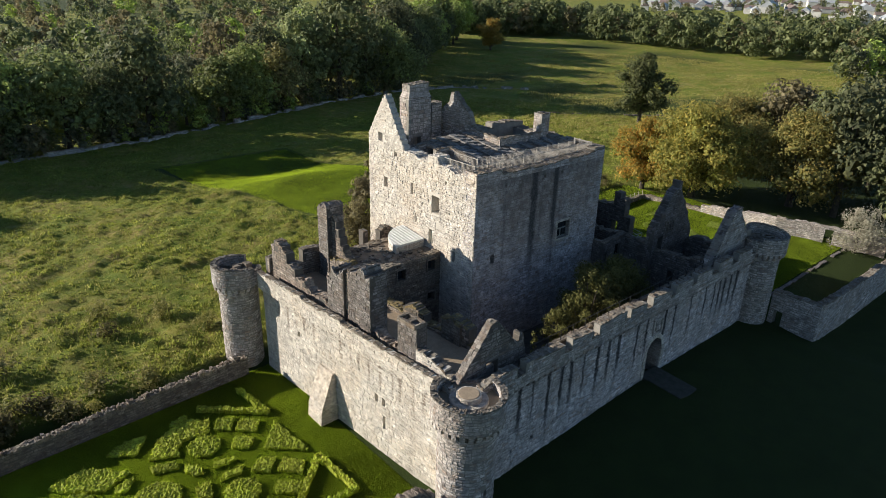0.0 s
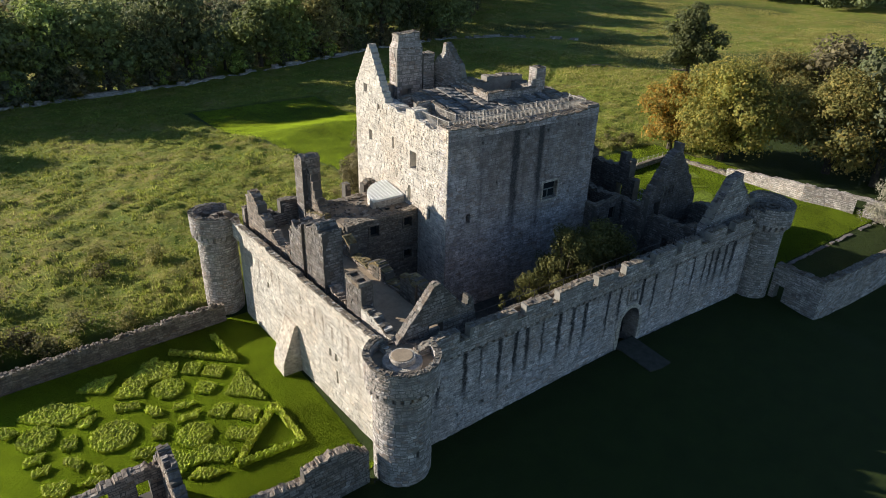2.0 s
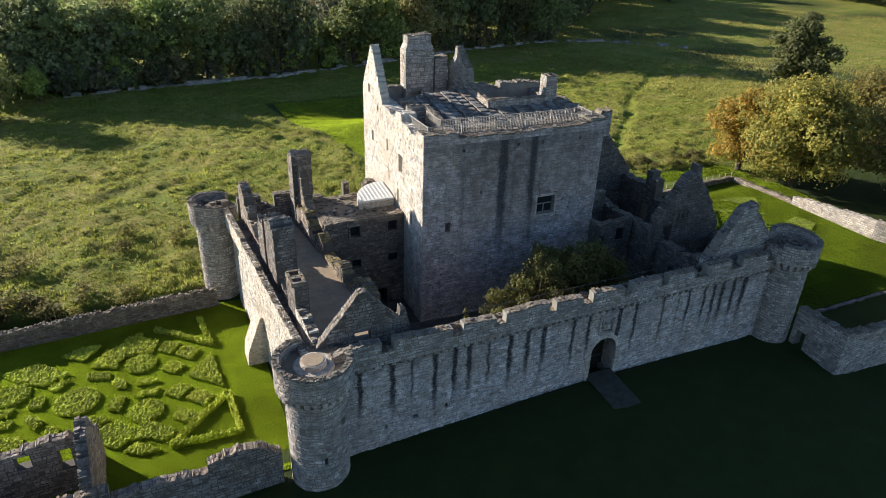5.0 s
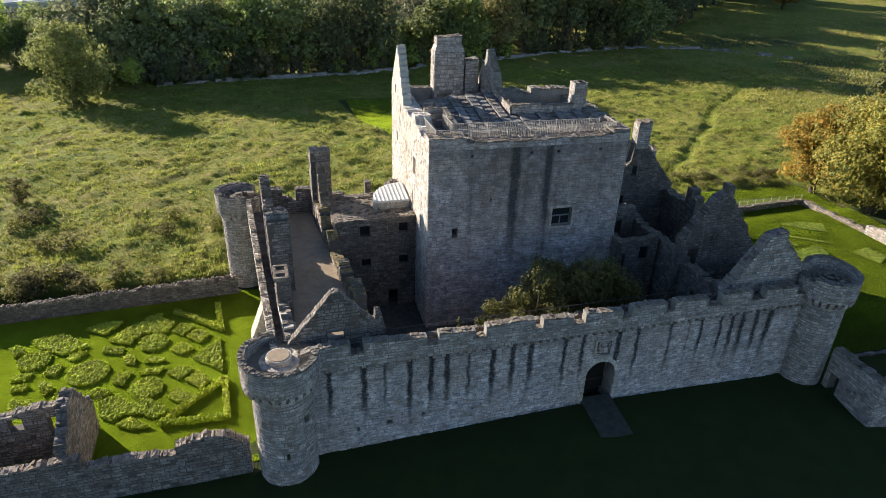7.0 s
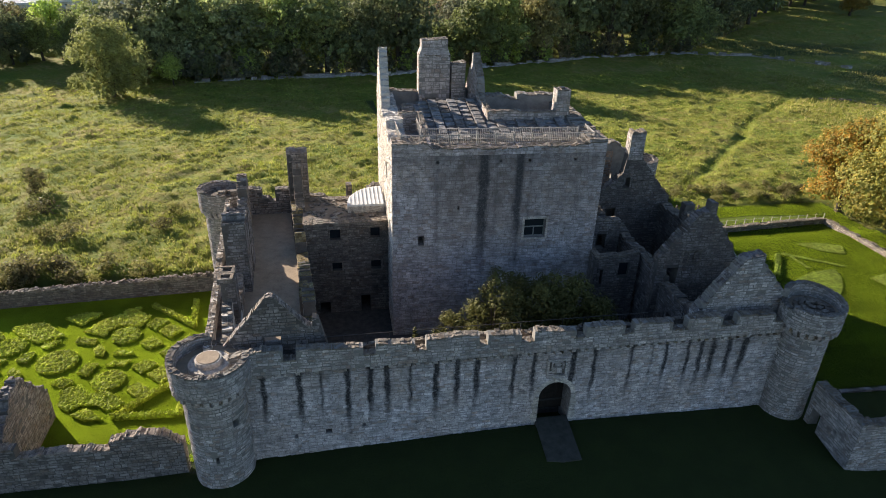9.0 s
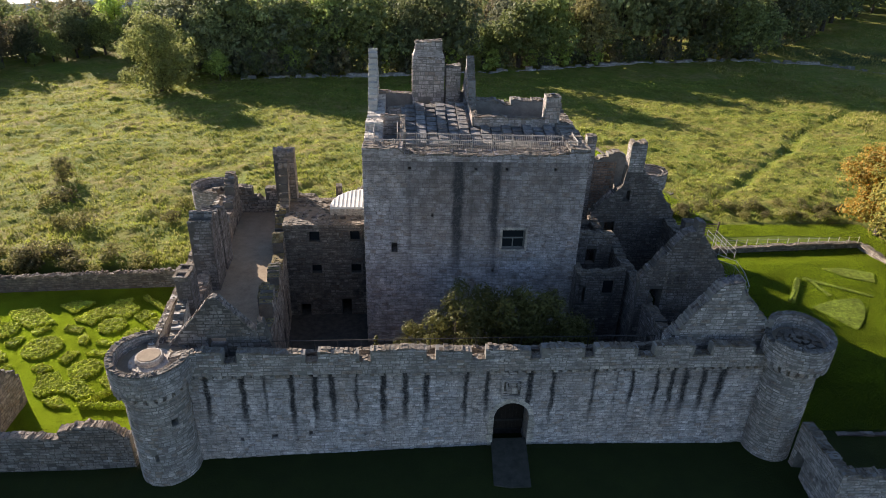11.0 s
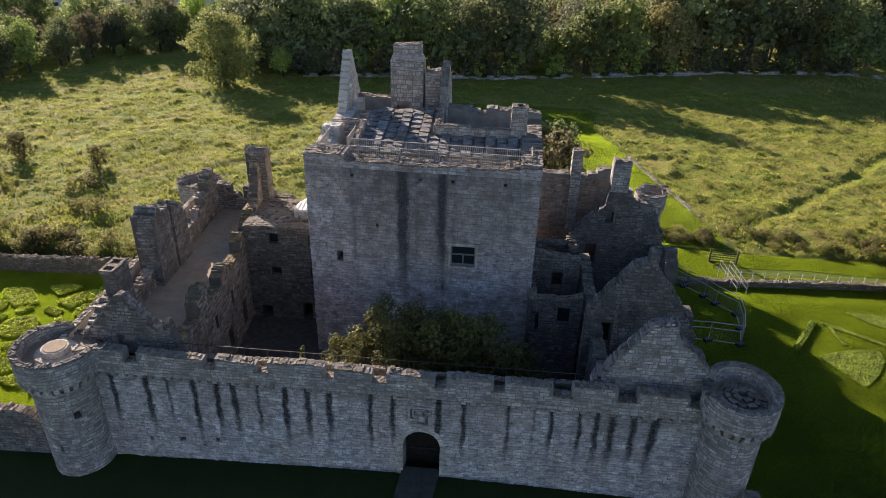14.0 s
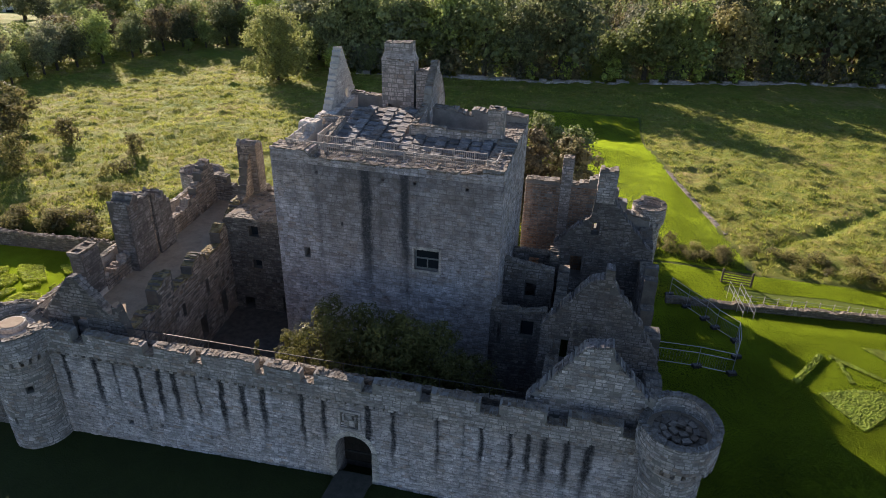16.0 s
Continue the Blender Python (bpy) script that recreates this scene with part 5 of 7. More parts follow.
wall(ER, (54.3, 30.15), (61.4, 30.15), 0.8, -1.0, steps(0, 7.9, 2.5, 11.35, 13) + [(2.5, 11.4), (3.35, 11.7), (3.35, 12.35), (3.85, 12.3)] + steps(3.9, 11.4, 6.0, 8.5, 11) + [(6.1, 8.1), (7.1, 6.6)], mat=STONE_SHADE, seed=82, holes=[(0.85, 5.2, 1.75, 7.1)], name="gable", cap_w=(0.12, 0.24), cap_h=(0.01, 0.09), capmat=STONE_SHADE)
V, F = [], []
for x, z, w, h in ((57.2, 6.75, 1.6, .12), (57.2, 7.8, 1.6, .14), (56.45, 6.8, .14, 1.0), (57.95, 6.8, .14, 1.0), (56.95, 6.85, .09, .9), (57.45, 6.85, .09, .9)):
    V, F = [], []
    box_into(V, F, x - 0.3, 30.12, z + 0.6, w, 0.12, h, 0, 0.01, rnd)
    raw("mullion" if h > 0.5 else "lintel", V, F, STONE_DARK, ER, "stone bar of a blocked window")
wall(ER, (54.2, 42.9), (61.7, 42.9), 0.8, -1.0, steps(0, 7.2, 2.55, 9.8, 11) + [(2.6, 10.4), (2.75, 11.6), (4.1, 11.6)] + steps(4.15, 11.2, 6.9, 7.8, 10) + [(7.4, 7.3)], mat=STONE_SHADE, seed=83, holes=[(1.4, 4.6, 2.3, 6.3), (2.7, 8.3, 3.3, 9.3)], name="gable", cap_w=(0.14, 0.30), cap_h=(0.01, 0.09), capmat=STONE_SHADE)
wall(ER, (56.95, 42.85), (58.3, 42.85), 0.95, 11.0, [(0, 13.45), (1.35, 13.55)], mat=STONE, seed=84, name="chimney")
for x in (57.15, 58.1):
    V, F = [], []
    box_into(V, F, x, 43.3, 13.45, 0.3, 0.9, 0.25, 0, 0.03, rnd)
    raw("chimney_cope", V, F, COPING, ER)
wall(ER, (54.0, 43.0), (54.1, 41.0), 0.7, -1.0, rng(85, [(0, 6.9), (2, 6.5)], 0.15), mat=STONE_SHADE, seed=85, name="court_wall", faces="fb")
wall(ER, (54.9, 41.0), (54.75, 24.8), 0.75, -1.0, rng(86, [(0, 6.7), (4, 6.2), (8.6, 6.4), (12, 6.0), (14.5, 6.4), (16.2, 6.9)], 0.3, 0.45), mat=STONE_SHADE, seed=86, name="court_wall", holes=[(10.2, 0.2, 11.1, 2.2), (12.6, 3.2, 13.2, 4.4)])
wall(ER, (61.6, 24.6), (61.8, 48.0), 0.9, -1.5, rng(87, [(0, 7.4), (1.5, 6.6), (6.8, 5.6), (7.6, 7.0), (8.8, 6.6), (10, 4.2), (12.5, 3.4), (12.6, 5.6), (13.6, 8.2), (14.6, 8.6), (14.7, 6.8), (16.4, 6.6), (18.4, 6.6), (19.4, 7.6), (23.4, 7.8)], 0.3), mat=STONE_SHADE, seed=87, name="outer_wall", holes=[(9.2, 0.8, 10.4, 2.8), (13.8, 3.0, 14.6, 5.0)])
wall(ER, (61.5, 47.6), (51.3, 47.6), 0.9, -1.8, rng(88, [(0, 8.4), (2.2, 8.8), (2.4, 10.0), (4.2, 11.6), (5.2, 11.2), (6.0, 10.8), (10.2, 10.8)], 0.12, 0.6), mat=STONE, seed=88, faces="f", name="back_wall", holes=[(4.1, 7.1, 5.0, 8.4)])
wall(ER, (51.3, 46.62), (57.2, 46.62), 0.06, -1.0, [(0, 10.5), (5.9, 10.6)], mat=STONE_RED, seed=89, caps=False, faces="f", name="inner_facing", label="reddened rubble inner wall face")
wall(ER, (54.15, 46.4), (55.0, 46.4), 0.75, 5.0, [(0, 13.0), (0.85, 13.0)], mat=STONE, seed=90, name="chimney")
EB = thing("stair_block", "low roofless stone block with small windows beside the tower", "building")
wall(EB, (50.75, 33.3), (54.5, 33.3), 0.6, -1.0, rng(91, [(0, 6.7), (2.2, 6.6), (3.8, 7.0)], 0.12), mat=STONE_SHADE, seed=91, holes=[(2.1, 4.75, 2.95, 5.95), (0.35, 4.0, 0.8, 5.4)], name="wall")
wall(EB, (50.8, 35.0), (50.8, 33.3), 0.5, -1.0, [(0, 6.6), (1.7, 6.6)], mat=STONE_SHADE, seed=92, name="wall")
wall(EB, (54.6, 38.2), (51.0, 38.2), 0.6, -1.0, rng(93, [(0, 7.6), (3.6, 8.2)], 0.15), mat=STONE_SHADE, seed=93, holes=[(1.2, 5.0, 2.0, 6.4)], name="wall")
wall(EB, (51.2, 42.0), (54.5, 42.0), 0.6, -1.0, rng(94, [(0, 6.8), (3.3, 6.6)], 0.15), mat=STONE_SHADE, seed=94, holes=[(1.2, 5.2, 2.0, 6.2)], name="wall")
V, F = [], []
box_into(V, F, 53.28, 33.55, 4.75, 0.82, 0.05, 1.18)
raw("window_pane", V, F, GLASS, EB)

# ---- boundary walls ----
BW = lambda label: thing("boundary_wall", label, "wall", "boundary walls")
b1 = BW("low rubble wall between the knot garden and the rough pasture")
wall(b1, (19.6, 46.6), (-30.0, 44.2), 0.55, -2.6, rng(101, [(0, -0.2), (18, -0.3), (50, -0.2)], 0.06, 0.9), mat=STONE_DARK, seed=101, name="wall", teeth=True, cap_w=(0.13, 0.26), cap_h=(0.12, 0.26))
b2 = BW("broken rubble wall closing the knot garden")
wall(b2, (4.0, 22.9), (20.6, 22.9), 0.6, -2.0, rng(102, [(0, 1.5), (3.5, 1.7), (7.0, 2.0), (7.2, 1.2), (10, 1.3), (12.2, 1.1), (12.7, 1.9), (14.5, 2.2), (15.6, 1.9), (16.6, 1.2)], 0.16, 0.4), mat=STONE_GABLE, seed=102, capmat=STONE_WARM, name="wall", cap_h=(0.02, 0.13), cap_w=(0.12, 0.26))
b3 = BW("rubble wall stepping out from the corner tower")
wall(b3, (62.75, 21.3), (62.6, 16.8), 0.7, -2.4, rng(103, [(0, 2.6), (4.5, 2.7)], 0.1, 0.6), mat=STONE, seed=103, name="wall", teeth=True, cap_w=(0.13, 0.26), holes=[(0.5, -2.4, 1.3, 0.6)])
wall(b3, (62.6, 16.8), (92.0, 16.2), 0.7, -2.4, rng(104, [(0, 2.7), (4, 2.4), (28.5, 2.2)], 0.12, 0.7), mat=STONE, seed=104, name="wall", teeth=True, cap_w=(0.13, 0.26))
b4 = BW("pale sunlit boundary wall below the autumn trees")
wall(b4, (86.6, 51.2), (87.2, 41.9), 0.5, -1.2, rng(105, [(0, -0.15), (3, 0.0), (9.3, 0.1)], 0.16, 0.6), mat=STONE_WARM, seed=105, name="wall", teeth=True)
wall(b4, (87.2, 41.9), (87.5, 31.5), 0.6, -1.2, rng(109, [(0, 0.5), (1.2, 0.7), (7, 1.35), (10.4, 1.6)], 0.14, 0.7), mat=STONE, seed=109, name="wall", capmat=STONE)
wall(b4, (87.5, 31.5), (91.9, 19.5), 0.6, -1.8, rng(106, [(0, 1.6), (6, 1.6), (12.8, 1.2)], 0.12, 0.7), mat=STONE, seed=106, name="wall", capmat=STONE, holes=[(5.8, -1.8, 6.8, 1.15)])
KERB_ROW = thing("lawn_kerb", "line of flat half-sunk kerb stones across the lawn", "kerb")
rnd = random.Random(61)
kx = 67.5
while kx < 90.5:
    kl = rnd.uniform(0.5, 1.1)
    if rnd.random() < 0.88:
        V, F = [], []
        box_into(V, F, kx + kl / 2, 23.6 + rnd.uniform(-.06, .06), float(ground_height(kx, 23.6)) - 0.2, kl, rnd.uniform(.28, .42), 0.2 + rnd.uniform(.06, .16), rnd.uniform(-.06, .06), 0.02, rnd)
        raw("kerb_stone", V, F, STONE_SHADE, KERB_ROW)
    kx += kl + 0.03
b5 = BW("low tumbled stone wall across the east lawn")
wall(b5, (64.5, 49.3), (86.6, 50.9), 0.5, -1.2, rng(107, [(0, -0.1), (21.5, -0.1)], 0.15, 0.7), mat=STONE_DARK, seed=107, name="wall", teeth=True, cap_w=(0.13, 0.26))
b6 = BW("long low stone wall at the edge of the woods")
FARW = [(2, 143), (14, 144.7), (24, 146.4), (46, 148.5), (72, 156), (107, 166), (134, 170), (152, 166), (172, 150)]
for i, (a, b) in enumerate(zip(FARW, FARW[1:])):
    mapf, L = planar(a, b)
    z = float(ground_height(*a))
    z2 = float(ground_height(*b))
    masonry(b6, mapf, L, 0.6, min(z, z2) - 0.6, ragged([(0, z + 0.75), (L, z2 + 0.75)], 130 + i, 0.75, 1.5), mat=STONE, capmat=STONE_WARM, seed=108 + i, name="wall", faces="f", course=(0.4, 0.6), width=(0.7, 1.6))
b7 = BW("tumbled field wall running through the far pasture")
for i, (a, b) in enumerate((((136, 116), (142, 113)), ((142, 113), (150, 97)), ((150, 97), (168, 82)))):
    mapf, L = planar(a, b)
    z = float(ground_height(*a))
    masonry(b7, mapf, L, 0.7, z - 0.6, ragged([(0, z + 0.5), (L, z + 0.5)], 140 + i, 0.3, 1.2), mat=STONE_DARK, seed=140 + i, name="wall", course=(0.3, 0.5), width=(0.5, 1.2))
b8 = BW("low grassy stone kerb wall along the mown strip")
for i, (a, b) in enumerate((((72.6, 66.9), (68.7, 84.5)), ((68.7, 84.5), (66.4, 100.5)))):
    mapf, L = planar(a, b)
    z, z2 = float(ground_height(*a)), float(ground_height(*b))
    masonry(b8, mapf, L, 0.5, min(z, z2) - 0.7, ragged([(0, z + 0.18), (L, z2 + 0.18)], 150 + i, 0.12, 0.9), mat=COPING, seed=150 + i, name="wall", teeth=True, cap_w=(0.25, 0.5))
RN = thing("ruined_outbuilding", "roofless garden outbuilding with a broken end gable", "ruin")
wall(RN, (10.4, 23.52), (10.4, 30.0), 0.6, -2.2, rng(121, [(0, 2.2), (2.8, 4.0), (3.6, 3.9), (5.6, 1.6), (6.5, 0.8)], 0.25, 0.35), mat=STONE_WARM, seed=121, name="end_wall", capmat=STONE_SHADE, cap_h=(0.03, 0.25), cap_w=(0.14, 0.34))
wall(RN, (-6.0, 27.6), (10.0, 27.6), 0.6, -2.2, rng(122, [(0, 2.2), (9, 2.3), (10, 1.9), (16, 2.4)], 0.3, 0.5), mat=STONE_WARM, seed=122, name="side_wall", capmat=STONE_WARM, cap_h=(0.02, 0.13), cap_w=(0.14, 0.3), holes=[(12.2, 0.9, 13.0, 1.8), (14.4, 0.2, 15.1, 1.6)])
wall(RN, (-6.0, 22.9), (4.0, 22.9), 0.6, -2.2, rng(123, [(0, 1.6), (10, 1.5)], 0.2, 0.5), mat=STONE_GABLE, seed=123, name="side_wall", capmat=STONE_WARM, cap_h=(0.02, 0.13), cap_w=(0.14, 0.3))
IG = thing("iron_gate", "small iron bar gate between wall and tower", "gate")
V, F = [], []
for i in range(8):
    bar_into(V, F, (20.75 + i * 0.09, 22.6, -1.3), (20.75 + i * 0.09, 22.6, 0.3), 0.012, 4)
raw("bars", V, F, DARKMETAL, IG)
V, F = [], []
for z in (-1.1, -0.4, 0.2):
    bar_into(V, F, (20.7, 22.6, z), (21.45, 22.6, z), 0.016, 4)
raw("frame", V, F, DARKMETAL, IG)


# ---- trees ----
def leaf_cloud(lobes, count, size, rnd, V, F, fill=0.22, bumps=5, slim=1.0):
    """Leaf sprays on rounded lobes (x, y, z, radius, flattening), each with smaller bumps of its own, and broad leaves inside."""
    clumps = []
    for cx, cy, cz, r, fl in lobes:
        clumps.append((cx, cy, cz, r, fl, 1.0))
        for _ in range(bumps):
            u, t = rnd.uniform(-0.25, 0.95), rnd.uniform(0, 2 * math.pi)
            q = math.sqrt(1 - u * u) * r * 0.82
            clumps.append((cx + q * math.cos(t), cy + q * math.sin(t), cz + u * r * 0.82 * fl, r * rnd.uniform(0.30, 0.48), fl, 1.7))
    total = sum(l[3] ** 2 * l[5] for l in clumps)
    for cx, cy, cz, r, fl, k_ in clumps:
        for _ in range(int(count * r * r * k_ / total + rnd.random())):
            u, t = rnd.uniform(-0.65, 1), rnd.uniform(0, 2 * math.pi)
            q = math.sqrt(max(0, 1 - u * u))
            d = Vector((q * math.cos(t), q * math.sin(t), u))
            inner = k_ < 1.5 and rnd.random() < fill * 2
            rr = r * (rnd.uniform(0.45, 0.72) if inner else rnd.uniform(0.84, 1.07) if rnd.random() < 0.9 else rnd.uniform(1.05, 1.18))
            p = Vector((cx, cy, cz)) + Vector((d.x * rr, d.y * rr, d.z * rr * fl))
            jit = 0.2 if inner else 0.27
            nrm = (d + Vector((rnd.gauss(0, jit), rnd.gauss(0, jit), rnd.gauss(0, jit) + 0.12))).normalized()
            a = nrm.orthogonal().normalized()
            a.rotate(Matrix.Rotation(rnd.uniform(0, 6.28), 3, nrm))
            b = nrm.cross(a)
            big = 1.9 if inner else 1.0
            s1, s2 = big * size * rnd.uniform(0.6, 1.35), big * size * slim * rnd.uniform(0.4, 0.9)
            n = len(V)
            bend = nrm * (-0.25 * s1)
            V += [tuple(p - a * s1 * .5 + bend), tuple(p - b * s2 * .5), tuple(p + a * s1 * .5 + bend), tuple(p + b * s2 * .5)]
            F += [(n, n + 1, n + 3), (n + 1, n + 2, n + 3)]


def crown_lobes(rnd, height, radius, lobes, low, flat, lobe_r):
    """Rounded masses of a crown, spiralling up the stem."""
    L = []
    for i in range(lobes):
        a = 2.399 * i + rnd.uniform(-.3, .3)
        u = (i + 0.5) / lobes
        env = math.sin(math.pi * min(1.0, 0.22 + 0.72 * u)) ** 0.7
        q = radius * env * (rnd.uniform(0.45, 0.72) if i % 3 else rnd.uniform(0.05, 0.3))
        L.append((q * math.cos(a), q * math.sin(a), height * (low + 0.10 + (0.80 - low) * u), radius * rnd.uniform(*lobe_r) * (0.75 + 0.35 * env), flat))
    return L


def tree(name, label, height, radius, leaves, size, mat, seed, lobes=16, trunk=0.35, low=0.22, group="", category="tree", flat=0.85, lobe_r=(0.34, 0.54), fill=0.22, bumps=5, slim=1.0):
    rnd = random.Random(seed)
    t = thing(name, label, category, group)
    V, F = [], []
    th = height * 0.55
    top = Vector((rnd.uniform(-.5, .5), rnd.uniform(-.5, .5), th))
    bar_into(V, F, (0, 0, -0.8), (0, 0, height * low), trunk * 1.25, 8, trunk)
    bar_into(V, F, (0, 0, height * low - 0.05), tuple(top), trunk, 8, trunk * 0.45)
    L = crown_lobes(rnd, height, radius, lobes, low, flat, lobe_r)
    for i, (lx, ly, lz, lr, fl) in enumerate(L):
        if i % 2 == 0 and leaves > 700:
            bar_into(V, F, (0, 0, height * (low + 0.25 * (i + 0.5) / lobes)), (lx * .8, ly * .8, lz), trunk * 0.4, 5, trunk * 0.12)
    raw("trunk", V, F, BARK, t)
    V, F = [], []
    leaf_cloud(L, leaves, size, rnd, V, F, fill, bumps, slim)
    raw("crown", V, F, mat, t)
    return t


def at(x, y, turn=0.0, scale=1.0, dz=0.0):
    return Matrix.Translation((x, y, float(ground_height(x, y)) + dz)) @ Matrix.Rotation(turn, 4, "Z") @ Matrix.Scale(scale, 4)


def plant(ob, x, y, turn=0.0, scale=1.0):
    c = copy_thing(ob, at(x, y, turn))
    c.scale = (scale, scale, scale * random.uniform(0.92, 1.08))
    return c


def put(ob, x, y, turn=0.0):
    ob.matrix_basis = at(x, y, turn)
    return ob


woods = "woodland trees"
KINDS = [
    tree("oak_tree", "dark green broad oak in the wood", 13.5, 6.2, 2100, 0.64, LEAF_A, 201, 15, low=0.15, group=woods),
    tree("ash_tree", "bright yellow-green ash in the wood", 13.0, 5.4, 2100, 0.64, LEAF_B, 202, 15, low=0.15, group=woods),
    tree("beech_tree", "browning beech in the wood", 14.0, 6.0, 2100, 0.64, LEAF_C, 203, 15, low=0.15, group=woods),
    tree("willow_tree", "grey-green willow in the wood", 12.5, 5.6, 2100, 0.64, LEAF_D, 204, 15, low=0.15, group=woods),
    tree("oak_tree", "tall dark oak in the wood", 16.0, 6.0, 2100, 0.64, LEAF_A, 205, 15, low=0.15, group=woods),
    tree("ash_tree", "pale green ash on the wood edge", 11.0, 5.0, 2100, 0.64, LEAF_B, 206, 15, low=0.15, group=woods),
]
DISTANT = [
    tree("oak_tree", "dark green oak deep in the wood", 14.0, 6.4, 900, 0.75, LEAF_A, 221, 11, low=0.06, group=woods),
    tree("beech_tree", "browning beech deep in the wood", 13.5, 6.2, 900, 0.75, LEAF_C, 222, 11, low=0.06, group=woods),
    tree("ash_tree", "green ash deep in the wood", 13.0, 5.8, 900, 0.75, LEAF_B, 223, 11, low=0.06, group=woods),
    tree("willow_tree", "grey-green willow deep in the wood", 12.5, 6.0, 900, 0.75, LEAF_D, 224, 11, low=0.04, group=woods),
]
FAR_TREES = []      # (kind, x, y, turn, scale) of the joined far woods
rnd = random.Random(7)
random.seed(7)


def wood_edge(x):
    for (ax, ay), (bx, by) in zip([(-160, 178), (-75, 166), (-32, 171), (-17, 156), (-6, 146), *FARW[:7], (200, 230), (300, 300)], [(-75, 166), (-32, 171), (-17, 156), (-6, 146), *FARW[:7], (200, 230), (300, 300), (420, 420)]):
        if ax <= x <= bx:
            return ay + (by - ay) * (x - ax) / (bx - ax)
    return 1e9


used = set()


def grow(kinds, k, x, y, sc):
    """The first of a kind stands where it was built; the rest are copies."""
    if id(kinds[k]) not in used:
        used.add(id(kinds[k]))
        put(kinds[k], x, y)
    else:
        plant(kinds[k], x, y, rnd.uniform(0, 6.28), sc)


for row in range(14):
    x = -130.0 + rnd.uniform(0, 5)
    gap = 10.0 if row < 2 else 12.5 + row * 0.4
    while x < 250 - row * 4:
        y = wood_edge(x) + 5 + row * 11.5 + rnd.uniform(-3, 3)
        sc = rnd.uniform(1.0, 1.7) * (0.7 if x < -14 else 1.0) * (1.05 if row < 1 else 0.82) * (1.22 if x > 55 and row < 3 else 1.0)
        if row > 1:
            k = rnd.choices(range(4), (5, 2.5, 1.6, 1.8))[0]
        elif x < -10:
            k = rnd.choices(range(6), (2, 2.5, 1.5, 3, 1, 3))[0]
        else:
            k = rnd.choices(range(6), (4, 2.6, 2.2, 3.0, 3, 2.6))[0]
        if not (x < -15 and row > 3):
            if row < 6:
                grow(KINDS if row < 2 else DISTANT, k, x, y, sc)
            else:
                FAR_TREES.append((k, x, y, rnd.uniform(0, 6.28), sc))
        x += gap * rnd.uniform(0.75, 1.3)
# bushes along the wood's edge
for i in range(140):
    x = rnd.uniform(-22, 175)
    FAR_TREES.append((rnd.choice((0, 1, 2, 3, 3)), x, wood_edge(x) + rnd.uniform(1.2, 7.0), rnd.uniform(0, 6.28), rnd.uniform(0.25, 0.62)))
# trees closing the pasture on the garden's side
for x, y, sc in ((-52, 146, 0.32), (-48, 154, 0.28), (-43, 160, 0.34), (-39, 163, 0.3), (-33, 169, 0.36), (-26, 166, 0.34), (-19, 152, 0.7), (-10, 143, 0.8), (0, 150, 1.5), (7, 152, 1.45), (-5, 147.5, 1.15), (14, 152, 1.4), (21, 154, 1.45), (-12, 155, 0.95), (-2, 141, 0.5), (5, 145, 0.45), (9, 146.5, 0.4), (13, 147, 0.5)):
    plant(KINDS[rnd.choice((0, 3, 1, 5))], x, y, rnd.uniform(0, 6.28), sc)
EDGE = [(-58, 90), (-57, 106), (-59, 122), (-57, 140), (-54, 152), (-42, 164), (-32, 172), (-17, 160), (4, 152)]
for (ax, ay), (bx, by) in zip(EDGE, EDGE[1:]):
    n = round(math.hypot(bx - ax, by - ay) / 5.5)
    nx, ny = -(by - ay) / math.hypot(bx - ax, by - ay), (bx - ax) / math.hypot(bx - ax, by - ay)
    for i in range(n):
        for row in range(3):
            t, out = (i + rnd.uniform(-.3, .3)) / n, row * 8 + rnd.uniform(-1.5, 2.5)
            x, y = ax + (bx - ax) * t + nx * out, ay + (by - ay) * t + ny * out
            plant((KINDS if row < 1 else DISTANT)[rnd.choice((0, 0, 3, 1, 2)) if row < 1 else rnd.randrange(4)], x, y, rnd.uniform(0, 6.28), rnd.uniform(0.5, 0.85) + 0.05 * row)
# far tree belts beyond the upper field
for row in range(4):
    for i in range(46):
        t = i / 45
        x, y = (262 + 95 * t + row * 9, 300 - 100 * t * 1.0 + row * 11) if t < 0.55 else (314 + 55 * (t - .55) + row * 11, 245 - 380 * (t - .55) + row * 4)
        FAR_TREES.append((rnd.choice((0, 0, 0, 0, 1)), x + rnd.uniform(-4, 4), y + rnd.uniform(-4, 4), rnd.uniform(0, 6.28), rnd.uniform(1.0, 1.4)))
for i in range(170):
    x, y = rnd.uniform(-120, 330), rnd.uniform(310, 760)
    FAR_TREES.append((rnd.choice((0, 0, 1, 2, 3)), x, y, rnd.uniform(0, 6.28), rnd.uniform(0.8, 1.3)))
for i in range(16):
    FAR_TREES.append((rnd.choice((0, 2, 2, 3)), rnd.uniform(272, 318), rnd.uniform(52, 92), rnd.uniform(0, 6.28), rnd.uniform(0.8, 1.1)))
# the small grove behind the tower house
GROVE = [tree("hawthorn_tree", "rounded hawthorn turning brown behind the tower", 12.4, 4.2, 3200, 0.42, LEAF_C, 231, 16, 0.22, 0.06, "grove trees", lobe_r=(0.24, 0.4)),
         tree("elder_tree", "dull green elder in the grove behind the tower", 13.2, 4.2, 3200, 0.42, LEAF_A, 232, 16, 0.22, 0.06, "grove trees", lobe_r=(0.24, 0.4))]
put(GROVE[0], 54.2, 60.2)
put(GROVE[1], 51.4, 66.0)
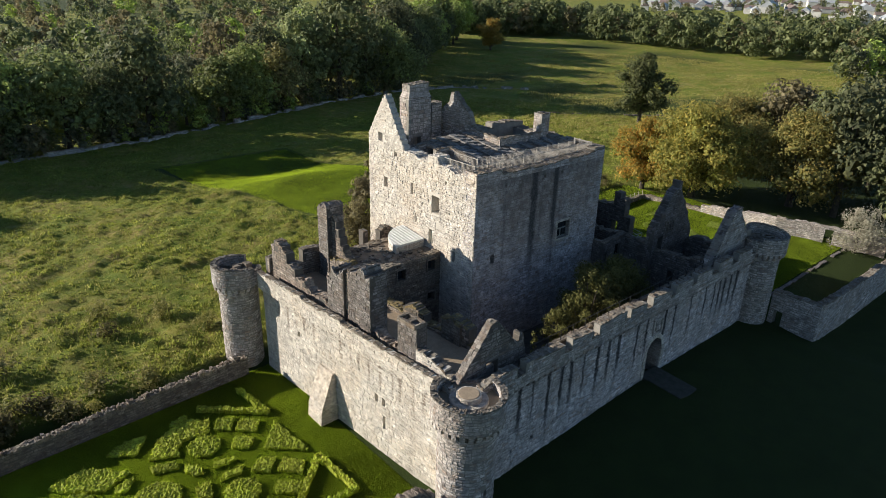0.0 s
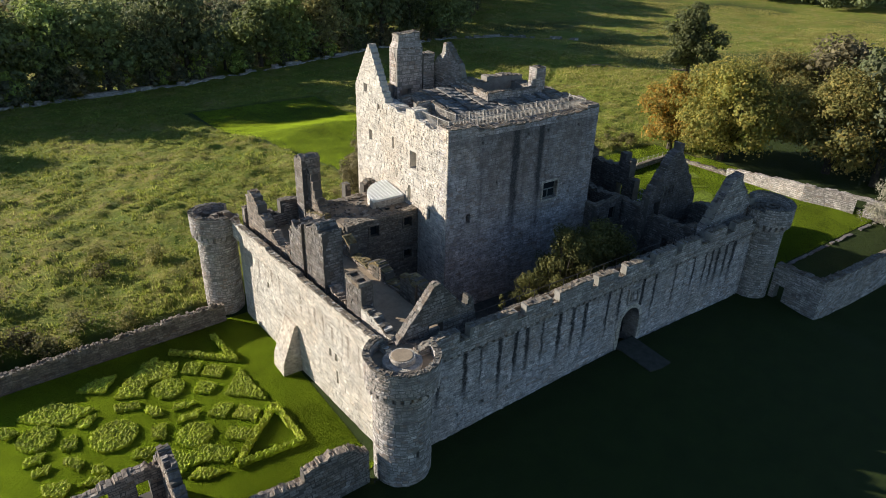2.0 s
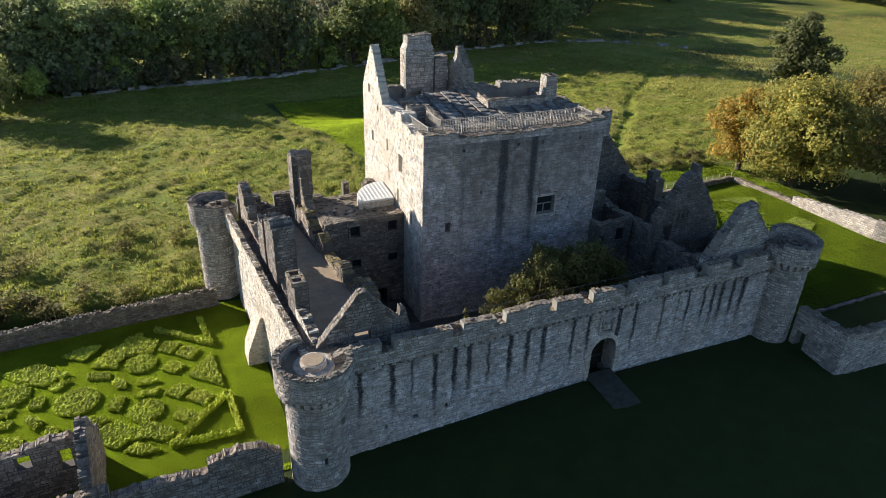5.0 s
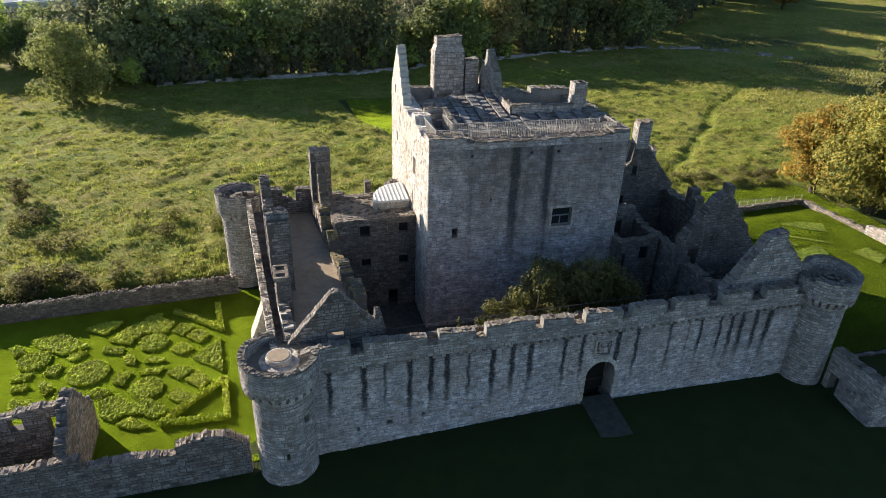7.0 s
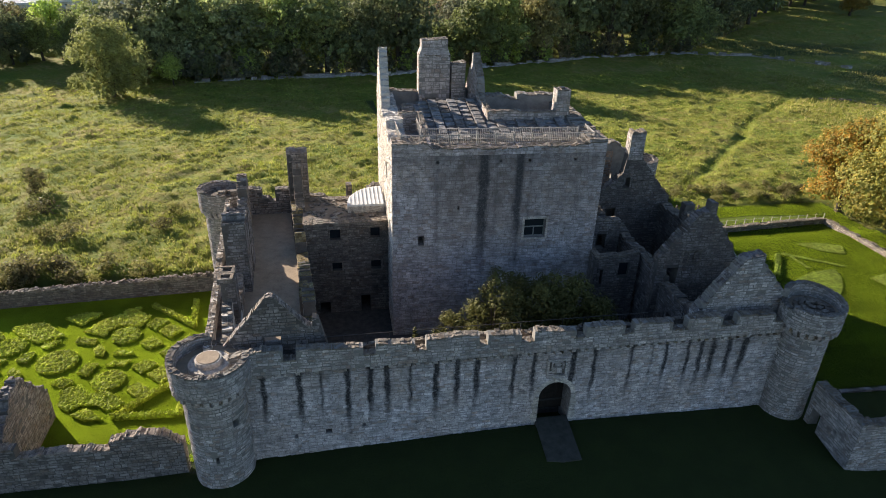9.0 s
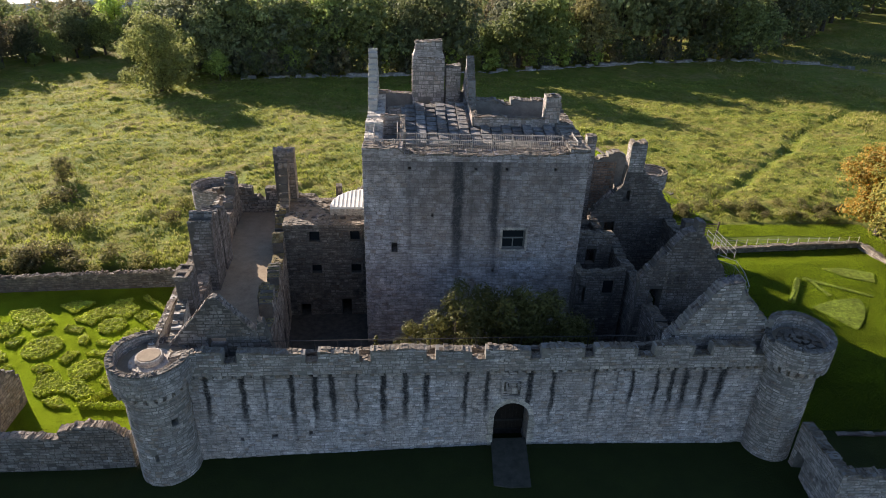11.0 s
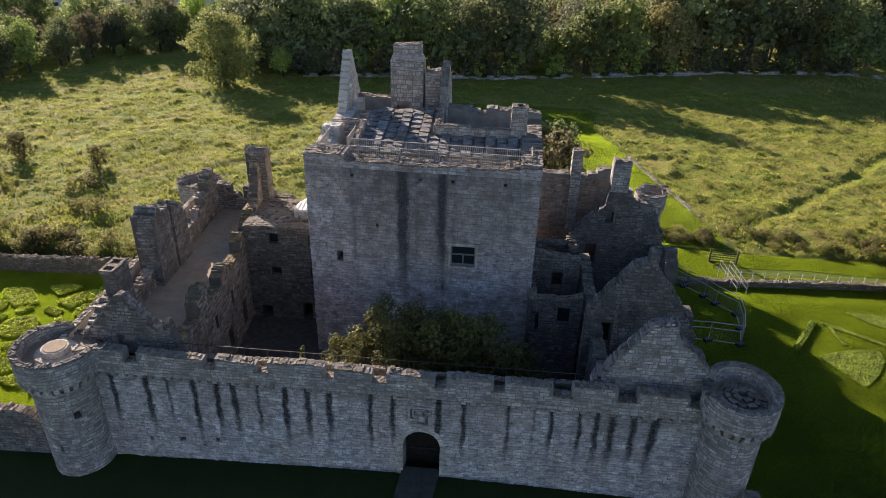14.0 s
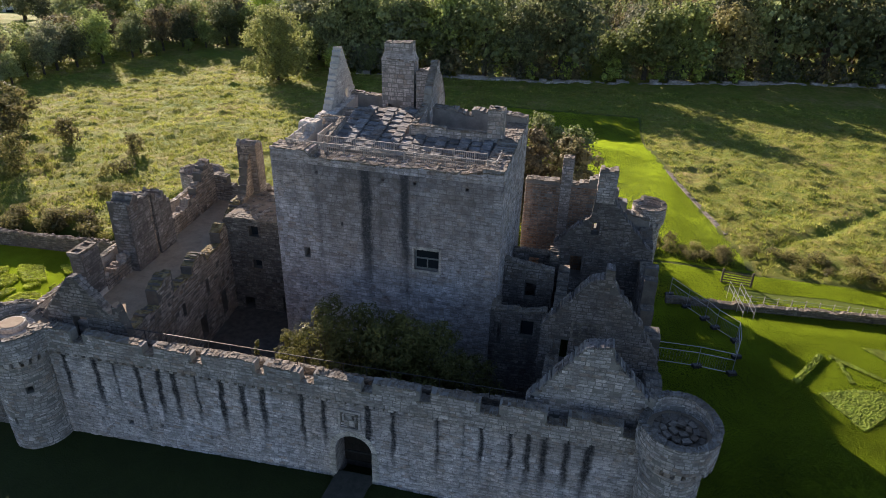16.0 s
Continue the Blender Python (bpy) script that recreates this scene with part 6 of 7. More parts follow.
for k, x, y, sc in ((0, 50.6, 61.0, 1.08), (0, 47.4, 64.0, 0.95), (1, 46.2, 60.5, 0.8), (0, 42.6, 62.5, 0.72), (0, 40.6, 60.0, 0.62), (1, 54.6, 65.5, 0.92)):
    plant(GROVE[k], x, y, rnd.uniform(0, 6), sc)
# trees behind the east boundary wall
MAPLE = put(tree("maple_tree", "small maple turning orange and gold above the boundary wall", 11.6, 5.8, 8500, 0.36, LEAF_MAPLE, 211, 30, 0.4, 0.06, lobe_r=(0.22, 0.36)), 91.0, 54.0)
SYC = put(tree("sycamore_tree", "broad olive-green sycamore beside the maple", 14.2, 9.4, 19000, 0.38, LEAF_OLIVE, 219, 48, 0.5, 0.08, lobe_r=(0.18, 0.32)), 92.6, 46.4)
plant(SYC, 100.5, 35, 2.0, 1.0)
plant(SYC, 109, 49, 4.0, 0.9)
plant(MAPLE, 236, 232, 1.0, 1.3)
for x, y, sc, k in ((101, 29, 1.15, 4), (108, 33, 1.2, 0), (114, 42, 1.2, 2), (100, 20, 1.1, 0), (109, 22, 1.2, 4), (118, 30, 1.2, 4), (107, 11, 1.1, 0), (118, 16, 1.2, 2), (128, 22, 1.2, 4), (122, 4, 1.2, 0)):
    plant(KINDS[k], x, y, rnd.uniform(0, 6), sc)
put(tree("leafless_bush", "grey twiggy leafless bush against the pale wall", 5.6, 3.4, 4800, 0.22, TWIG, 233, 14, 0.12, 0.02, category="bush", flat=0.8, fill=0.0), 90.2, 22.4)
put(tree("lone_tree", "single dark spreading tree standing in the pasture", 16.5, 8.2, 6500, 0.6, LEAF_F, 212, 22, 0.45, 0.12, lobe_r=(0.22, 0.36)), 142.5, 88.0)
put(tree("willow_tree", "leafy green sallow at the field corner", 15.5, 8.6, 9000, 0.46, LEAF_E, 213, 34, 0.4, 0.0, lobe_r=(0.26, 0.42), fill=0.3), -11.5, 130.5)
put(tree("yew_tree", "tall dark yew with feathery tips behind the wall walk", 10.4, 3.4, 7500, 0.26, LEAF_YEW, 214, 34, 0.25, 0.02, flat=1.25, lobe_r=(0.15, 0.28), fill=0.15, slim=0.5, bumps=5), 41.2, 27.8)
YEW2 = put(tree("yew_tree", "broad spreading yew in the courtyard shade", 9.4, 4.4, 7000, 0.3, LEAF_YEW, 215, 30, 0.2, 0.02, flat=1.0, lobe_r=(0.18, 0.32), fill=0.15, slim=0.5, bumps=5), 45.4, 28.8)
plant(YEW2, 43.4, 28.4, 1.9, 1.02)
plant(YEW2, 47.6, 28.9, 3.6, 0.92)
put(tree("yew_tree", "small feathery yew at the courtyard edge", 7.0, 2.4, 4000, 0.22, LEAF_YEW, 216, 26, 0.15, 0.02, flat=1.2, lobe_r=(0.14, 0.26), fill=0.15, slim=0.5, bumps=5), 38.6, 28.6)
put(tree("yew_tree", "low yew beside the roofless block", 6.8, 3.2, 5000, 0.26, LEAF_YEW, 217, 22, 0.15, 0.02, flat=0.9, lobe_r=(0.2, 0.34), fill=0.15, slim=0.5), 49.6, 28.9)
put(tree("cypress_sapling", "slim young evergreen in the courtyard", 5.9, 0.42, 500, 0.18, LEAF_YEW, 218, 12, 0.05, 0.02, flat=1.6), 35.7, 28.6)
# ---- knot garden ----
def inside(x, y, poly):
    c = False
    for (ax, ay), (bx, by) in zip(poly, poly[1:] + poly[:1]):
        if (ay > y) != (by > y) and x < (bx - ax) * (y - ay) / (by - ay) + ax:
            c = not c
    return c


def hedge(poly, seed, h=0.27, mat=None):
    """A clipped low hedge bed: upright sides, uneven leafy top over a plan outline."""
    rnd = random.Random(seed)
    t = tagged(new("hedge_bed"), "low clipped box hedge bed of the knot garden", "hedge", "knot garden beds")
    step = 0.12
    xs, ys = [p[0] for p in poly], [p[1] for p in poly]
    cx, cy = sum(xs) / len(xs), sum(ys) / len(ys)
    slim = 1.0 if len(poly) == 4 and h > 0.4 else 0.88
    poly = [((x - cx) * slim + cx, (y - cy) * slim + cy) for x, y in poly]
    nx, ny = int((max(xs) - min(xs)) / step) + 3, int((max(ys) - min(ys)) / step) + 3
    ox, oy = min(xs) - step, min(ys) - step
    g = float(ground_height(cx, cy))
    cells = set()
    for i in range(nx):
        for j in range(ny):
            x, y = ox + (i + .5) * step, oy + (j + .5) * step
            if inside(x, y, poly):
                cells.add((i, j))
    V, F, tops, lows = [], [], {}, {}

    def corner(i, j, top):
        d = tops if top else lows
        if (i, j) not in d:
            x, y = ox + i * step, oy + j * step
            d[i, j] = len(V)
            lump = 0.5 + 0.5 * math.sin(x * 14.6 + 2.2 * math.sin(y * 5.7 + seed)) * math.sin(y * 11.3 + 2.2 * math.sin(x * 5.1))
            z = g + h * (0.52 + 0.66 * lump) * rnd.uniform(0.92, 1.06) if top else g - 0.1
            V.append((x + rnd.uniform(-.04, .04), y + rnd.uniform(-.04, .04), z))
        return d[i, j]
    for i, j in cells:
        F.append((corner(i, j, 1), corner(i + 1, j, 1), corner(i + 1, j + 1, 1), corner(i, j + 1, 1)))
        for (di, dj), (a, b) in (((0, -1), ((i, j), (i + 1, j))), ((1, 0), ((i + 1, j), (i + 1, j + 1))), ((0, 1), ((i + 1, j + 1), (i, j + 1))), ((-1, 0), ((i, j + 1), (i, j)))):
            if (i + di, j + dj) not in cells:
                F.append((corner(*a, 0), corner(*b, 0), corner(*b, 1), corner(*a, 1)))
    raw("hedge_body", V, F, mat or LEAF_BOX, t)
    V2, F2 = [], []
    for key, n0 in tops.items():
        p = Vector(V[n0]) + Vector((rnd.gauss(0, .04), rnd.gauss(0, .04), rnd.uniform(-.02, .04)))
        d = Vector((rnd.gauss(-0.5, 1), rnd.gauss(0.7, 1), rnd.gauss(0.3, 0.8))).normalized()
        a = d.orthogonal().normalized() * rnd.uniform(0.03, 0.06)
        b = d.cross(a)
        n = len(V2)
        V2 += [tuple(p - a), tuple(p - b), tuple(p + a), tuple(p + b)]
        F2.append((n, n + 1, n + 2, n + 3))
    raw("clipped_foliage", V2, F2, mat or LEAF_BOX, t, kind="stuff")
    return t


def disc(cx, cy, r, n=18):
    return [(cx + r * math.cos(6.2832 * i / n), cy + r * math.sin(6.2832 * i / n)) for i in range(n)]


def strip(a, b, w=0.42):
    """Plan outline of a straight, narrow hedge."""
    d = Vector((b[0] - a[0], b[1] - a[1])).normalized()
    n = Vector((-d.y, d.x)) * (w / 2)
    return [(a[0] + n.x, a[1] + n.y), (b[0] + n.x, b[1] + n.y), (b[0] - n.x, b[1] - n.y), (a[0] - n.x, a[1] - n.y)]


hedge([(14.1, 40.7), (14.9, 41.9), (16.1, 41.1), (15.1, 39.8)], 400)
hedge([(15.3, 39.7), (16.2, 40.7), (17.5, 39.7), (16.5, 38.4)], 401)
hedge([(9.0, 40.3), (10.4, 42.2), (13.1, 43.5), (14.7, 42.2), (14.1, 40.7), (12.2, 40.9), (11.3, 40.4), (11.1, 39.3), (9.9, 39.9)], 402)
hedge([(14.2, 38.0), (15.0, 39.1), (16.2, 37.9), (15.2, 37.1)], 403)
hedge([(15.9, 36.5), (18.2, 39.1), (18.6, 34.0)], 404)
hedge([(9.0, 38.8), (9.0, 39.7), (10.8, 39.1), (10.8, 38.2)], 405)
hedge([(10.7, 37.9), (11.1, 38.4), (11.9, 37.3), (11.9, 36.6), (11.1, 36.9)], 406)
hedge([(12.4, 36.7), (12.7, 37.5), (14.3, 36.8), (13.6, 36.6)], 407)
hedge([(12.2, 35.3), (12.6, 35.8), (14.2, 35.8), (13.8, 35.2)], 408)
hedge([(14.2, 34.9), (15.3, 35.9), (16.4, 35.1), (15.2, 33.9)], 409)
hedge([(15.6, 33.8), (16.6, 34.8), (17.8, 33.5), (16.9, 32.4)], 410)
hedge([(10.4, 34.6), (10.8, 35.9), (11.8, 35.8), (11.3, 34.1)], 411)
hedge([(14.4, 32.1), (15.3, 33.1), (16.6, 31.8), (15.7, 30.9)], 412)
hedge([(9.6, 32.9), (11.1, 33.4), (12.0, 32.1), (13.5, 32.2), (15.3, 30.4), (14.2, 29.7), (13.0, 30.6), (11.7, 30.8), (10.9, 30.1), (10.0, 31.0)], 413)
hedge([(11.4, 29.8), (12.2, 30.5), (13.8, 29.1), (12.6, 29.0)], 414)
hedge([(8.8, 33.6), (9.5, 34.3), (10.7, 33.6), (9.9, 33.0)], 415)
hedge([(7.0, 42.7), (8.6, 43.4), (10.4, 43.2), (8.8, 41.3)], 416)
hedge([(3.0, 41.9), (5.7, 42.4), (8.3, 39.9), (6.2, 39.0), (3.7, 40.9)], 417)
hedge([(6.5, 38.5), (6.8, 39.2), (8.2, 39.4), (7.3, 38.2)], 418)
hedge([(5.3, 36.7), (5.6, 37.9), (6.5, 38.1), (6.3, 36.4)], 419)
hedge([(3.0, 36.5), (3.3, 37.3), (4.7, 37.3), (4.2, 36.4)], 420)
hedge([(5.2, 35.5), (5.3, 36.1), (6.2, 35.5), (6.5, 34.7), (6.0, 34.2)], 421)
hedge([(3.4, 35.2), (3.5, 35.9), (4.7, 35.8), (4.4, 35.1)], 422)
hedge([(3.7, 33.2), (3.7, 34.3), (5.3, 33.9), (5.5, 33.1), (4.8, 32.5)], 423)
hedge([(6.5, 33.5), (6.8, 34.3), (7.4, 34.0), (7.6, 33.1)], 424)
hedge([(1.8, 40.9), (2.6, 41.4), (3.4, 40.2), (2.6, 39.7)], 425)
hedge([(5.6, 33.0), (6.4, 33.4), (7.6, 32.8), (7.3, 32.2)], 426)
hedge([(11.7, 43.0), (12.0, 43.6), (13.4, 43.7), (12.9, 42.7)], 427)
hedge(disc(12.9, 39.4, 1.27), 468)
hedge(disc(13.0, 33.5, 1.35), 469)
hedge(disc(8.5, 36.4, 1.71), 470)
hedge(disc(4.2, 38.9, 1.35), 471)
hedge(strip((14.2, 43.9), (18.3, 40.1)), 512, 0.42)
hedge(strip((17.8, 44.3), (18.2, 40.1)), 513, 0.42)
hedge(strip((18.6, 33.3), (14.4, 29.2)), 514, 0.42)
hedge(strip((18.6, 33.3), (18.9, 28.9)), 515, 0.42)
hedge(strip((14.4, 29.2), (18.9, 28.9)), 516, 0.42)
hedge(strip((72.9, 39.5), (76.1, 44.1), 0.5), 370, 0.3, LEAF_BED)
hedge(strip((76.3, 44.3), (81.7, 40.4), 0.4), 372, 0.13, LEAF_BED)
hedge(strip((77.1, 43.6), (77.4, 40.6), 0.3), 373, 0.13, LEAF_BED)
hedge([(74.2, 39.0), (75.6, 39.6), (77.4, 40.3), (80.2, 40.6), (79.8, 38.9), (78.4, 36.9), (76.4, 34.9), (75.6, 36.4)], 371, 0.13, LEAF_BED)
hedge([(79.2, 46.0), (82.0, 46.0), (84.6, 44.9), (83.4, 42.9), (81.0, 44.1)], 374, 0.13, LEAF_BED)
hedge([(82.0, 38.4), (84.6, 39.0), (85.2, 36.6), (83.0, 35.4)], 375, 0.13, LEAF_BED)

# ---- temporary fence on the east lawn ----
def fence_panel(label, a, b, h=1.9):
    t = thing("fence_panel", label, "fence", "temporary fence panels")
    a, b = Vector((*a, float(ground_height(*a)))), Vector((*b, float(ground_height(*b))))
    up = Vector((0, 0, 1))
    for p, q in ((a + up * 0.15, b + up * 0.15), (a + up * h, b + up * h), (a + up * 1.35, b + up * 1.35)):
        V, F = [], []
        bar_into(V, F, tuple(p), tuple(q), 0.03, 6)
        raw("rail", V, F, STEEL, t)
    for p in (a, b):
        V, F = [], []
        bar_into(V, F, tuple(p), tuple(p + up * h), 0.03, 6)
        raw("post", V, F, STEEL, t)
        V, F = [], []
        box_into(V, F, p.x, p.y, p.z, 0.7, 0.4, 0.28, 0.4, 0.03)
        raw("foot", V, F, DARKMETAL, t, "dark rubber block foot")
    V, F = [], []
    for i in range(1, 12):
        p = a.lerp(b, i / 14)
        bar_into(V, F, tuple(p + up * 0.15), tuple(p + up * 1.35), 0.006, 4)
    raw("wire_mesh", V, F, STEEL, t, kind="stuff")


LINE = [(62.9, 40.2), (66.1, 40.0), (68.6, 39.7), (69.3, 42.0), (69.6, 44.3), (68.2, 45.8), (67.5, 47.0), (66.2, 48.9), (64.9, 50.7)]
for a, b in zip(LINE, LINE[1:]):
    fence_panel("grey steel temporary fence panel on block feet", a, b)
RAMP = thing("handrail_ramp", "grey metal handrails beside the lawn steps", "railing")
for dx in (0.0, 0.9):
    for z in (0.5, 1.0):
        V, F = [], []
        bar_into(V, F, (70.0 + dx, 51.6, z + 0.1), (70.8 + dx, 48.4, z - 0.6), 0.022, 6)
        raw("rail", V, F, STEEL, RAMP)
    for k in range(4):
        V, F = [], []
        x, y = 70.0 + dx + 0.27 * k, 51.6 - 1.07 * k
        bar_into(V, F, (x, y, -0.9), (x, y, 1.1 - 0.23 * k), 0.022, 6)
        raw("post", V, F, STEEL, RAMP)
FG = thing("field_gate", "weathered five-bar timber field gate", "gate")
for k in range(5):
    V, F = [], []
    box_into(V, F, 71.3, 54.6, -0.75 + k * 0.26, 2.5, 0.05, 0.09, -0.1)
    raw("bar", V, F, BARK, FG)
for x in (70.0, 72.6):
    V, F = [], []
    box_into(V, F, x, 54.6 - (x - 71.3) * 0.1, -1.2, 0.16, 0.16, 1.9)
    raw("post", V, F, BARK, FG)
SF = thing("stock_fence", "thin post and wire fence along the low wall", "fence")
for k in range(15):
    V, F = [], []
    box_into(V, F, 70.6 + k * 1.15, 50.6 + k * 0.04, -1.0, 0.06, 0.06, 1.5)
    raw("post", V, F, WOODRAIL, SF)
for z in (-0.1, 0.35):
    V, F = [], []
    bar_into(V, F, (70.6, 50.6, z), (86.7, 51.2, z), 0.012, 4)
    raw("wire", V, F, STEEL, SF)

# ---- scrub in the pasture ----
SCRUB = [tree("scrub_bush", "rough low scrub bush in the pasture", 1.6, 1.5, 420, 0.22, LEAF_SCRUB, 401 + i, 8, 0.05, 0.0, "pasture scrub", "bush") for i in range(3)]
rnd = random.Random(44)
random.seed(44)
spots = [(rnd.uniform(-12, 9), rnd.uniform(47.8, 51.5)) for _ in range(26)] + [(rnd.uniform(-28, 20), rnd.uniform(48, 66)) for _ in range(26)] + [(rnd.uniform(62, 90), rnd.uniform(58.5, 62)) for _ in range(42)] + [(rnd.uniform(84, 100), rnd.uniform(58, 64)) for _ in range(12)]
for i, (x, y) in enumerate(spots):
    if i < 3:
        put(SCRUB[i], x, y)
    else:
        plant(SCRUB[i % 3], x, y, rnd.uniform(0, 6), rnd.uniform(0.35, 0.8) if x > 50 else rnd.uniform(0.5, 1.25))

THORN = put(tree("hawthorn_bush", "tall straggling hawthorn bush in the pasture", 5.6, 2.6, 1500, 0.3, LEAF_SCRUB, 405, 12, 0.14, 0.03, "pasture thorns", "bush"), -14.4, 61.5)
for x, y, sc in ((-25.5, 72, 1.2), (-16.8, 73.5, 0.8), (-30, 78, 1.3), (-22, 63, 0.9), (-34, 70, 1.2), (-20, 57, 0.7), (-5, 71.6, 0.6)):
    plant(THORN, x, y, rnd.uniform(0, 6), sc)

# ---- town in the distance ----
def house(label, w, d, h, mat, roofmat, seed):
    t = thing("house", label, "house", "distant houses")
    V, F = [], []
    box_into(V, F, 0, 0, -1, w, d, h + 1)
    raw("wall", V, F, mat, t)
    V = [(-w / 2 - .3, -d / 2 - .3, h), (w / 2 + .3, -d / 2 - .3, h), (w / 2 + .3, d / 2 + .3, h), (-w / 2 - .3, d / 2 + .3, h), (-w / 2 - .3, 0, h + d * .35), (w / 2 + .3, 0, h + d * .35)]
    raw("roof", V, [(0, 1, 5, 4), (2, 3, 4, 5), (0, 4, 3), (1, 2, 5), (0, 3, 2, 1)], roofmat, t)
    for sy in (-1, 1):
        for i in range(int(w / 2.4)):
            for z in (0.9, 3.4):
                V, F = [], []
                box_into(V, F, -w / 2 + 1.2 + i * 2.4, sy * (d / 2 + 0.01), z, 1.0, 0.06, 1.1)
                raw("window", V, F, GLASS, t)
    return t


def plain_house(label, w, d, h, mat, roofmat):
    """A house so far off that only walls, roof and chimney tell."""
    t = thing("house", label, "house", "distant houses")
    V, F = [], []
    box_into(V, F, 0, 0, -3, w, d, h + 3)
    raw("wall", V, F, mat, t)
    V = [(-w / 2 - .3, -d / 2 - .3, h), (w / 2 + .3, -d / 2 - .3, h), (w / 2 + .3, d / 2 + .3, h), (-w / 2 - .3, d / 2 + .3, h), (-w / 2 - .3, 0, h + d * .4), (w / 2 + .3, 0, h + d * .4)]
    raw("roof", V, [(0, 1, 5, 4), (2, 3, 4, 5), (0, 4, 3), (1, 2, 5), (0, 3, 2, 1)], roofmat, t)
    V, F = [], []
    box_into(V, F, w * .3, 0, h + d * .2, 0.9, 0.9, d * .3)
    raw("chimney", V, F, roofmat, t)
    return t


H1 = put(house("white rendered house with brown tiled roof in the distant town", 9, 7.5, 5.2, PLASTER, ROOFTILE, 1), 640, 250, 0.3)
H2 = put(house("white rendered terrace with grey roof in the distant town", 18, 8, 5.4, PLASTER, ROOFGREY, 2), 660, 300, 0.5)
H3 = put(plain_house("far white house with brown roof in the town", 10, 8, 5.2, PLASTER, ROOFTILE), 700, 260, 0.3)
H4 = put(plain_house("far white terrace with brown roof in the town", 24, 8, 5.6, PLASTER, ROOFTILE), 740, 300, 0.6)
H5 = put(plain_house("long pale grey roofed hall in the town", 34, 16, 6.5, PLASTER, ROOFGREY), 760, 240, 0.4)
rnd = random.Random(52)
random.seed(52)
for i in range(26):
    x, y = 600 + rnd.uniform(0, 160), rnd.uniform(120, 420)
    plant(H1 if rnd.random() < 0.6 else H2, x, y, rnd.choice((0.3, 0.35, 1.9, 0.5)), rnd.uniform(0.8, 1.1))
for i in range(230):
    x = 700 + 700 * rnd.random()
    y = rnd.uniform(0.12, 0.62) * x
    plant((H3, H3, H4, H4, H5)[rnd.randrange(5)], x, y, rnd.choice((0.3, 0.35, 1.9, 0.5, 2.1)), rnd.uniform(0.65, 1.0))
for i in range(120):
    x = 480 + 760 * rnd.random()
    FAR_TREES.append((rnd.choice((0, 0, 1, 3)), x, rnd.uniform(0.1, 0.65) * x, rnd.uniform(0, 6.28), rnd.uniform(0.6, 1.0)))
SHED = thing("hospital_block", "long low white block beyond the wood", "building")
for x, y, w, d, h, turn in ((-158, 258, 78, 22, 8.5, 0.67), (-92, 305, 70, 26, 6.5, 0.6), (-46, 330, 56, 26, 6.5, 0.45), (10, 352, 60, 24, 6.5, 0.4)):
    V, F = [], []
    z = float(ground_height(x, y))
    c, s_ = math.cos(turn), math.sin(turn)
    box_into(V, F, x, y, z - 2, w, d, h + 2, turn)
    raw("wall", V, F, PLASTER, SHED)
    for u, v, a_, b_ in ((-w / 4, 0, w / 2 - 3, d - 3), (w / 4, 0, w / 2 - 3, d - 3)):
        V, F = [], []
        box_into(V, F, x + u * c - v * s_, y + u * s_ + v * c, z + h, a_, b_, 0.35, turn)
        raw("roof", V, F, ROOFSLATE, SHED)
    for u, v, a_, b_ in ((0, -d / 2, w + 1, 1.0), (0, d / 2, w + 1, 1.0), (-w / 2, 0, 1.0, d), (w / 2, 0, 1.0, d), (0, 0, 1.0, d)):
        V, F = [], []
        box_into(V, F, x + u * c - v * s_, y + u * s_ + v * c, z + h, a_, b_, 0.8, turn)
        raw("parapet", V, F, WHITE, SHED)
    for k in range(int(w / 5)):
        for zz in (2.0, 5.0):
            if zz < h - 2:
                V, F = [], []
                u = -w / 2 + 3 + k * 5
                box_into(V, F, x + u * c + (d / 2 + .02) * s_, y + u * s_ - (d / 2 + .02) * c, z + zz, 3.2, 0.1, 1.4, turn)
                raw("window", V, F, GLASS, SHED)

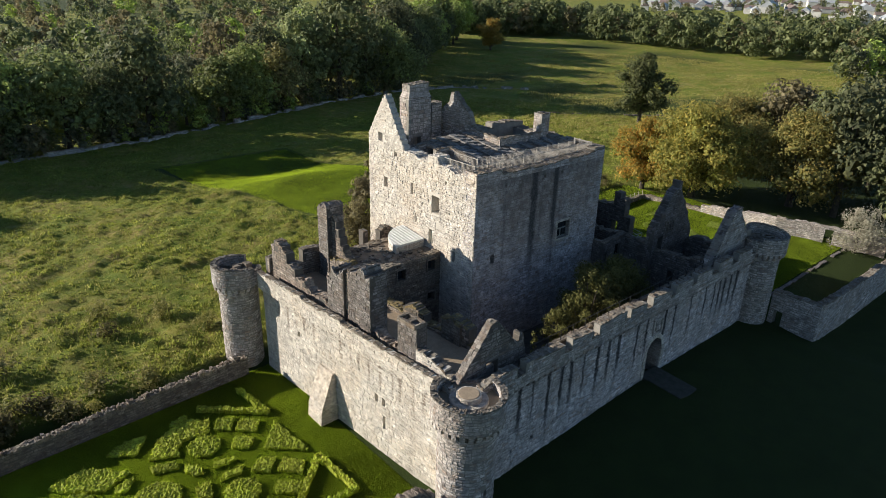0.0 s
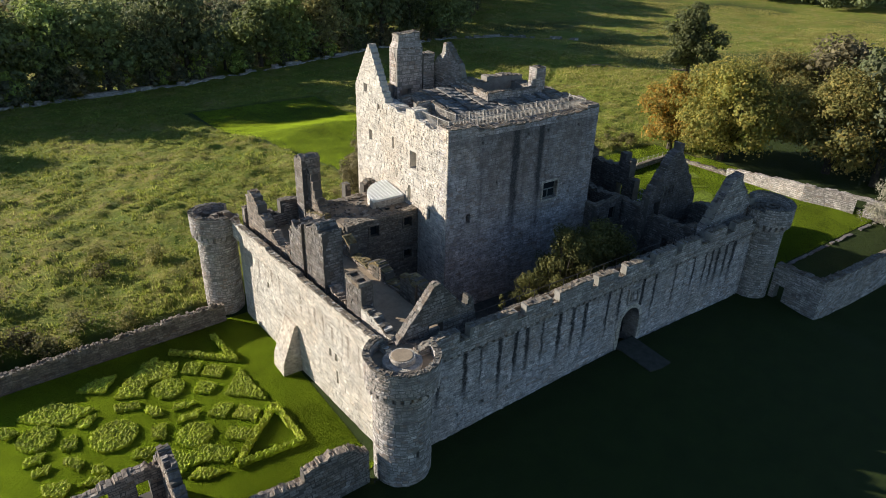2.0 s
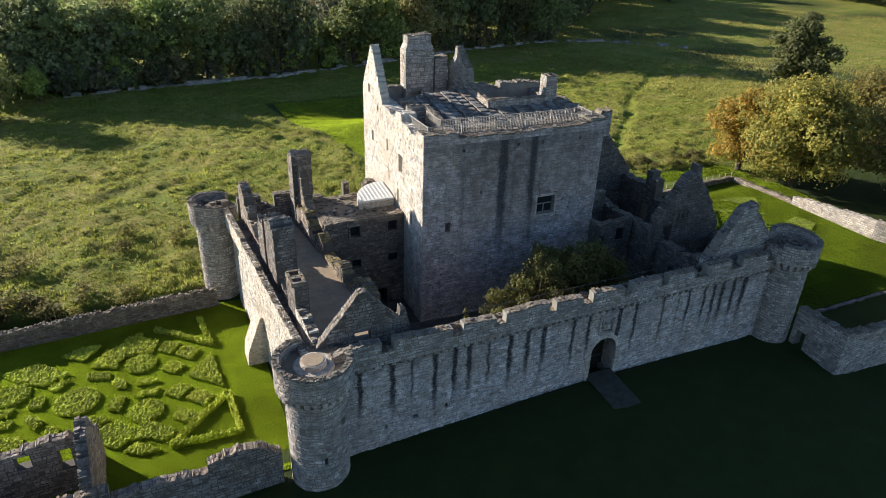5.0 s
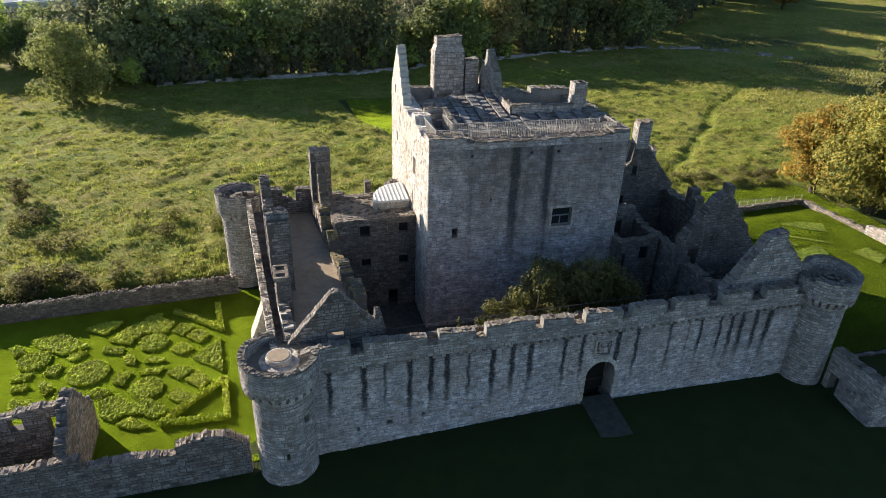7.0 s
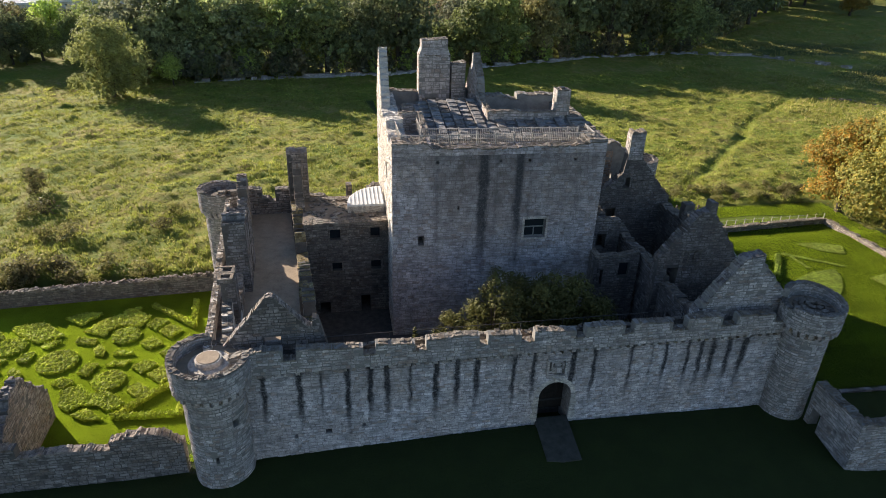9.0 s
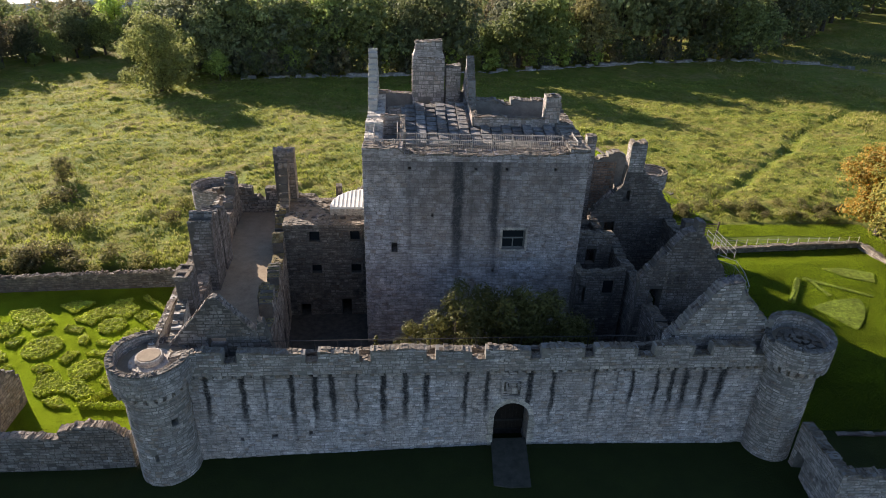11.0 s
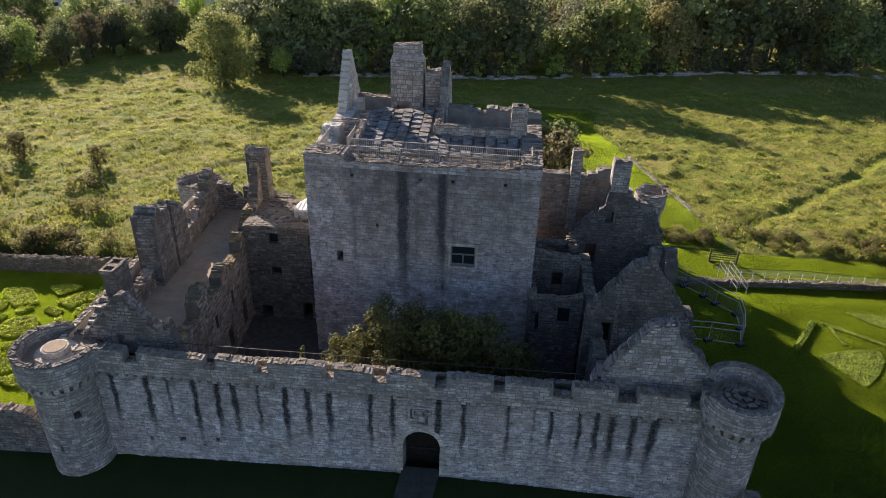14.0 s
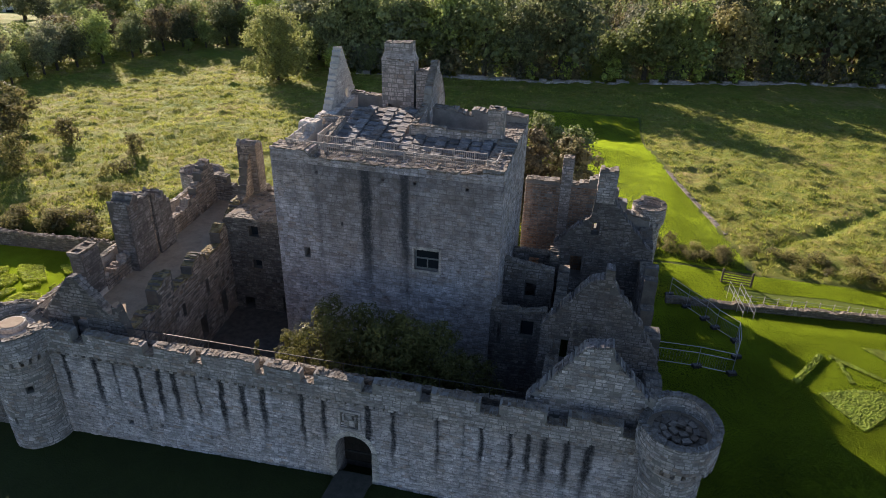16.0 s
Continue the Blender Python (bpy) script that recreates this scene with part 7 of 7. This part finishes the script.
# ---- far woods, joined ----
FAR_LEAVES = (LEAF_A, LEAF_C, LEAF_B, LEAF_D)
FAR_FORMS = []
for k, (h, w) in enumerate(((14.0, 6.4), (13.5, 6.2), (13.0, 5.8), (12.5, 6.0))):
    rnd = random.Random(241 + k)
    V, F = [], []
    leaf_cloud(crown_lobes(rnd, h, w, 8, 0.05, 0.85, (0.36, 0.56)), 230, 1.35, rnd, V, F, 0.25, 3)
    FAR_FORMS.append((np.array(V), np.array(F)))
for k, form in enumerate(FAR_FORMS):
    V, F, n = [], [], 0
    for q, x, y, turn, sc in FAR_TREES:
        if q == k:
            c, s_ = math.cos(turn) * sc, math.sin(turn) * sc
            p = form[0]
            V.append(np.stack([x + p[:, 0] * c - p[:, 1] * s_, y + p[:, 0] * s_ + p[:, 1] * c, p[:, 2] * sc + float(ground_height(x, y)) - 0.4], -1))
            F.append(form[1] + n)
            n += len(p)
    tagged(raw("far_woods", np.concatenate(V), np.concatenate(F).tolist(), FAR_LEAVES[k]), ("dark green oaks massed in the far woods", "browning beeches massed in the far woods", "pale green ashes massed in the far woods", "grey-green willows massed in the far woods")[k], "woodland", kind="stuff")

# ---- single blocks of the nearest wall faces ----
unit = {}
rnd = random.Random(99)
for body, mapf, st, mat in SINGLES:
    a, z0, b, z1, d = st
    key = (mat.name, rnd.randrange(6))
    if key not in unit:
        i, V = 0.06, []
        for x, z in ((-.5, -.5), (.5, -.5), (.5, .5), (-.5, .5)):
            V.append((x, 0.03, z))
        for x, z in ((-.5 + i, -.5 + 2 * i), (.5 - i, -.5 + 2 * i), (.5 - i, .5 - 2 * i), (-.5 + i, .5 - 2 * i)):
            V.append((x + rnd.uniform(-.02, .02), -0.03 + rnd.uniform(-.012, .012), z + rnd.uniform(-.04, .04)))
        unit[key] = mesh_of("block", V, [(4, 5, 6, 7)] + [(j, (j + 1) % 4, 4 + (j + 1) % 4, 4 + j) for j in range(4)], mat)
    p, q, o = Vector(mapf(a, (z0 + z1) / 2, 0)), Vector(mapf(b, (z0 + z1) / 2, 0)), Vector(mapf((a + b) / 2, (z0 + z1) / 2, d - 0.03))
    ob = new("block", unit[key])
    ob.parent = body
    ob.matrix_basis = Matrix.Translation(o) @ Matrix.Rotation(math.atan2((q - p).y, (q - p).x), 4, "Z") @ Matrix.Diagonal((b - a, 1, z1 - z0, 1))
